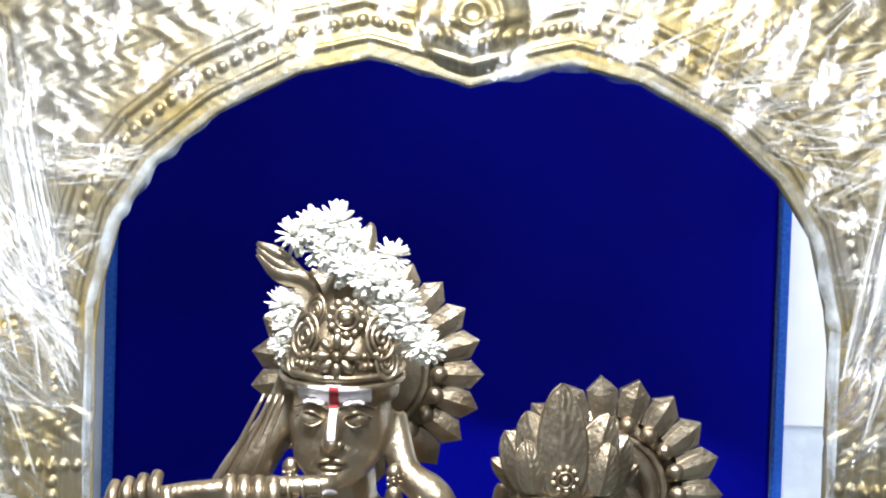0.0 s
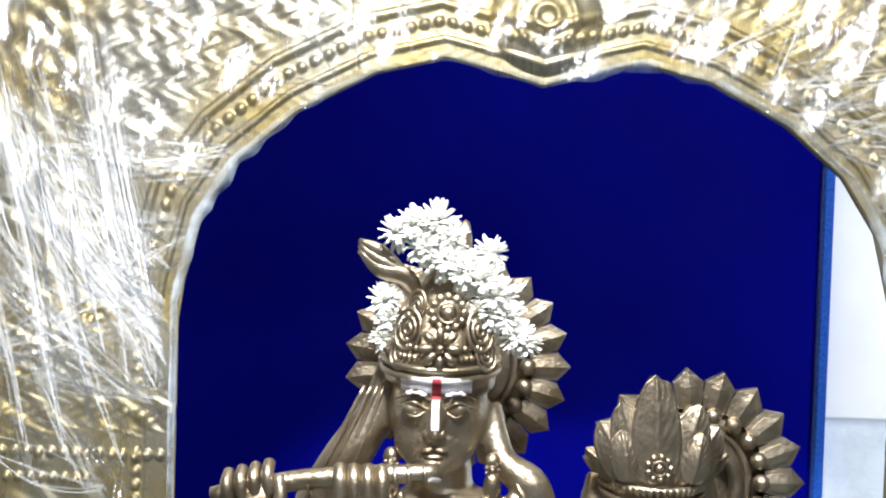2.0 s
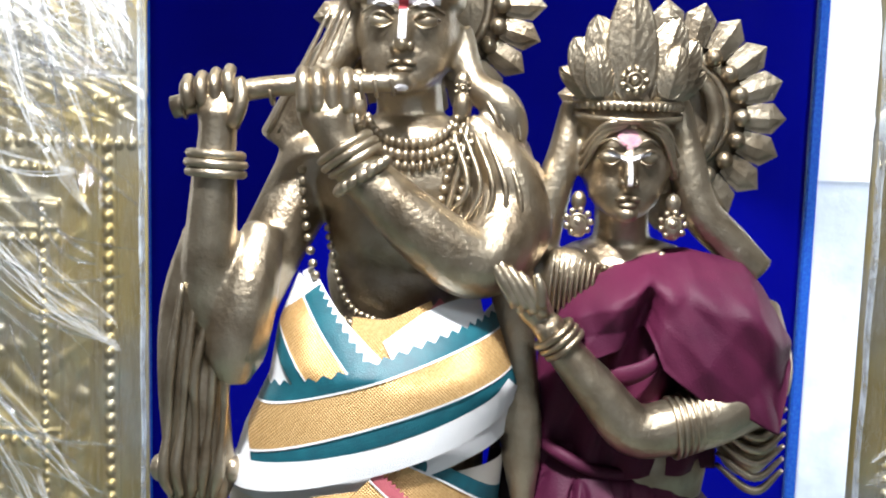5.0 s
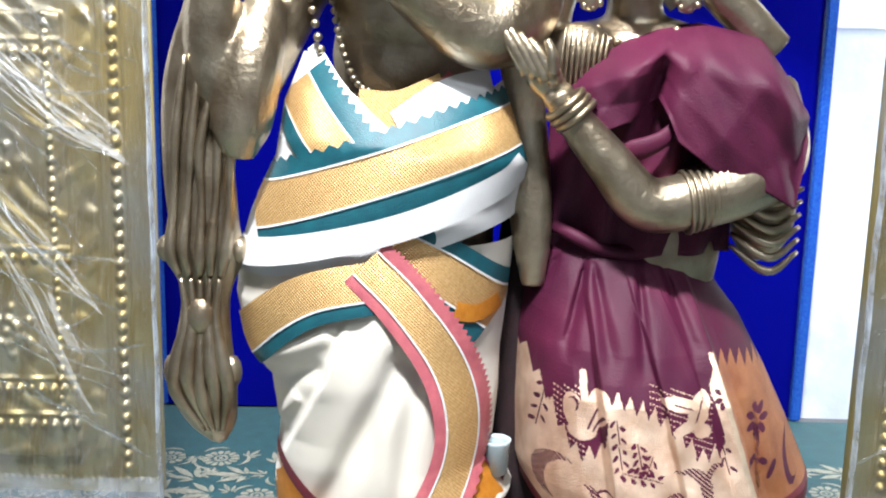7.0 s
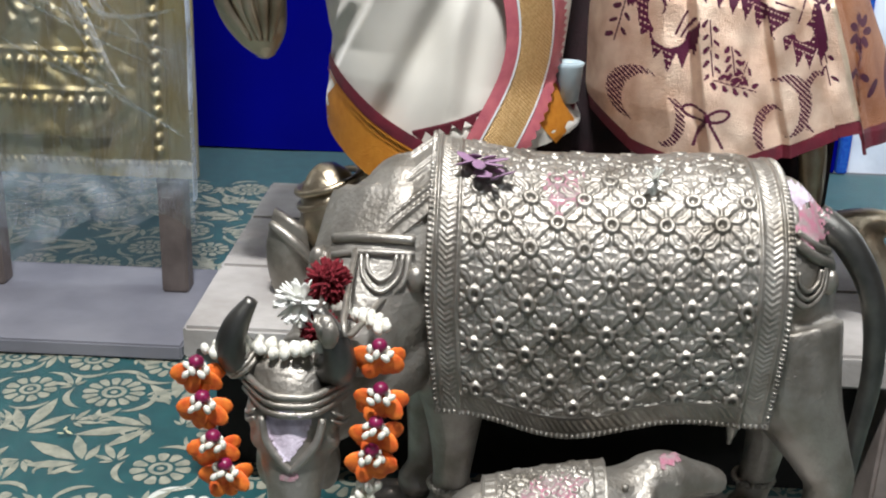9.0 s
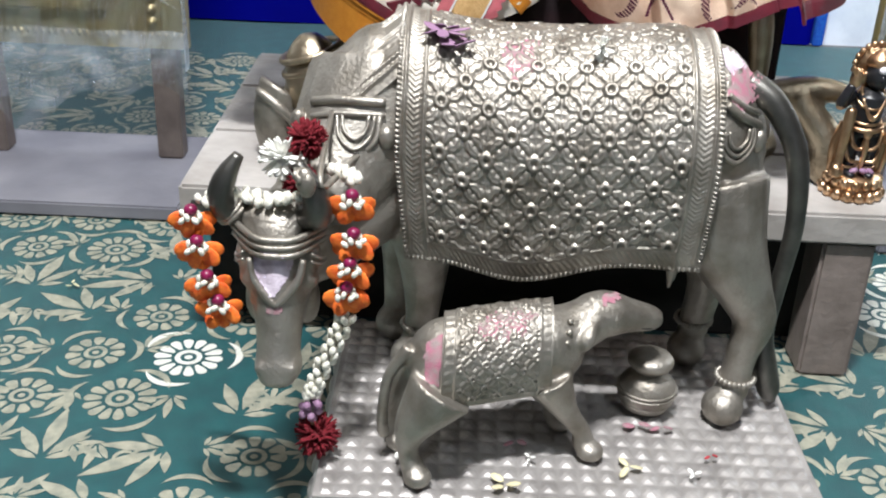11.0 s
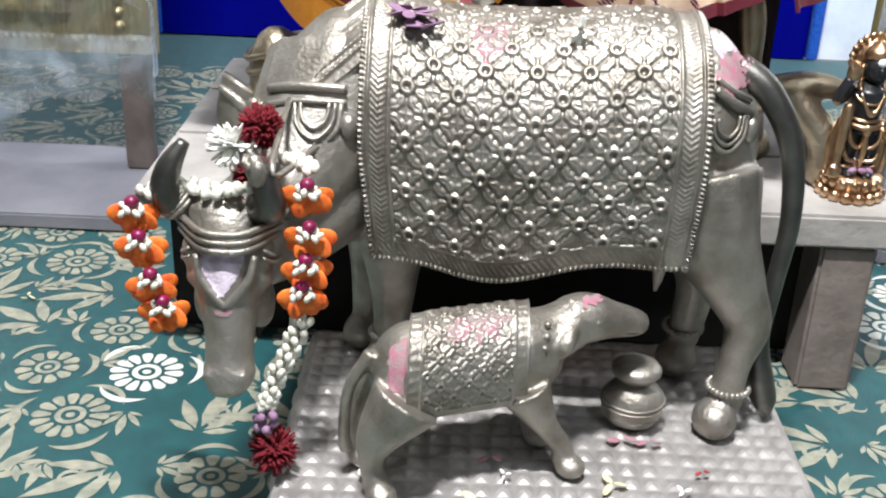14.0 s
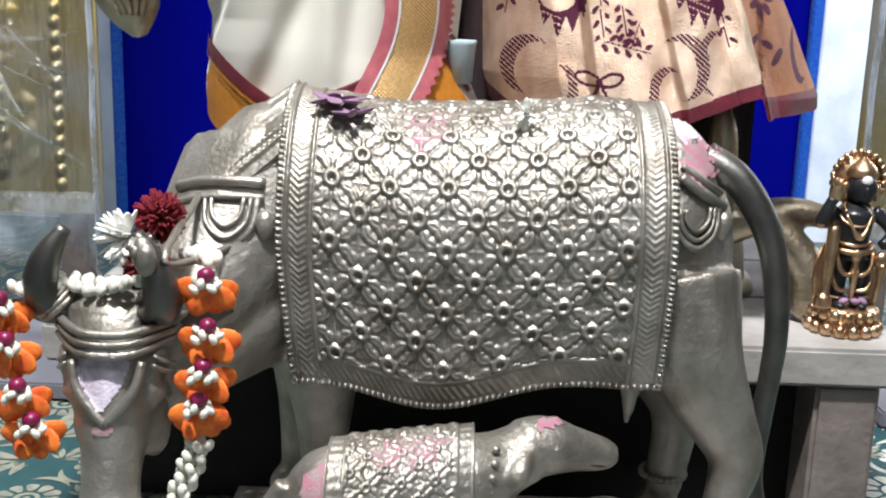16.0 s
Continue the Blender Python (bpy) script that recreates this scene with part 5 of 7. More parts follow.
    rim = np.minimum(side, from_bottom)
    h = np.where(rim < 0.0006, -0.006, h)
    ny, nz_ = np.sin(np.clip(ang, -2, 1.62)), np.cos(np.clip(ang, -2, 1.62))
    add_grid(bm, S + f * np.interp(S, (-0.131, 0.0, 0.175), (0.012, 0.0, -0.004)), Yv - h * ny, Zv + h * nz_)
    tree = BVHTree.FromBMesh(bm)
    # coloured powder
    rg = random.Random(2)

    def blot(cx, cz, rx, rz_):
        k = rg.uniform(0, 9)
        return lambda x, z: math.hypot((x - cx) / rx, (z - cz) / rz_) + 0.55 * noise.noise((x * 130, z * 130, k)) < 0.85

    patch(bm, tree, (0.165, 0.225), (0.415, 0.475), (34, 34), blot(0.198, 0.440, 0.022, 0.020), 2)
    patch(bm, tree, (0.175, 0.215), (0.445, 0.480), (24, 20), blot(0.190, 0.462, 0.018, 0.010), 3)
    patch(bm, tree, (-0.252, -0.200), (0.275, 0.330), (36, 36), lambda x, z: abs(x + 0.229) < 0.017 * min(1, (z - 0.274) / 0.024) and math.hypot((x + 0.229) / 0.0175, (z - 0.299) / 0.024) + 0.25 * noise.noise((x * 120, z * 120, 1)) < 1, 3)
    patch(bm, tree, (-0.242, -0.21), (0.252, 0.272), (16, 12), blot(-0.228, 0.264, 0.009, 0.006), 2)
    patch(bm, tree, (-0.04, 0.02), (0.94, 1.06), (30, 50), blot(-0.015, 0.995, 0.020, 0.022), 4, 0.0012, (0, 0, -1), (0, 1), -1.0)
    bmesh.ops.recalc_face_normals(bm, faces=[f for f in bm.faces if f.material_index in (0, 1)])
    return tagged(finish("cow_statue", bm, [SILVER, SILVER_DARK, PINK_PASTE, LILAC_PASTE, PINK_PASTE]), "dull silver cow statue with flower-embossed saddle cloth", "statue")


cow()


def calf():
    b = bmesh.new()
    ax = lambda x: interp(((-0.10, 0.842), (0.03, 0.888), (0.14, 0.935)), x)
    for x, r, z in ((-0.070, 0.046, 0.212), (-0.035, 0.045, 0.214), (0.0, 0.044, 0.214), (0.022, 0.040, 0.212)):
        ell(b, (x, ax(x), z), (0.040, r * 0.86, r * 1.05))
    tube(b, [(0.02, ax(0.02), 0.225, 0.036), (0.045, ax(0.045), 0.230, 0.028), (0.068, ax(0.068), 0.238, 0.025)], 14)
    tube(b, [(0.060, ax(0.06), 0.244, 0.022), (0.082, ax(0.082), 0.241, 0.025), (0.105, ax(0.105), 0.234, 0.019), (0.128, ax(0.128), 0.226, 0.0145), (0.138, ax(0.138), 0.223, 0.010)], 14)
    for s in (-1, 1):
        tube(b, [(0.066, ax(0.066) - s * 0.022, 0.246, 0.006), (0.060, ax(0.06) - s * 0.032, 0.234, 0.009), (0.058, ax(0.06) - s * 0.034, 0.222, 0.003)], 8)
    tube(b, [(-0.075, 0.822, 0.20, 0.034), (-0.098, 0.812, 0.165, 0.020), (-0.104, 0.812, 0.135, 0.011), (-0.098, 0.808, 0.112, 0.012)], 12)
    tube(b, [(-0.085, 0.87, 0.20, 0.034), (-0.112, 0.868, 0.165, 0.018), (-0.122, 0.866, 0.135, 0.011), (-0.118, 0.862, 0.112, 0.011)], 12)
    tube(b, [(0.026, 0.862, 0.19, 0.026), (0.045, 0.858, 0.155, 0.013), (0.062, 0.860, 0.128, 0.010), (0.066, 0.858, 0.112, 0.012)], 12)
    tube(b, [(0.010, 0.905, 0.19, 0.026), (0.024, 0.908, 0.155, 0.013), (0.036, 0.908, 0.128, 0.010), (0.040, 0.905, 0.112, 0.011)], 12)
    for x, y in ((-0.094, 0.800), (-0.114, 0.856), (0.072, 0.852), (0.046, 0.900)):
        ell(b, (x, y, 0.108), (0.014, 0.014, 0.011))
    tube(b, [(-0.105, 0.842, 0.235, 0.008), (-0.125, 0.838, 0.20, 0.006), (-0.130, 0.840, 0.15, 0.006), (-0.128, 0.842, 0.125, 0.007)], 8)
    bm = fused(b, 0.0026, 4)
    for t in range(14):
        a = math.pi * (0.2 + 1.4 * t / 13)
        ell(bm, (0.040 + 0.004 * math.cos(a), ax(0.04) - 0.033 * math.sin(a), 0.226 + 0.034 * math.cos(a)), 0.0034, seg=8)
    ell(bm, (0.088, ax(0.088) - 0.0225, 0.246), (0.0058, 0.004, 0.0052), seg=10)
    ring(bm, (0.088, ax(0.088) - 0.022, 0.246), 0.0082, 0.0016, (0.3, -1, 0.2), 14)
    tube(bm, [(0.112, ax(0.112) - 0.0165, 0.228, 0.001), (0.126, ax(0.126) - 0.0145, 0.222, 0.0016), (0.138, ax(0.138) - 0.008, 0.219, 0.001)], 6, 8, 1)
    nu, nv = 130, 120
    S, T = np.meshgrid(np.linspace(-0.076, 0.028, nu), np.linspace(0, 1, nv), indexing="ij")
    yc = np.interp(S, (-0.10, 0.03, 0.14), (0.842, 0.888, 0.935))
    B = -0.03 + T * 0.135
    ang = np.clip(B / 0.047, -1.2, 1.75)
    over = np.clip(B - 0.047 * 1.75, 0, None)
    Y = yc - 0.0415 * np.sin(ang) + over * 0.1
    Z = 0.214 + 0.0495 * np.cos(ang) - over
    side, fb = np.minimum(S + 0.076, 0.028 - S), 0.105 - B
    h = 0.0022 + flower_relief(S, B, 0.0235, 0.0022)
    border = (side < 0.014) | (fb < 0.010)
    h = np.where(border, 0.0022 + 0.0018 * np.exp(-((side - 0.013) / 0.0014) ** 2) + 0.0018 * np.exp(-((fb - 0.0095) / 0.0014) ** 2) + 0.0007 * (0.5 + 0.5 * np.cos(B / 0.009 * 6.283)) * (np.abs(side - 0.007) < 0.004) + 0.0014 * np.exp(-((side - 0.001) / 0.001) ** 2), h)
    h = np.where(np.minimum(side, fb) < 0.0005, -0.004, h)
    add_grid(bm, S, Y - h * np.sin(ang), Z + h * np.cos(ang), 3)
    for v in bm.verts:
        v.co.z = 0.098 + (v.co.z - 0.098) * 0.91
        v.co.y += 0.010 * max(0, v.co.x)
    tree = BVHTree.FromBMesh(bm)
    patch(bm, tree, (-0.06, 0.03), (0.78, 0.90), (40, 44), lambda x, y: math.hypot((x + 0.018) / 0.034, (y - ax(x) + 0.018) / 0.018) + 0.6 * noise.noise((x * 150, y * 150, 3)) < 0.75, 2, 0.0012, (0, 0, -1), (0, 1), -1.0)
    patch(bm, tree, (-0.10, -0.068), (0.78, 0.87), (20, 40), lambda x, y: math.hypot((x + 0.084) / 0.010, (y - 0.825) / 0.018) + 0.6 * noise.noise((x * 150, y * 150, 5)) < 0.7, 2, 0.0010, (0, 0, -1), (0, 1), -1.0)
    patch(bm, tree, (0.06, 0.11), (0.87, 0.93), (24, 24), lambda x, y: math.hypot((x - 0.085) / 0.013, (y - ax(x) + 0.006) / 0.012) + 0.6 * noise.noise((x * 150, y * 150, 7)) < 0.7, 2, 0.0010, (0, 0, -1), (0, 1), -1.0)
    bmesh.ops.recalc_face_normals(bm, faces=[f for f in bm.faces if f.material_index < 2])
    return tagged(finish("calf_statue", bm, [SILVER, SILVER_DARK, PINK_PASTE, SILVER]), "dull silver calf statue with embossed saddle cloth and pink powder", "statue")


calf()


# ---- clothes on the statues ----
class Wrap:
    """The outside of a wrapped garment: outlines left and right, and the front, by height."""

    def __init__(self, left, right, front, back, power=2.4):
        self.left, self.right, self.front, self.back, self.power = left, right, front, back, power

    def y(self, x, z):
        a, b = interp(self.left, z), interp(self.right, z)
        t = min(0.999, abs((x - (a + b) / 2) / ((b - a) / 2)))
        return self.back - (self.back - interp(self.front, z)) * (1 - t ** self.power) ** 0.5

    def at(self, x, z, lift=0.0):
        return Vector((x, self.y(x, z) - lift, z))


def folds(x, z, amount):
    return amount * (math.sin(x * 95 + 9 * z) * 0.5 + math.sin(x * 41 - 30 * z + 1.3) * 0.6 + 0.5 * math.sin(z * 60 + x * 20))


def wrap_sheet(w, z_low, z_top, nu, nv, lift, fold):
    """The garment's own skin from z_low(x) to z_top(x), round the front and the sides."""
    def f(u, v):
        a = math.pi * (u - 0.5) * 1.12
        t = math.sin(max(-math.pi / 2, min(math.pi / 2, a)))
        zz = 0.0
        zc = 0.6
        for _ in range(3):
            l, r = interp(w.left, zc), interp(w.right, zc)
            x = (l + r) / 2 + t * (r - l) / 2
            zc = z_low(x) + (z_top(x) - z_low(x)) * v
        y = w.y(x, zc) - lift
        if abs(a) > math.pi / 2:
            y += 0.09 * (abs(a) - math.pi / 2)
        return Vector((x, y - fold(x, zc), zc))
    bm = bmesh.new()
    sheet(bm, f, nu, nv)
    return bm


def band(w, points, width, lift, n=40, across=4, teeth=0.0, pitch=0.009, fold=0.0):
    """A strip lying on the garment along points (x, z); with teeth, its lower edge is cut into points."""
    run = spline(points, n)
    bm = bmesh.new()

    def f(u, v):
        i = min(n - 1, int(u * n))
        p = run[i] + (run[i + 1] - run[i]) * (u * n - i)
        d = run[i + 1] - run[i]
        d = d / (np.hypot(*d) + 1e-9)
        k = (v - 0.5) * width
        if teeth and v > 0.99:
            s = u * n * float(np.hypot(*(run[1] - run[0]))) / pitch % 1
            k += teeth * (1 - abs(2 * s - 1))
        x, z = float(p[0] + d[1] * k), float(p[1] - d[0] * k)
        l, r = interp(w.left, z), interp(w.right, z)
        x = max(l + 0.001, min(r - 0.001, x))
        return w.at(x, z, lift + 0.0005 * math.sin(math.pi * v)) + Vector((0, -folds(x, z, fold), 0))
    sheet(bm, f, n * (6 if teeth else 1), across)
    return bm


dhoti_shape = Wrap(
    ((0.40, -0.258), (0.458, -0.261), (0.53, -0.255), (0.585, -0.268), (0.625, -0.294), (0.684, -0.307), (0.73, -0.303), (0.782, -0.288), (0.846, -0.258), (0.908, -0.248), (0.97, -0.224)),
    ((0.40, 0.026), (0.448, 0.030), (0.50, 0.004), (0.571, 0.010), (0.62, 0.010), (0.70, 0.018), (0.80, 0.028), (0.852, 0.038), (0.913, 0.018), (0.97, 0.004)),
    ((0.40, 1.195), (0.60, 1.198), (0.75, 1.207), (0.87, 1.204), (0.95, 1.262), (0.98, 1.28)), 1.335)
dhoti = thing("dhoti", "cream silk dhoti with gold and teal borders on the statue", "clothing")


def hem(x):
    return interp(((-0.30, 0.436), (-0.254, 0.432), (-0.185, 0.402), (-0.12, 0.390), (-0.045, 0.430), (0.03, 0.445)), x)


def pleat(x, z):
    """The overlapping panel's edge, the slack at the hip and the soft folds below."""
    g = 0.0
    ex = interp(((0.440, -0.272), (0.506, -0.240), (0.604, -0.190), (0.727, -0.146)), z)
    d = x - ex
    if z < 0.71:
        g += min(1, (0.71 - z) / 0.07) * 0.012 * (math.exp(-d / 0.045) if d >= 0 else max(0, 1 + d / 0.004))
    for x0, z0, x1, z1, h, wd in ((-0.105, 0.63, -0.189, 0.455, -0.013, 0.015), (-0.130, 0.70, -0.110, 0.45, 0.007, 0.018), (-0.085, 0.62, -0.105, 0.47, -0.008, 0.013), (-0.19, 0.66, -0.270, 0.625, 0.010, 0.014), (-0.20, 0.62, -0.262, 0.585, -0.008, 0.012), (-0.225, 0.58, -0.250, 0.545, 0.008, 0.008)):
        dx, dz = x1 - x0, z1 - z0
        t = max(0, min(1, ((x - x0) * dx + (z - z0) * dz) / (dx * dx + dz * dz)))
        q = math.hypot(x - x0 - t * dx, z - z0 - t * dz)
        g += h * math.exp(-(q / wd) ** 2)
    return g + folds(x, z, 0.0016)


part("lower_drape", wrap_sheet(dhoti_shape, hem, lambda x: 0.76, 170, 120, 0.0, pleat), CREAM, dhoti, "cream silk lower drape")
part("waist_wrap", wrap_sheet(dhoti_shape, lambda x: interp(((-0.3, 0.715), (-0.15, 0.735), (0.03, 0.79)), x), lambda x: interp(((-0.3, 0.955), (-0.22, 0.965), (-0.12, 0.880), (-0.03, 0.915), (0.01, 0.945), (0.03, 0.95)), x), 70, 50, 0.004, lambda x, z: folds(x, z, 0.002)), WHITE_CLOTH, dhoti, "white cotton waist wrap")


def bordered(points, width, lift, low=GREEN_SILK, high=GREEN_SILK, low_w=0.022, high_w=0.012, teeth_high=0.0, teeth_low=0.0):
    """A gold band with silk borders on either side and a pale thread line at each join."""
    run = [np.array(p) for p in points]

    def shifted(k):
        out = []
        for i, p in enumerate(run):
            d = run[min(i + 1, len(run) - 1)] - run[max(i - 1, 0)]
            d = d / np.hypot(*d)
            out.append((p[0] + d[1] * k, p[1] - d[0] * k))
        return out
    part("gold_band", band(dhoti_shape, points, width, lift), GOLD_BROCADE, dhoti, "gold brocade band")
    if low:
        part("silk_border", band(dhoti_shape, shifted(width / 2 + low_w / 2), low_w, lift - 0.0006, teeth=teeth_low), low, dhoti, "coloured silk border")
        part("thread_line", band(dhoti_shape, shifted(width / 2), 0.0022, lift + 0.0014, across=1), WHITE_CLOTH, dhoti)
    if high:
        part("silk_border", band(dhoti_shape, shifted(-width / 2 - high_w / 2)[::-1], high_w, lift - 0.0006, teeth=teeth_high), high, dhoti, "coloured silk border")
        part("thread_line", band(dhoti_shape, shifted(-width / 2), 0.0022, lift + 0.0014, across=1), WHITE_CLOTH, dhoti)


# V-neck patch, upper band, cross band, side bands, pleat band
part("inner_fold", band(dhoti_shape, [(-0.155, 0.905), (-0.11, 0.905), (-0.06, 0.925)], 0.045, 0.001), GOLD_BROCADE, dhoti, "gold inner fold")
part("inner_fold", band(dhoti_shape, [(-0.105, 0.885), (-0.075, 0.915), (-0.05, 0.94)], 0.024, 0.003, teeth=0.005), PINK_SILK, dhoti, "rose inner fold")
part("top_edge", band(dhoti_shape, [(-0.11, 0.890), (-0.06, 0.922), (-0.01, 0.935)], 0.036, 0.005), WHITE_CLOTH, dhoti, "white folded top edge")
bordered([(-0.232, 0.930), (-0.205, 0.895), (-0.165, 0.852), (-0.13, 0.825)], 0.044, 0.008, low_w=0.018, high_w=0.020, teeth_high=0.006)
part("white_selvage", band(dhoti_shape, [(-0.213, 0.972), (-0.175, 0.925), (-0.118, 0.876)], 0.016, 0.006), WHITE_CLOTH, dhoti, "white scalloped selvage")
bordered([(-0.276, 0.793), (-0.20, 0.818), (-0.11, 0.848), (-0.03, 0.876), (0.018, 0.892)], 0.046, 0.014, low_w=0.022, high_w=0.016, teeth_high=0.006)
part("white_edge", band(dhoti_shape, [(-0.292, 0.742), (-0.20, 0.762), (-0.10, 0.788), (0.0, 0.828), (0.030, 0.85)], 0.030, 0.019, fold=0.001), WHITE_CLOTH, dhoti, "white folded edge")
bordered([(-0.115, 0.762), (-0.06, 0.732), (-0.012, 0.695), (0.006, 0.678)], 0.046, 0.006, low_w=0.020, high_w=0.016)
part("folded_tip", band(dhoti_shape, [(-0.045, 0.690), (-0.02, 0.683), (0.006, 0.690)], 0.020, 0.009), ORANGE_BROCADE, dhoti, "orange folded tip")
bordered([(-0.292, 0.640), (-0.25, 0.682), (-0.20, 0.712), (-0.130, 0.728)], 0.042, 0.014, low_w=0.016, high=None)
bordered([(-0.142, 0.748), (-0.100, 0.705), (-0.055, 0.64), (-0.034, 0.575), (-0.038, 0.51), (-0.072, 0.435)], 0.036, 0.016, PINK_SILK, PINK_SILK, 0.014, 0.012, teeth_high=0.005)
part("hem_border", band(dhoti_shape, [(-0.256, 0.468), (-0.225, 0.446), (-0.19, 0.425), (-0.14, 0.405), (-0.09, 0.405)], 0.056, 0.012), ORANGE_BROCADE, dhoti, "orange gold hem")
part("hem_line", band(dhoti_shape, [(-0.256, 0.510), (-0.2245, 0.486), (-0.19, 0.462), (-0.145, 0.438)], 0.013, 0.016), MAROON, dhoti, "maroon hem line")
part("thread_line", band(dhoti_shape, [(-0.256, 0.498), (-0.225, 0.475), (-0.19, 0.452), (-0.145, 0.430)], 0.002, 0.0165, across=1), ORANGE_BROCADE, dhoti)
part("hem_line", band(dhoti_shape, [(-0.156, 0.452), (-0.10, 0.470), (-0.055, 0.494)], 0.004, 0.009, teeth=0.009, pitch=0.014), MAROON, dhoti, "maroon pointed hem")
part("hem_flap", band(dhoti_shape, [(-0.035, 0.512), (-0.005, 0.480), (0.018, 0.452)], 0.055, 0.002), ORANGE_BROCADE, dhoti, "orange gold flap")
for k in range(3):
    part("flap_stripe", band(dhoti_shape, [(-0.022 + 0.010 * k, 0.520), (0.003 + 0.008 * k, 0.487), (0.020 + 0.002 * k, 0.462)], 0.005, 0.005), MAROON if k != 1 else WHITE_CLOTH, dhoti)

skirt_shape = Wrap(
    ((0.40, 0.050), (0.43, 0.046), (0.484, 0.032), (0.56, 0.029), (0.64, 0.030), (0.70, 0.036), (0.775, 0.058), (0.80, 0.065)),
    ((0.40, 0.402), (0.469, 0.398), (0.538, 0.366), (0.60, 0.335), (0.662, 0.300), (0.72, 0.254), (0.775, 0.200), (0.80, 0.19)),
    ((0.40, 1.165), (0.50, 1.178), (0.593, 1.190), (0.645, 1.212), (0.753, 1.282), (0.80, 1.29)), 1.36, 2.2)
skirt = thing("brocade_skirt", "plum silk skirt with copper gold brocade hem on the consort", "clothing")


SIDE_TOP, SIDE_RUN = 0.243, 0.329


def table_of(table, a):
    return np.interp(a, [p for p, _ in table], [q for _, q in table])


def skirt_fold(x, z):
    """How far the pleats stand out: flat knife pleats that open from the waist towards the hem."""
    l, r = table_of(skirt_shape.left, z), table_of(skirt_shape.right, z)
    s = (x - l) / (r - l)
    ridge = (SIDE_TOP + (0.645 - z) * SIDE_RUN - l) / (r - l)
    k = np.clip((0.755 - z) / 0.16, 0, 1)
    front = np.interp(s, (0, 0.10, 0.20, 0.275, 0.295, 0.42, 0.50, 0.515, 0.62), (0.002, 0.011, 0.010, 0.0, 0.017, 0.006, 0.0, 0.012, 0.006))
    step = 0.016 * np.clip(1 - np.abs(s - ridge) / 0.085, 0, 1) * (s <= ridge) + np.clip((s - ridge) / 0.05, 0, 1) * (s > ridge) * -0.008
    step = np.where((s > ridge) & (s < ridge + 0.02), 0.016 - (s - ridge) / 0.02 * 0.020, step)
    g = k * (front * (s < 0.66) + step)
    for x0, z0, x1, z1, h, w in ((0.106, 0.742, 0.083, 0.650, -0.010, 0.0045), (0.112, 0.738, 0.128, 0.640, -0.007, 0.006), (0.163, 0.740, 0.166, 0.640, -0.008, 0.005), (0.075, 0.742, 0.050, 0.690, -0.006, 0.005), (0.190, 0.735, 0.222, 0.650, -0.007, 0.006)):
        t = np.clip((z - z0) / (z1 - z0), 0, 1)
        g = g + h * np.exp(-((x - x0 - (x1 - x0) * t) / (w * (0.6 + t))) ** 2) * np.clip(t * 5, 0, 1) * np.clip((1.25 - (z - z0) / (z1 - z0)) * 3, 0, 1)
    return g + 0.0012 * np.sin(x * 130 + z * 40) * np.sin(z * 75 - x * 30)


def skirt_y(x, z):
    l, r = table_of(skirt_shape.left, z), table_of(skirt_shape.right, z)
    t = np.clip(np.abs((x - (l + r) / 2) / ((r - l) / 2)), 0, 0.999)
    return skirt_shape.back - (skirt_shape.back - table_of(skirt_shape.front, z)) * (1 - t ** skirt_shape.power) ** 0.5


def oval(x, z, cx, cz, rx, rz, turn=0.0):
    c, s_ = math.cos(radians(turn)), math.sin(radians(turn))
    a, b = (x - cx) * c + (z - cz) * s_, (z - cz) * c - (x - cx) * s_
    return (a / rx) ** 2 + (b / rz) ** 2 < 1


def crescent(x, z, cx, cz, rx, rz, dx, dz):
    return oval(x, z, cx, cz, rx, rz) & ~oval(x, z, cx + dx, cz + dz, rx * 0.86, rz * 0.94)


def stroke(x, z, a, b, w):
    d = np.array(b) - np.array(a)
    t = np.clip(((x - a[0]) * d[0] + (z - a[1]) * d[1]) / (d @ d), 0, 1)
    return np.hypot(x - a[0] - t * d[0], z - a[1] - t * d[1]) < w


U, V = np.meshgrid(np.linspace(-0.56, 0.56, 400) * math.pi, np.linspace(0, 1, 330), indexing="ij")
T = np.sin(np.clip(U, -math.pi / 2, math.pi / 2))
Z = np.full_like(U, 0.6)
SKIRT_LOW = ((0.02, 0.466), (0.03, 0.463), (0.076, 0.431), (0.144, 0.419), (0.254, 0.460), (0.296, 0.474), (0.302, 0.452), (0.38, 0.456))
for _ in range(4):
    L, R = table_of(skirt_shape.left, Z), table_of(skirt_shape.right, Z)
    X = (L + R) / 2 + T * (R - L) / 2
    LOW = table_of(SKIRT_LOW, X)
    Z = LOW + (0.775 - LOW) * V
Y = skirt_y(X, Z) - skirt_fold(X, Z) + 0.09 * np.clip(np.abs(U) - math.pi / 2, 0, None)
mid = lambda a: (a[:-1, :-1] + a[1:, :-1] + a[1:, 1:] + a[:-1, 1:]) / 4
mx, mz, ml = mid(X), mid(Z), mid(LOW)
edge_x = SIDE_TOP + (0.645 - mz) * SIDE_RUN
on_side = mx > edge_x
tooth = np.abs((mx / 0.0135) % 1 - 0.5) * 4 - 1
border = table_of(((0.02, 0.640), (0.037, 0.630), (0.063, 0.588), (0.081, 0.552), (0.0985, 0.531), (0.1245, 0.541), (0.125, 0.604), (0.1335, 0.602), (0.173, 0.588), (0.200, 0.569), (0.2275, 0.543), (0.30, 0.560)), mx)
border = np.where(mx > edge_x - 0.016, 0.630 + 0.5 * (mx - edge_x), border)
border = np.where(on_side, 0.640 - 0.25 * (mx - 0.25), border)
gold = mz < border + 0.009 * tooth
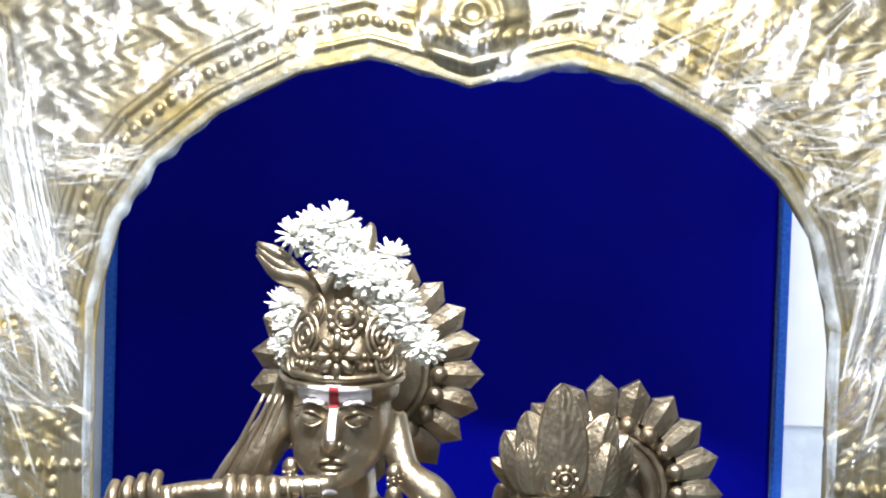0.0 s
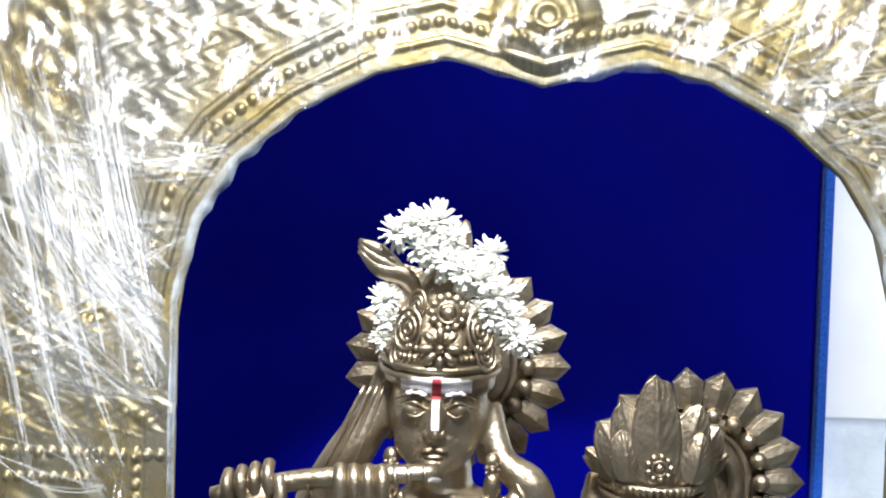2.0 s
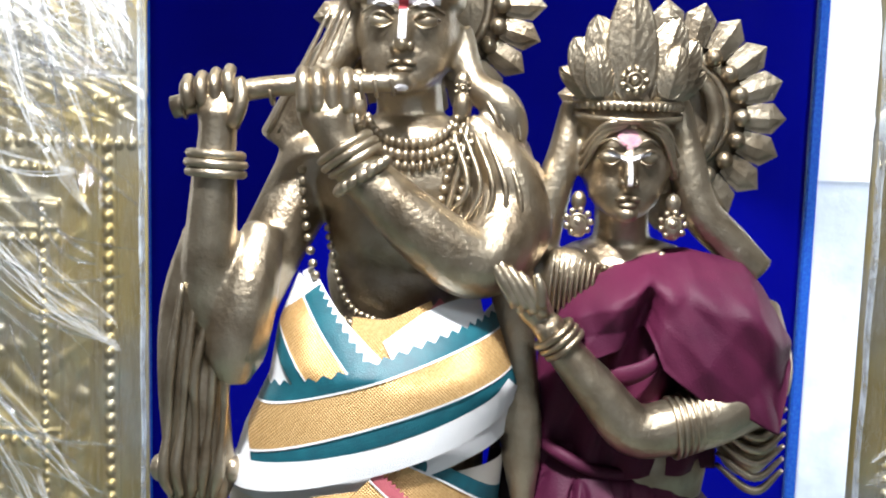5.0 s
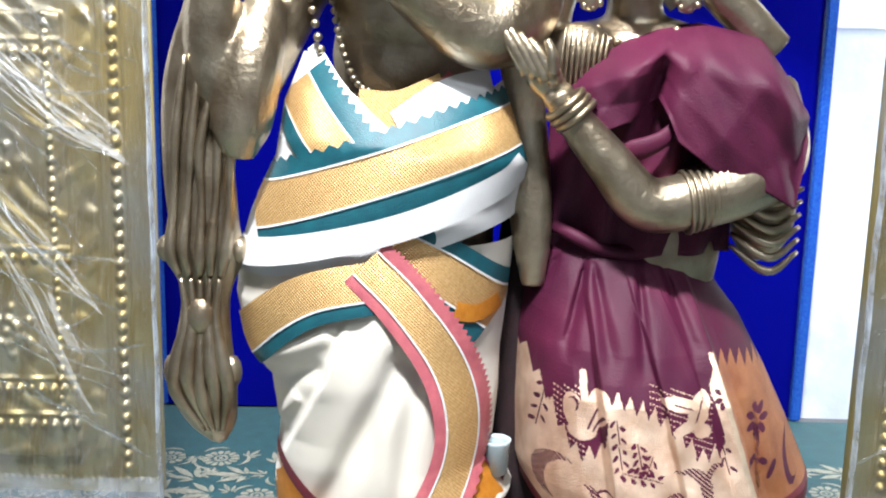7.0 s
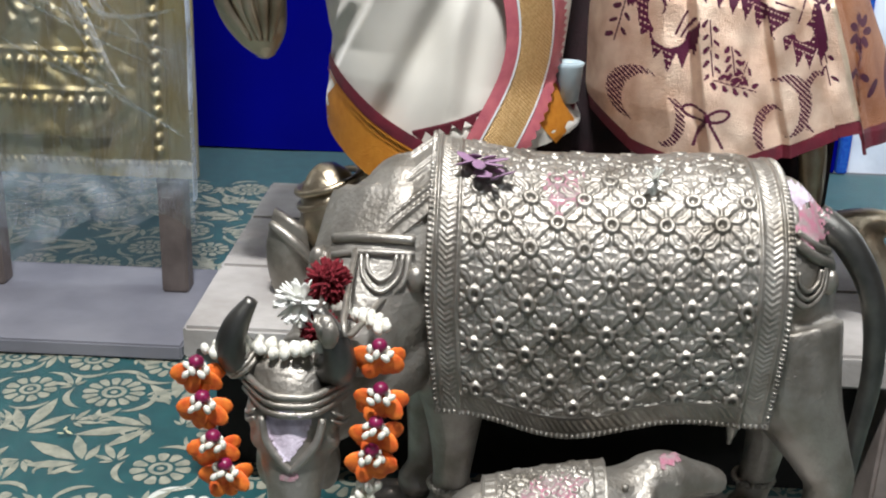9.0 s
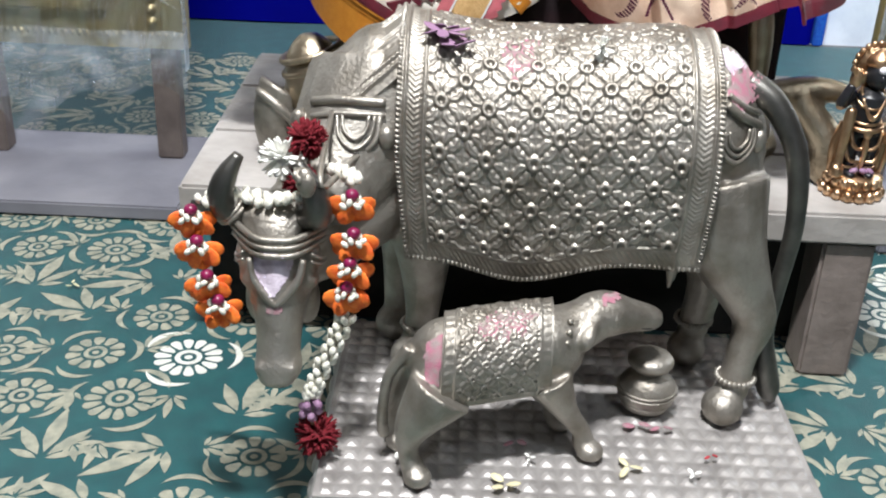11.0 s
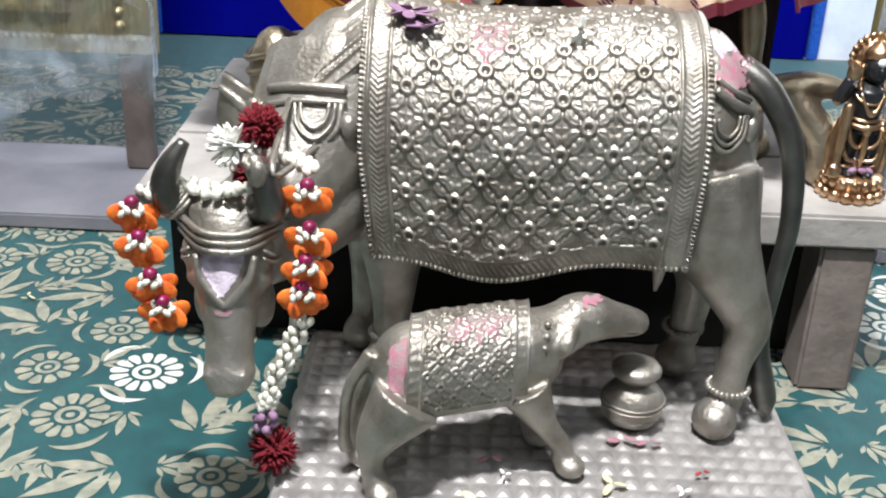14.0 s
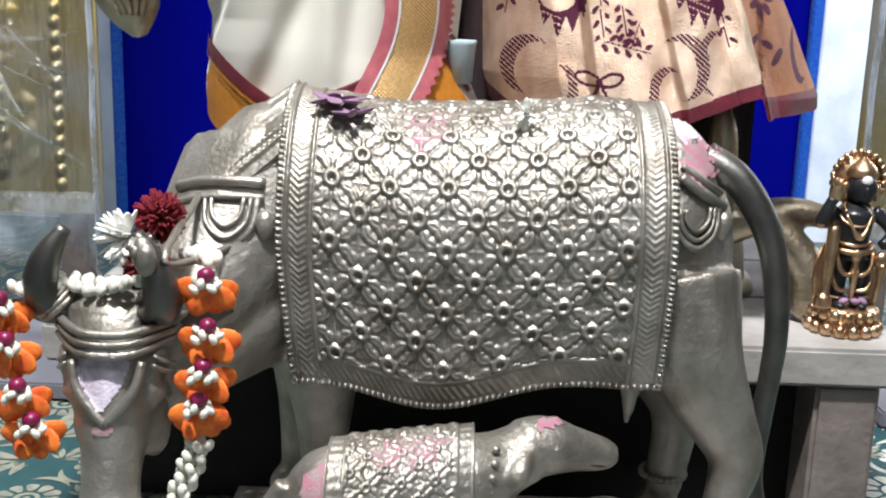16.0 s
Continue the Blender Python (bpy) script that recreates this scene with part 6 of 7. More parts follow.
# bird and butterfly woven into the plum ground
bird = oval(mx, mz, 0.090, 0.580, 0.011, 0.021, 12) | oval(mx, mz, 0.113, 0.584, 0.012, 0.026, -14) | stroke(mx, mz, (0.101, 0.590), (0.099, 0.622), 0.004) | oval(mx, mz, 0.100, 0.560, 0.016, 0.012)
bird &= ~crescent(mx, mz, 0.089, 0.588, 0.006, 0.009, -0.002, -0.002) & ~stroke(mx, mz, (0.106, 0.562), (0.115, 0.585), 0.0012) & ~stroke(mx, mz, (0.112, 0.560), (0.121, 0.580), 0.0012)
fly = oval(mx, mz, 0.203, 0.599, 0.022, 0.0075, -12) | oval(mx, mz, 0.224, 0.592, 0.012, 0.020, -20) | oval(mx, mz, 0.212, 0.576, 0.019, 0.0065, 24) | oval(mx, mz, 0.228, 0.570, 0.010, 0.008)
fly &= ~stroke(mx, mz, (0.196, 0.599), (0.216, 0.594), 0.0010) & ~stroke(mx, mz, (0.221, 0.580), (0.228, 0.604), 0.0010)
dots = ((mz + 0.35 * mx) / 0.0062 % 1 < 0.24) & (mx / 0.0036 % 1 < 0.55) & (((mx > 0.068) & (mx < 0.105)) | ((mx > 0.17) & (mx < 0.24))) & (mz < 0.622 - 0.2 * np.abs(mx - 0.16))
gold |= bird | fly | (dots & ~on_side)
dark = crescent(mx, mz, 0.074, 0.496, 0.025, 0.029, 0.010, -0.005) | crescent(mx, mz, 0.106, 0.472, 0.017, 0.026, -0.007, 0.002) | crescent(mx, mz, 0.217, 0.500, 0.026, 0.031, -0.009, -0.005) | crescent(mx, mz, 0.203, 0.476, 0.016, 0.024, 0.007, -0.003) | crescent(mx, mz, 0.246, 0.505, 0.016, 0.030, 0.005, -0.002)
dark &= ((0.8 * mx + mz) / 0.0046) % 1 < 0.66
for bx, turn in ((0.151, 18), (0.130, -16)):
    dark |= oval(mx, mz, bx, 0.486, 0.0125, 0.0070, turn) & ~oval(mx, mz, bx, 0.486, 0.0090, 0.0040, turn)
dark |= stroke(mx, mz, (0.140, 0.483), (0.158, 0.455), 0.0015) | stroke(mx, mz, (0.140, 0.483), (0.133, 0.452), 0.0015) | oval(mx, mz, 0.140, 0.484, 0.0032, 0.0032)
rg = random.Random(9)
for (ax, az), (bx, bz), n in (((0.134, 0.580), (0.142, 0.522), 9), ((0.142, 0.522), (0.186, 0.512), 8), ((0.158, 0.555), (0.164, 0.520), 8), ((0.060, 0.600), (0.052, 0.545), 7), ((0.175, 0.540), (0.168, 0.516), 5), ((0.250, 0.560), (0.262, 0.520), 4)):
    dark |= stroke(mx, mz, (ax, az), (bx, bz), 0.0006)
    for k in range(n):
        t = (k + 0.5) / n
        side = 0.0052 if k % 2 else -0.0052
        a = math.degrees(math.atan2(bz - az, bx - ax))
        cx, cz = ax + (bx - ax) * t - side * math.sin(radians(a)), az + (bz - az) * t + side * math.cos(radians(a))
        dark |= oval(mx, mz, cx, cz, rg.uniform(0.0036, 0.0052), rg.uniform(0.0016, 0.0026), a + (40 if k % 2 else -40))
for k in range(7):
    a = 2 * math.pi * k / 7
    dark |= oval(mx, mz, 0.302 + 0.010 * math.cos(a), 0.566 + 0.013 * math.sin(a), 0.0068, 0.0040, math.degrees(a))
    dark |= oval(mx, mz, 0.252 + 0.006 * math.cos(a), 0.605 + 0.010 * math.sin(a), 0.0045, 0.0028, math.degrees(a)) & ~on_side
dark |= stroke(mx, mz, (0.303, 0.552), (0.298, 0.512), 0.0011) | oval(mx, mz, 0.292, 0.527, 0.007, 0.0034, 40) | oval(mx, mz, 0.308, 0.522, 0.007, 0.0034, -30) | oval(mx, mz, 0.320, 0.510, 0.011, 0.0042, 50) | crescent(mx, mz, 0.352, 0.512, 0.013, 0.028, 0.005, 0.004)
hem_band = mz < ml + np.where(on_side & (mx > 0.297), 0.021, 0.014)
gold &= ~dark & ~hem_band
ridge_line = (np.abs(mx - edge_x + 0.0025) < 0.0032) & (mz < 0.648) & ~hem_band


def masked_part(name, keep, lift, mat, parent, label):
    """The faces of the skirt's skin for which keep holds, as a part of their own."""
    nu, nv = X.shape
    n = np.arange(nu * nv).reshape(nu, nv)
    faces = np.stack([n[:-1, :-1], n[1:, :-1], n[1:, 1:], n[:-1, 1:]], -1)[keep]
    used, back = np.unique(faces, return_inverse=True)
    co = np.stack([X, Y - lift, Z], -1).reshape(-1, 3)[used]
    me = bpy.data.meshes.new(name)
    me.from_pydata(co.tolist(), [], back.reshape(-1, 4).tolist())
    me.materials.append(mat)
    me.shade_smooth()
    ob = new(name, me)
    ob.parent = parent
    ob["label"] = label
    return ob


masked_part("plum_top", ~gold & ~hem_band & ~ridge_line, 0.0, PURPLE, skirt, "pleated plum silk with woven plum motifs")
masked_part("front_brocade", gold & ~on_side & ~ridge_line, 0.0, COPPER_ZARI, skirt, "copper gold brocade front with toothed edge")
masked_part("side_brocade", gold & on_side & ~ridge_line, 0.0, COPPER_SHADED, skirt, "orange copper brocade side, coloured darker as shaded")
masked_part("hem", hem_band, 0.0, MAROON, skirt, "maroon hem")
masked_part("edge_trim", ridge_line, 0.0, PALE_ZARI, skirt, "pale glittering edge trim")
# added near-black sheet, painted shade between and below the garments
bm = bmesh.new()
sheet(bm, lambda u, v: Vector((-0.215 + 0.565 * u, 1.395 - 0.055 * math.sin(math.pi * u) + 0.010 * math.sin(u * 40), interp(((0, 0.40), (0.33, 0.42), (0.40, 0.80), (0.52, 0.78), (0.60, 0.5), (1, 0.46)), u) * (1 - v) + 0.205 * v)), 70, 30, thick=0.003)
part("shade_sheet", bm, GAP_SHADE, skirt, "near-black maroon sheet standing for shade between the garments")
bm = bmesh.new()
tube(bm, [(0.052, 1.35, 0.772, 0.006), (0.080, 1.288, 0.768, 0.008), (0.125, 1.276, 0.750, 0.008), (0.175, 1.282, 0.748, 0.007), (0.21, 1.34, 0.76, 0.005)], 10, 24)
part("waist_tie", bm, PURPLE, skirt, "twisted plum waist tie")

shawl = thing("plum_shawl", "plum silk shawl folded over the consort's arm and chest", "clothing")
SH_TOP = ((0.070, 0.930), (0.10, 0.965), (0.133, 0.987), (0.18, 1.000), (0.224, 1.006), (0.293, 0.992), (0.329, 0.956), (0.342, 0.925))
SH_LOW = ((0.070, 0.905), (0.10, 0.885), (0.14, 0.900), (0.172, 0.925), (0.190, 0.880), (0.235, 0.846), (0.28, 0.832), (0.326, 0.806), (0.342, 0.880))


def shawl_at(u, v):
    x = 0.070 + 0.272 * u
    t, l = interp(SH_TOP, x), interp(SH_LOW, x)
    z = t + (l - t) * v
    over = 1 - max(0, 1 - v * 2.6) ** 2
    y = 1.330 - 0.098 * over * (0.78 + 0.22 * min(1, u * 4)) + 0.030 * max(0, 1 - u / 0.12) ** 2 + 0.045 * max(0, (u - 0.82) / 0.18) ** 2
    flat = abs((u * 2.1 + v * 0.75 + 0.15) % 1 - 0.5) + 0.6 * abs((u * 1.3 - v * 1.6 + 0.4) % 1 - 0.5)
    y -= 0.020 * (flat - 0.4) * min(1, v * 3)
    y += 0.034 * math.exp(-((x - 0.168 - 0.25 * (z - 0.93)) / 0.013) ** 2) * min(1, max(0, v * 2.2 - 0.35))
    y += 0.0015 * math.sin(x * 160 + z * 90)
    return Vector((x, y, z))


bm = bmesh.new()
sheet(bm, shawl_at, 70, 50, thick=0.0015)
part("outer_fold", bm, PURPLE, shawl)
bm = bmesh.new()
sheet(bm, lambda u, v: Vector((0.058 + 0.215 * u, 1.315 - 0.045 * math.sin(math.pi * u) + 0.007 * math.sin(u * 24 + v * 5), 0.950 - 0.205 * v)), 50, 30, thick=0.0015)
part("bodice_fold", bm, PURPLE, shawl, "plum silk bodice in the shade of the shawl")
bm = bmesh.new()
tube(bm, [(0.120, 1.262, 0.872, 0.004), (0.145, 1.250, 0.868, 0.012), (0.175, 1.248, 0.880, 0.010), (0.192, 1.255, 0.900, 0.004)], 10, 20, flat=0.5)
part("rolled_edge", bm, PURPLE, shawl)


# ---- flowers on the crown ----
def blossom(bm, c, r, rg, count=11, mi=0):
    for k in range(count):
        a, e = rg.uniform(0, 6.28), rg.uniform(-0.3, 1.3)
        d = Vector((math.cos(a) * math.cos(e), -abs(math.sin(e)) * 0.8 - 0.1, math.sin(a) * math.cos(e)))
        d.normalize()
        p = Vector(c) + d * r * 0.55
        q = d.to_track_quat("Z", "Y").to_euler()
        ell(bm, p, (r * 0.19, r * 0.07, r * 0.55), [math.degrees(v) for v in q], mi, 8)


rg = random.Random(5)
crown_flowers = thing("crown_flowers", "fresh white blossoms tucked round the flute player's crown", "flowers")
for x, z, r in ((-0.160, 1.466, 0.018), (-0.138, 1.478, 0.020), (-0.112, 1.482, 0.020), (-0.100, 1.462, 0.020), (-0.128, 1.452, 0.020), (-0.105, 1.436, 0.022), (-0.080, 1.425, 0.023), (-0.052, 1.446, 0.017), (-0.060, 1.415, 0.023), (-0.044, 1.395, 0.022), (-0.050, 1.376, 0.020), (-0.028, 1.372, 0.019), (-0.016, 1.350, 0.018), (-0.006, 1.342, 0.016), (-0.175, 1.385, 0.018), (-0.168, 1.362, 0.017), (-0.174, 1.338, 0.014), (-0.165, 1.318, 0.011)):
    bm = bmesh.new()
    blossom(bm, (x, 1.322 + (0.02 if x < -0.15 and z < 1.40 else 0), z - 0.010), r * 1.28, rg, 52)
    part("blossom", bm, PETAL_WHITE, crown_flowers)

# ---- garland on the cow ----
garland = thing("garland", "garland of orange petals, white buds and red tassels on the cow", "garland")
GY = 0.850


def orange_cluster(c, r, rg):
    bm = bmesh.new()
    for k in range(6):
        a = (-95 + 38 * k) + rg.uniform(-10, 10)
        d = Vector((math.sin(radians(a)), -0.25 + 0.3 * (k % 2), -0.75 * math.cos(radians(a))))
        ell(bm, Vector(c) + d * r * 0.55 + Vector((0, 0, r * 0.25)), (r * 0.44, r * 0.10, r * 0.60), (rg.uniform(-25, 25), -a, rg.uniform(-30, 30)), seg=12)
    part("orange_petals", bm, PETAL_ORANGE, garland)
    bm = bmesh.new()
    for k in range(7):
        a = 6.28 * k / 7
        ell(bm, (c[0] + r * 0.42 * math.cos(a), c[1] - 0.008 + 0.006 * math.sin(a), c[2] + r * (0.55 + 0.14 * math.sin(3 * a))), (0.0028, 0.0028, 0.0042), (0, rg.uniform(-60, 60), 0), seg=8)
    tagged(part("white_bud_ring", bm, BEAD_WHITE, garland), kind="stuff")
    bm = bmesh.new()
    ell(bm, (c[0], c[1] - 0.006, c[2] + r * 0.88), (0.0062, 0.0062, 0.0056), seg=14)
    part("magenta_bead", bm, BEAD_MAROON, garland)


rg = random.Random(7)
for c in ((-0.302, GY + 0.006, 0.331), (-0.297, GY, 0.304), (-0.289, GY - 0.004, 0.272), (-0.280, GY - 0.006, 0.248)):
    orange_cluster(c, 0.0195, rg)
for c in ((-0.160, GY + 0.006, 0.352), (-0.158, GY, 0.318), (-0.161, GY - 0.003, 0.290), (-0.164, GY - 0.004, 0.266)):
    orange_cluster(c, 0.0195, rg)


def bud_rope(path, thick, count, name):
    bm = bmesh.new()
    for i, q in enumerate(spline(path, count)):
        for k in range(4):
            a = 1.57 * k + i * 0.8
            ell(bm, (q[0] + thick * math.cos(a), q[1] + thick * 0.7 * math.sin(a), q[2] + 0.002 * math.sin(k + i)), (0.0036, 0.0034, 0.0050), (0, 30 * math.cos(i + k), 0), seg=8)
    part(name, bm, BEAD_WHITE, garland, "plaited white bud rope")


bud_rope([(-0.166, GY - 0.004, 0.247), (-0.178, GY - 0.008, 0.216), (-0.192, GY - 0.010, 0.182), (-0.197, GY - 0.010, 0.165)], 0.0068, 13, "bud_rope")
bud_rope([(-0.290, GY + 0.012, 0.352), (-0.262, GY + 0.02, 0.356), (-0.235, GY + 0.012, 0.355), (-0.214, GY + 0.010, 0.360)], 0.0078, 15, "bud_rope")
bud_rope([(-0.184, GY + 0.055, 0.368), (-0.172, GY + 0.042, 0.374), (-0.160, GY + 0.022, 0.374)], 0.0050, 7, "bud_rope")


def pompom(c, r, rg, n=240):
    bm = bmesh.new()
    for k in range(n):
        d = Vector((rg.gauss(0, 1), rg.gauss(0, 1), rg.gauss(0, 1)))
        d.normalize()
        p = Vector(c) + d * r * 0.25
        e = Vector(c) + d * r * rg.uniform(0.8, 1.08)
        tube(bm, [(*p, 0.0022), (*(p.lerp(e, 0.6) + Vector((rg.uniform(-1, 1), rg.uniform(-1, 1), rg.uniform(-1, 1))) * 0.0015), 0.0019), (*e, 0.0009)], 4, 3)
    part("yarn_tassel", bm, YARN_RED, garland, "maroon yarn tassel")


pompom((-0.192, GY - 0.012, 0.122), 0.0225, rg)
pompom((-0.207, GY + 0.060, 0.396), 0.0195, rg)
pompom((-0.209, GY + 0.036, 0.362), 0.0175, rg)
bm = bmesh.new()
blossom(bm, (-0.227, GY + 0.044, 0.384), 0.021, rg, 44)
part("white_blossom", bm, PETAL_WHITE, garland)
bm = bmesh.new()
for k in range(14):
    ell(bm, (-0.197 + rg.uniform(-0.009, 0.009), GY - 0.012 + rg.uniform(-0.008, 0.004), 0.152 + rg.uniform(-0.009, 0.009)), 0.0042, seg=8)
tagged(part("bud_knot", bm, PETAL_PURPLE, garland, "faded purple bud knot"), kind="stuff")
bm = bmesh.new()
for z in (0.142, 0.137):
    ell(bm, (-0.195, GY - 0.013, z), 0.0034, seg=10)
part("gold_bead", bm, GOLD, garland)


# ---- small things ----
def lathe(bm, c, profile, seg=32, mi=0):
    rows = [[bm.verts.new((c[0] + r * math.cos(2 * math.pi * k / seg), c[1] + r * math.sin(2 * math.pi * k / seg), c[2] + z)) for k in range(seg)] for r, z in profile]
    for a, b in zip(rows, rows[1:]):
        for k in range(seg):
            bm.faces.new((a[k], a[(k + 1) % seg], b[(k + 1) % seg], b[k])).material_index = mi
    bm.faces.new(rows[0][::-1]).material_index = mi
    bm.faces.new(rows[-1]).material_index = mi


pot = thing("water_pot", "small dull silver water pot with a rounded lid", "pot")
bm = bmesh.new()
lathe(bm, (0.139, 0.945, 0.098), ((0.016, 0), (0.024, 0.005), (0.0295, 0.016), (0.0305, 0.024), (0.0285, 0.033), (0.022, 0.041), (0.016, 0.045), (0.0150, 0.049)))
for z, r in ((0.1215, 0.0305), (0.126, 0.0300), (0.113, 0.0285)):
    ring(bm, (0.139, 0.945, z), r, 0.0013, (0, 0, 1), 36)
part("body", bm, SILVER, pot)
bm = bmesh.new()
lathe(bm, (0.139, 0.945, 0.146), ((0.016, 0), (0.0235, 0.008), (0.0240, 0.012), (0.021, 0.016), (0.015, 0.0190), (0.004, 0.0200)))
part("lid", bm, SILVER, pot)


def figurine():
    bm = bmesh.new()
    cx, cy, z0 = 0.418, 1.240, 0.230

    def at(x, y, z):
        return (cx + x, cy + y, z0 + z)

    # two rows of lotus petals
    lathe(bm, (cx, cy, z0), ((0.034, 0), (0.035, 0.004), (0.029, 0.012), (0.028, 0.016), (0.033, 0.024), (0.031, 0.028)), 28)
    for k in range(16):
        a = 2 * math.pi * k / 16
        ell(bm, at(0.034 * math.cos(a), 0.034 * math.sin(a), 0.007), (0.0068, 0.0068, 0.0075), seg=10)
        a += math.pi / 16
        ell(bm, at(0.031 * math.cos(a), 0.031 * math.sin(a), 0.021), (0.0055, 0.0055, 0.0068), seg=8)
    # legs, hips and trunk
    for s in (-1, 1):
        tube(bm, [(*at(s * 0.011, -0.004, 0.028), 0.0075), (*at(s * 0.012, -0.002, 0.048), 0.0095), (*at(s * 0.011, 0, 0.072), 0.0125), (*at(s * 0.009, 0, 0.090), 0.0135)], 12, mi=1)
        ell(bm, at(s * 0.011, -0.014, 0.031), (0.0065, 0.011, 0.0045), mi=1, seg=10)
        ring(bm, at(s * 0.0115, -0.003, 0.038), 0.0088, 0.0020, (0, 0, 1), 16)
    tube(bm, [(*at(0, 0, 0.080), 0.0195), (*at(0, -0.001, 0.096), 0.0165), (*at(0, -0.001, 0.112), 0.0185), (*at(0, 0, 0.126), 0.0195), (*at(0, 0, 0.136), 0.009)], 14, mi=1)
    # gilt skirt panels at the back and sides
    for s in (-1, 1):
        tube(bm, [(*at(s * 0.021, 0.006, 0.090), 0.006), (*at(s * 0.026, 0.006, 0.060), 0.008), (*at(s * 0.027, 0.004, 0.028), 0.006)], 8, flat=0.6)
        # hanging loops over the thighs
        tube(bm, [(*at(s * 0.019, -0.012, 0.088), 0.0022), (*at(s * 0.015, -0.0185, 0.070), 0.0026), (*at(s * 0.004, -0.017, 0.064), 0.0022), (*at(0, -0.015, 0.084), 0.002)], 8, 14)
        tube(bm, [(*at(s * 0.022, -0.008, 0.070), 0.0022), (*at(s * 0.016, -0.016, 0.050), 0.0026), (*at(s * 0.003, -0.014, 0.046), 0.0022)], 8, 12)
    ring(bm, at(0, 0, 0.090), 0.0195, 0.0034, (0, -0.15, 1), 26)
    ring(bm, at(0, 0, 0.097), 0.0175, 0.0020, (0, -0.15, 1), 26)
    ell(bm, at(0, -0.019, 0.084), (0.0055, 0.004, 0.0075), seg=10)
    tube(bm, [(*at(0, -0.018, 0.080), 0.003), (*at(0, -0.019, 0.060), 0.0035), (*at(0, -0.015, 0.038), 0.0022)], 8, 10)
    # arms: one raised with a gilt lotus, one on the hip
    tube(bm, [(*at(-0.019, 0, 0.128), 0.0075), (*at(-0.034, -0.006, 0.116), 0.0072), (*at(-0.034, -0.012, 0.126), 0.0064), (*at(-0.028, -0.014, 0.142), 0.0055)], 10, 16, 1)
    ell(bm, at(-0.025, -0.014, 0.150), (0.0085, 0.006, 0.0135), (0, 12, 0), seg=12)
    for k in range(4):
        ell(bm, at(-0.031 + 0.004 * k, -0.017, 0.160 - 0.002 * k), (0.0024, 0.003, 0.0065), (0, -14 + 9 * k, 0), seg=8)
    tube(bm, [(*at(0.019, 0, 0.128), 0.0078), (*at(0.035, -0.004, 0.114), 0.0074), (*at(0.037, -0.008, 0.104), 0.0064), (*at(0.026, -0.014, 0.094), 0.0056)], 10, 16, 1)
    ell(bm, at(0.0395, -0.008, 0.108), (0.0075, 0.006, 0.0055), seg=10)
    ell(bm, at(-0.036, -0.009, 0.114), (0.0055, 0.0055, 0.0045), seg=10)
    ell(bm, at(0.027, -0.016, 0.080), (0.0085, 0.006, 0.0095), (0, 24, 0), seg=10)
    tube(bm, [(*at(0.028, -0.018, 0.076), 0.005), (*at(0.027, -0.016, 0.056), 0.0035), (*at(0.025, -0.012, 0.034), 0.003)], 8, 10)
    # club
    tube(bm, [(*at(-0.029, -0.018, 0.030), 0.0095), (*at(-0.029, -0.018, 0.040), 0.0085), (*at(-0.028, -0.018, 0.048), 0.0048), (*at(-0.026, -0.017, 0.080), 0.0062), (*at(-0.024, -0.015, 0.108), 0.0068), (*at(-0.024, -0.014, 0.114), 0.004)], 12, 24)
    # necklaces
    for r, dz, th in ((0.013, 0.0, 0.0024), (0.017, -0.006, 0.0018)):
        ring(bm, at(0, -0.006, 0.131 + dz), r, th, (0, -0.85, 1), 24)
    tube(bm, [(*at(-0.013, -0.014, 0.126), 0.0018), (*at(-0.006, -0.0205, 0.110), 0.0022), (*at(0, -0.021, 0.104), 0.004), (*at(0.006, -0.0205, 0.110), 0.0022), (*at(0.013, -0.014, 0.126), 0.0018)], 8, 18)
    # head, ears, crown and the plate behind
    ell(bm, at(0.003, -0.004, 0.152), (0.0150, 0.0150, 0.0175), mi=1, seg=18)
    ell(bm, at(0.003, -0.018, 0.150), (0.0025, 0.003, 0.005), mi=1, seg=8)
    ell(bm, at(0.003, -0.0165, 0.161), (0.0058, 0.0030, 0.0050), mi=2, seg=10)
    for s in (-1, 1):
        ell(bm, at(0.003 + s * 0.0165, -0.002, 0.148), (0.004, 0.005, 0.009), seg=8)
    lathe(bm, at(0.003, -0.001, 0.163), ((0.0150, 0), (0.0158, 0.003), (0.0135, 0.009), (0.0085, 0.015), (0.003, 0.019), (0.0006, 0.021)), 22)
    m = Matrix.LocRotScale(at(0.003, 0.012, 0.158), Euler((radians(90), 0, 0)), (0.0265, 0.0285, 0.0028))
    bmesh.ops.create_cone(bm, cap_ends=True, segments=28, radius1=1, radius2=0.96, depth=2, matrix=m)
    for k in range(17):
        a = math.pi * (-0.22 + 1.44 * k / 16)
        ell(bm, at(0.003 + 0.0262 * math.cos(a), 0.009, 0.158 + 0.0285 * math.sin(a)), (0.0038, 0.0038, 0.0042), seg=8)
    for dx in (-0.008, 0.004, 0.012):
        ell(bm, at(dx, -0.018, 0.036), (0.006, 0.004, 0.0035), (0, 30 * dx * 100, 0), mi=3, seg=8)
    bmesh.ops.recalc_face_normals(bm, faces=bm.faces)
    return tagged(finish("gilt_figurine", bm, [GOLD, BLACK, WHITE_PASTE, PETAL_PURPLE]), "small black and gilded standing figurine on a lotus base", "statue")


figurine()

cup = thing("steel_cup", "small pale steel cup tucked between the two statues", "cup")
bm = bmesh.new()
lathe(bm, (0.008, 1.285, 0.470), ((0.010, 0), (0.014, 0.003), (0.0165, 0.040), (0.018, 0.044), (0.0165, 0.045), (0.014, 0.040), (0.012, 0.007)), 28)
part("bowl", bm, STEEL, cup)

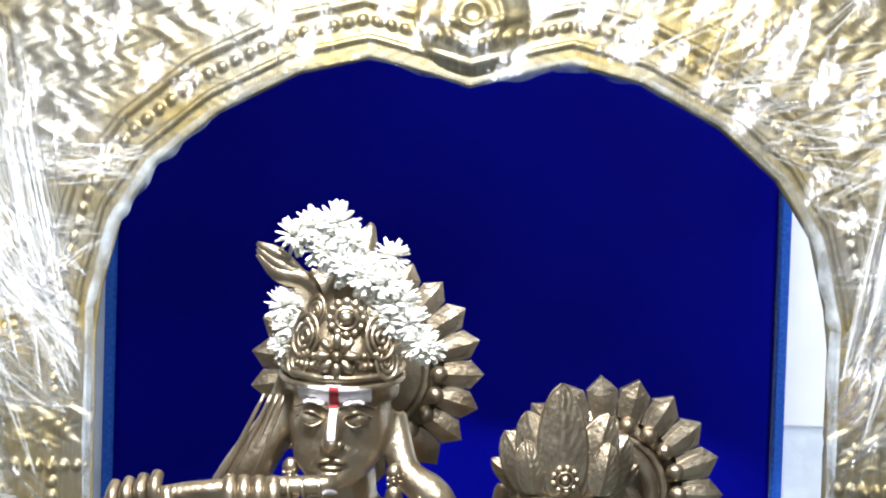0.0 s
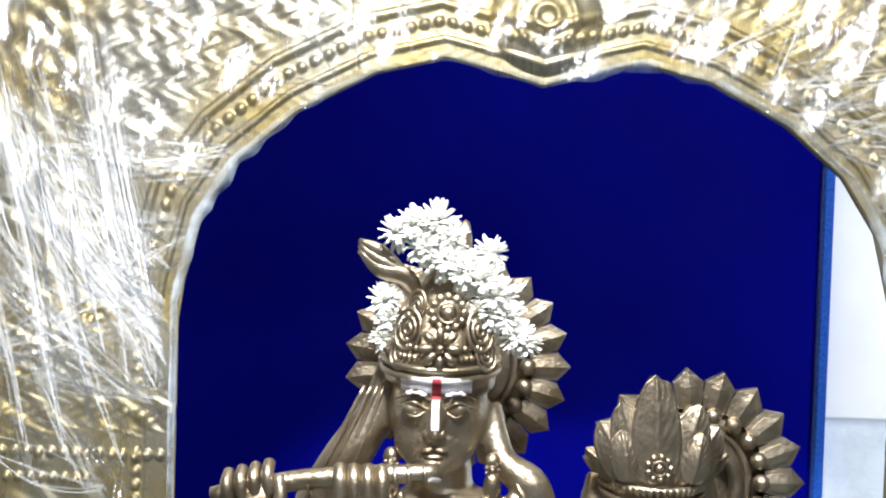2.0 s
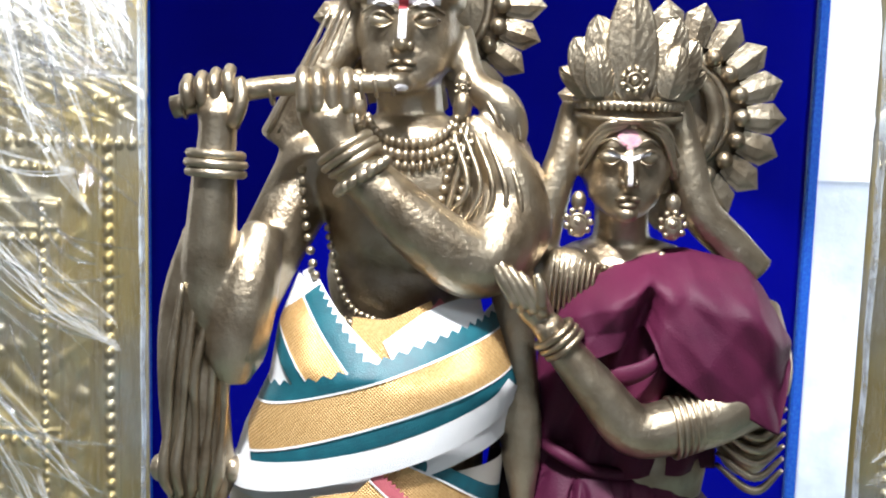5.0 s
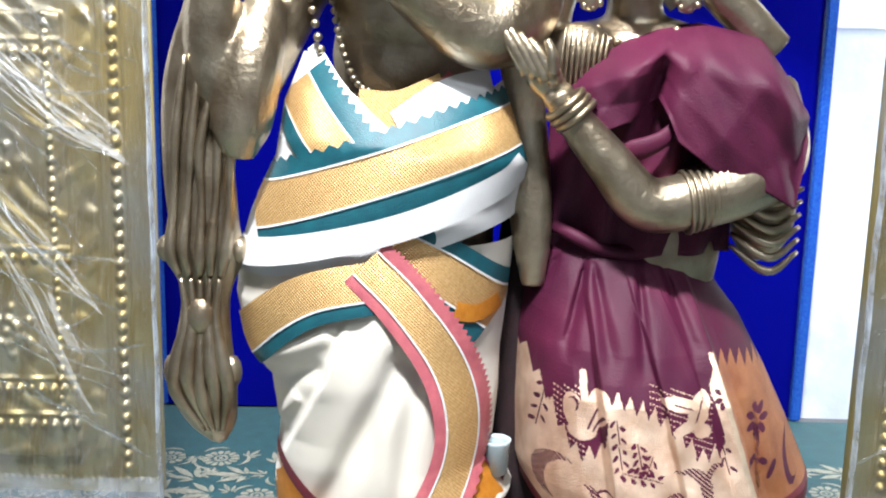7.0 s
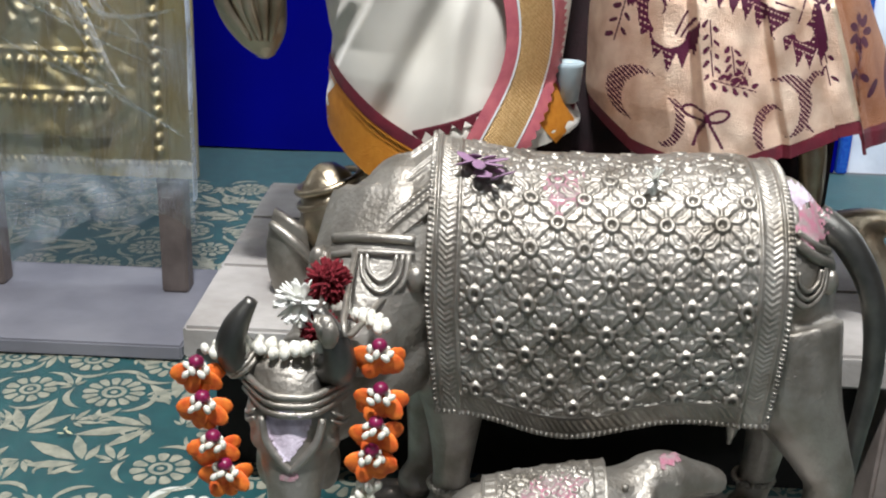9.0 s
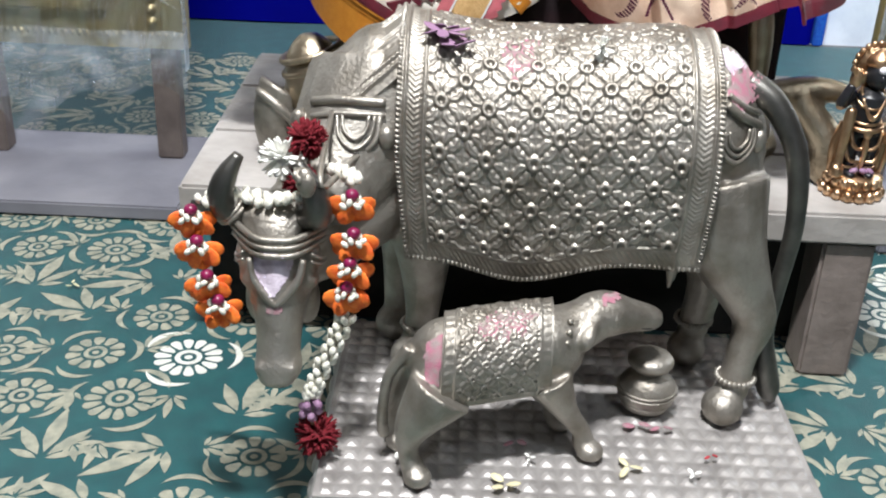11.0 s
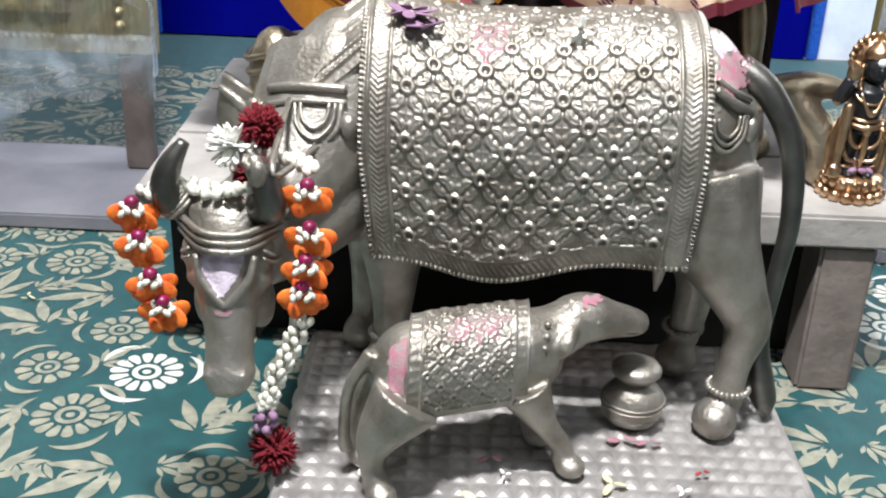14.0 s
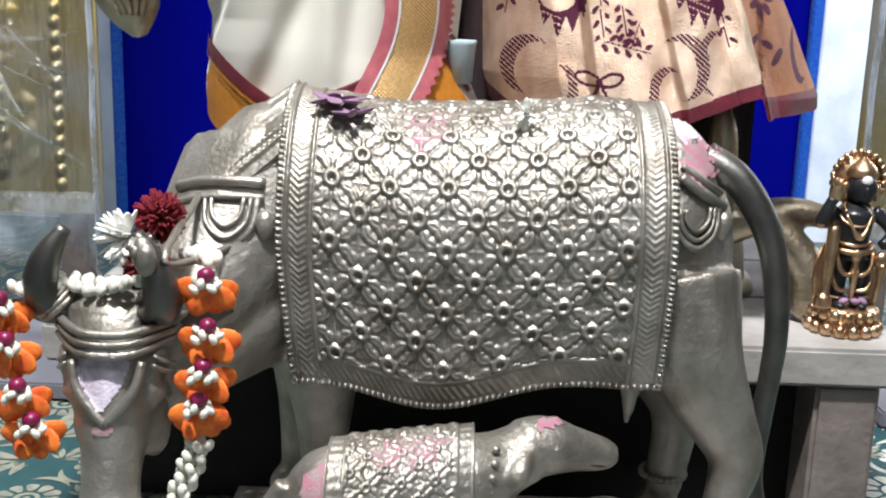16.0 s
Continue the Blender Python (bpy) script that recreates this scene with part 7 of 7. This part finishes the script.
# curved ornament of the pedestal and the dark lump beside it
ornament = thing("curled_ornament", "dull silver curled leaf ornament on the plank table", "ornament")
bm = bmesh.new()
sheet(bm, lambda u, v: Vector((-0.315 + 0.055 * u - 0.010 * math.sin(math.pi * v), 1.270 - 0.018 * math.sin(math.pi * u), 0.230 + 0.105 * (1 - v) * (1 - 0.35 * u * u))), 16, 20, thick=0.012)
part("blade", bm, SILVER, ornament)
bm = bmesh.new()
tube(bm, [(-0.318, 1.262, 0.322, 0.004), (-0.292, 1.252, 0.306, 0.006), (-0.268, 1.256, 0.275, 0.005), (-0.262, 1.262, 0.24, 0.003)], 8, 12)
part("rim", bm, SILVER, ornament)


def loose_petal(x, y, z, r, mat, name, label, rg, n=5):
    bm = bmesh.new()
    for k in range(n):
        a = 6.28 * k / n + rg.uniform(-0.4, 0.4)
        ell(bm, (r * 0.55 * math.cos(a), r * 0.55 * math.sin(a), 0.0030 + 0.003 * rg.random()), (r * 0.5, r * 0.26, 0.0012), (rg.uniform(-25, 25), rg.uniform(-25, 25), math.degrees(a)), seg=8)
    ob = tagged(finish(name, bm, mat), label, "petal", "scattered petals")
    ob.location = (x, y, z)
    return ob


rg = random.Random(12)
for x, y, z, r, m in ((-0.64, 1.578, 0.001, 0.017, PETAL_WHITE), (-0.60, 1.32, 0.001, 0.011, PETAL_YELLOW), (-0.012, 0.802, SZ + 0.001, 0.016, PETAL_YELLOW), (0.108, 0.835, SZ + 0.001, 0.015, PETAL_YELLOW), (0.170, 0.828, SZ + 0.001, 0.008, PETAL_WHITE), (0.345, 0.865, 0.001, 0.016, PETAL_YELLOW), (0.35, 0.80, 0.001, 0.010, PETAL_YELLOW), (0.013, 0.842, SZ + 0.001, 0.006, PETAL_WHITE), (-0.112, 0.842, SZ + 0.002, 0.013, PETAL_WHITE)):
    loose_petal(x, y, z, r, m, "fallen_petal", "fallen pale flower petals lying flat", rg, 3)
for x, y, z, r in ((0.192, 0.858, SZ + 0.001, 0.007), (0.125, 0.905, SZ + 0.001, 0.015), (0.150, 0.900, SZ + 0.001, 0.012), (0.0, 0.865, SZ + 0.001, 0.012)):
    loose_petal(x, y, z, r, RED_PASTE if r < 0.01 else PINK_PASTE, "dry_petal", "dried reddish petals beside the pot", rg, 2)
loose_petal(-0.086, 1.005, 0.4715, 0.024, PETAL_PURPLE, "purple_petal", "wilted purple petals on the cow's back", rg, 7)
loose_petal(-0.075, 0.992, 0.464, 0.018, PETAL_PURPLE, "purple_petal", "wilted purple petals on the cow's back", rg, 5)
bm = bmesh.new()
blossom(bm, (0, 0, 0), 0.013, rg, 14)
bud = tagged(finish("white_bud", bm, PETAL_WHITE), "single white blossom lying on the cow's back", "flower")
bud.location = (0.060, 0.985, 0.472)

# ---- clear film round the frame ----
film = thing("stretch_film", "clear crinkled stretch film wrapped over the brass frame", "film")


def film_sheet(name, f, nu, nv):
    bm = bmesh.new()
    sheet(bm, f, nu, nv)
    ob = part(name, bm, FILM, film)
    ob.visible_shadow = False
    return ob


def crinkle(u, z):
    return 0.010 * math.sin(u * 31 + 9 * z) * math.sin(z * 23 - 6 * u) + 0.006 * math.sin(u * 83 - 40 * z) + 0.003 * noise.noise((u * 30, 0, z * 30))


for sign in (-1, 1):
    def lower(u, v, sign=sign):
        a = 0.552 + 0.428 * u
        low = 0.135 + 0.035 * math.sin(u * 7) + 0.02 * math.sin(u * 17)
        z = low + (1.30 - low) * v
        return Vector((AX + sign * a, FY - 0.036 - crinkle(a * sign, z) * min(1, u * 8), z))
    film_sheet("film_side", lower, 90, 170)

    def upper(u, v, sign=sign):
        q = v * math.pi / 2
        iu = 0.553 * math.cos(q)
        iz = arch_z(min(0.56, iu)) - 0.008
        ou, oz = 0.98 * math.cos(q), 1.30 + 1.25 * math.sin(q)
        a, z = iu + (ou - iu) * u, iz + (oz - iz) * u
        return Vector((AX + sign * a, FY - 0.044 - crinkle(a * sign, z) * min(1, u * 8), z))
    film_sheet("film_arch", upper, 80, 150)


def hanging_film(sign):
    """The loose end of the film below the brass, gathered into shallow waves."""
    def f(u, v):
        a = 0.556 + 0.42 * u
        low = 0.150 + 0.022 * math.sin(u * 6.3 + 0.6) + 0.010 * math.sin(u * 19)
        z = 0.262 + (low - 0.262) * v
        return Vector((AX + sign * a, FY - 0.030 - 0.020 * math.sin(math.pi * v) * (0.7 + 0.3 * math.sin(u * 9)) + 0.007 * math.sin(z * 70 + 4 * math.sin(u * 8)) * math.sin(u * 11 + 1), z))
    bm = bmesh.new()
    sheet(bm, f, 70, 24)
    ob = part("loose_film", bm, LOOSE, film, "loose milky end of the film")
    ob.visible_shadow = False
    bm = bmesh.new()
    for k in range(6):
        v = 0.30 + 0.11 * k
        run = []
        for j in range(7):
            u = (0.05 + 0.11 * (k % 3)) + 0.10 * j
            if u < 1:
                p = f(u, min(1, v + 0.06 * math.sin(j * 1.3 + k)))
                run.append((p.x, p.y - 0.003, p.z, 0.0012 + 0.001 * math.sin(j + k) ** 2))
        tube(bm, run, 5, 20, flat=0.4)
    ob = tagged(part("film_wave", bm, FILM, film), kind="stuff")
    ob.visible_shadow = False


for sign in (-1, 1):
    hanging_film(sign)


def streak(rg, p, q, sag, r):
    """A pulled fold of film from p to q in the sheet's plane (u, z)."""
    n = 7
    pts = []
    for k in range(n):
        t = k / (n - 1)
        x, z = p[0] + (q[0] - p[0]) * t, p[1] + (q[1] - p[1]) * t - sag * math.sin(math.pi * t)
        pts.append((x, FY - 0.046 - 0.006 * math.sin(3.1 * t + 9 * p[0]) - crinkle(x - AX, z) * 0.6, z, r * (0.35 + 0.65 * math.sin(math.pi * (0.1 + 0.8 * t)))))
    return pts


rg = random.Random(21)
for sign in (-1, 1):
    for name, count in (("film_fold", 360), ("film_crease", 110)):
        bm = bmesh.new()
        for k in range(count):
            pick = rg.random() if k % 7 == 0 or name != "film_fold" else -1
            if pick < 0:
                # a neighbour of the last strand, nearly parallel to it
                d = rg.gauss(0, 0.011)
                p, q = (p0[0] + sign * abs(d), p0[1] + abs(d + rg.gauss(0, 0.008))), (q0[0] + sign * abs(0.5 * d), q0[1] + 0.8 * abs(d))
            elif pick < 0.26:
                # pulled tight from the rim's shoulder, fanning outwards
                g, ln = radians(rg.uniform(96, 172)), rg.uniform(0.18, 0.62)
                q = (AX + sign * rg.uniform(0.556, 0.585), 1.27 + rg.gauss(0, 0.05))
                p = (q[0] - sign * ln * math.cos(g) * 0.9, q[1] + ln * math.sin(g))
                p = (AX + sign * min(0.97, abs(p[0] - AX)), min(1.98, p[1]))
            elif pick < 0.58:
                z = rg.uniform(0.30, 1.25)
                p = (AX + sign * rg.uniform(0.70, 0.98), z + rg.uniform(0.02, 0.28))
                q = (AX + sign * rg.uniform(0.558, 0.68), z + rg.uniform(-0.05, 0.05))
            elif pick < 0.76:
                x = rg.uniform(0.57, 0.80)
                p = (AX + sign * (x + rg.uniform(0.05, 0.20)), rg.uniform(1.45, 1.75))
                q = (AX + sign * x, rg.uniform(1.0, 1.4))
            else:
                a = rg.uniform(0.15, 1.35)
                iu = 0.57 * math.cos(a)
                p = (AX + sign * iu, arch_z(iu) + 0.01)
                b = a + rg.uniform(-0.5, 0.2)
                q = (AX + sign * 0.9 * math.cos(b), 1.30 + 0.72 * math.sin(b))
            if pick >= 0:
                p0, q0 = p, q
            tube(bm, streak(rg, p, q, rg.uniform(-0.02, 0.04), rg.uniform(0.0003, 0.0009) if name == "film_fold" else rg.uniform(0.0015, 0.005)), 6, 16, flat=0.16, caps=False)
        ob = tagged(part(name, bm, FILM if name == "film_crease" else FOLD_GLINT, film), kind="stuff")
        ob.visible_shadow = False
    bm = bmesh.new()

    def rim_strip(u, v, sign=sign):
        s = v * 2.35
        if s < 1.05:
            a, z, nx, nz = 0.556, 0.20 + s * 1.05, -1.0, 0.0
        else:
            q = (s - 1.05) / 1.30 * math.pi / 2
            a = 0.556 * math.cos(q)
            z, nx, nz = arch_z(a), -math.cos(q), -math.sin(q)
        w = (0.003 + 0.010 * (0.5 + 0.5 * math.sin(s * 6.1 + sign)) * min(1, max(0.08, (s - 0.75) * 1.6))) * (1 + 0.25 * math.sin(s * 57)) * min(1, (2.35 - s) * 9 + 0.15)
        k = (-0.003 + (w + 0.003) * u) * (0.35 if s < 0.55 else min(1, 0.35 + (s - 0.55) * 1.6))
        return Vector((AX + sign * (a + nx * k), FY - 0.040 + 0.02 * u * u + 0.003 * math.sin(s * 33), z + nz * k))

    sheet(bm, rim_strip, 4, 160)
    part("film_edge", bm, FILM_EDGE, film, "bunched milky edge of the film")
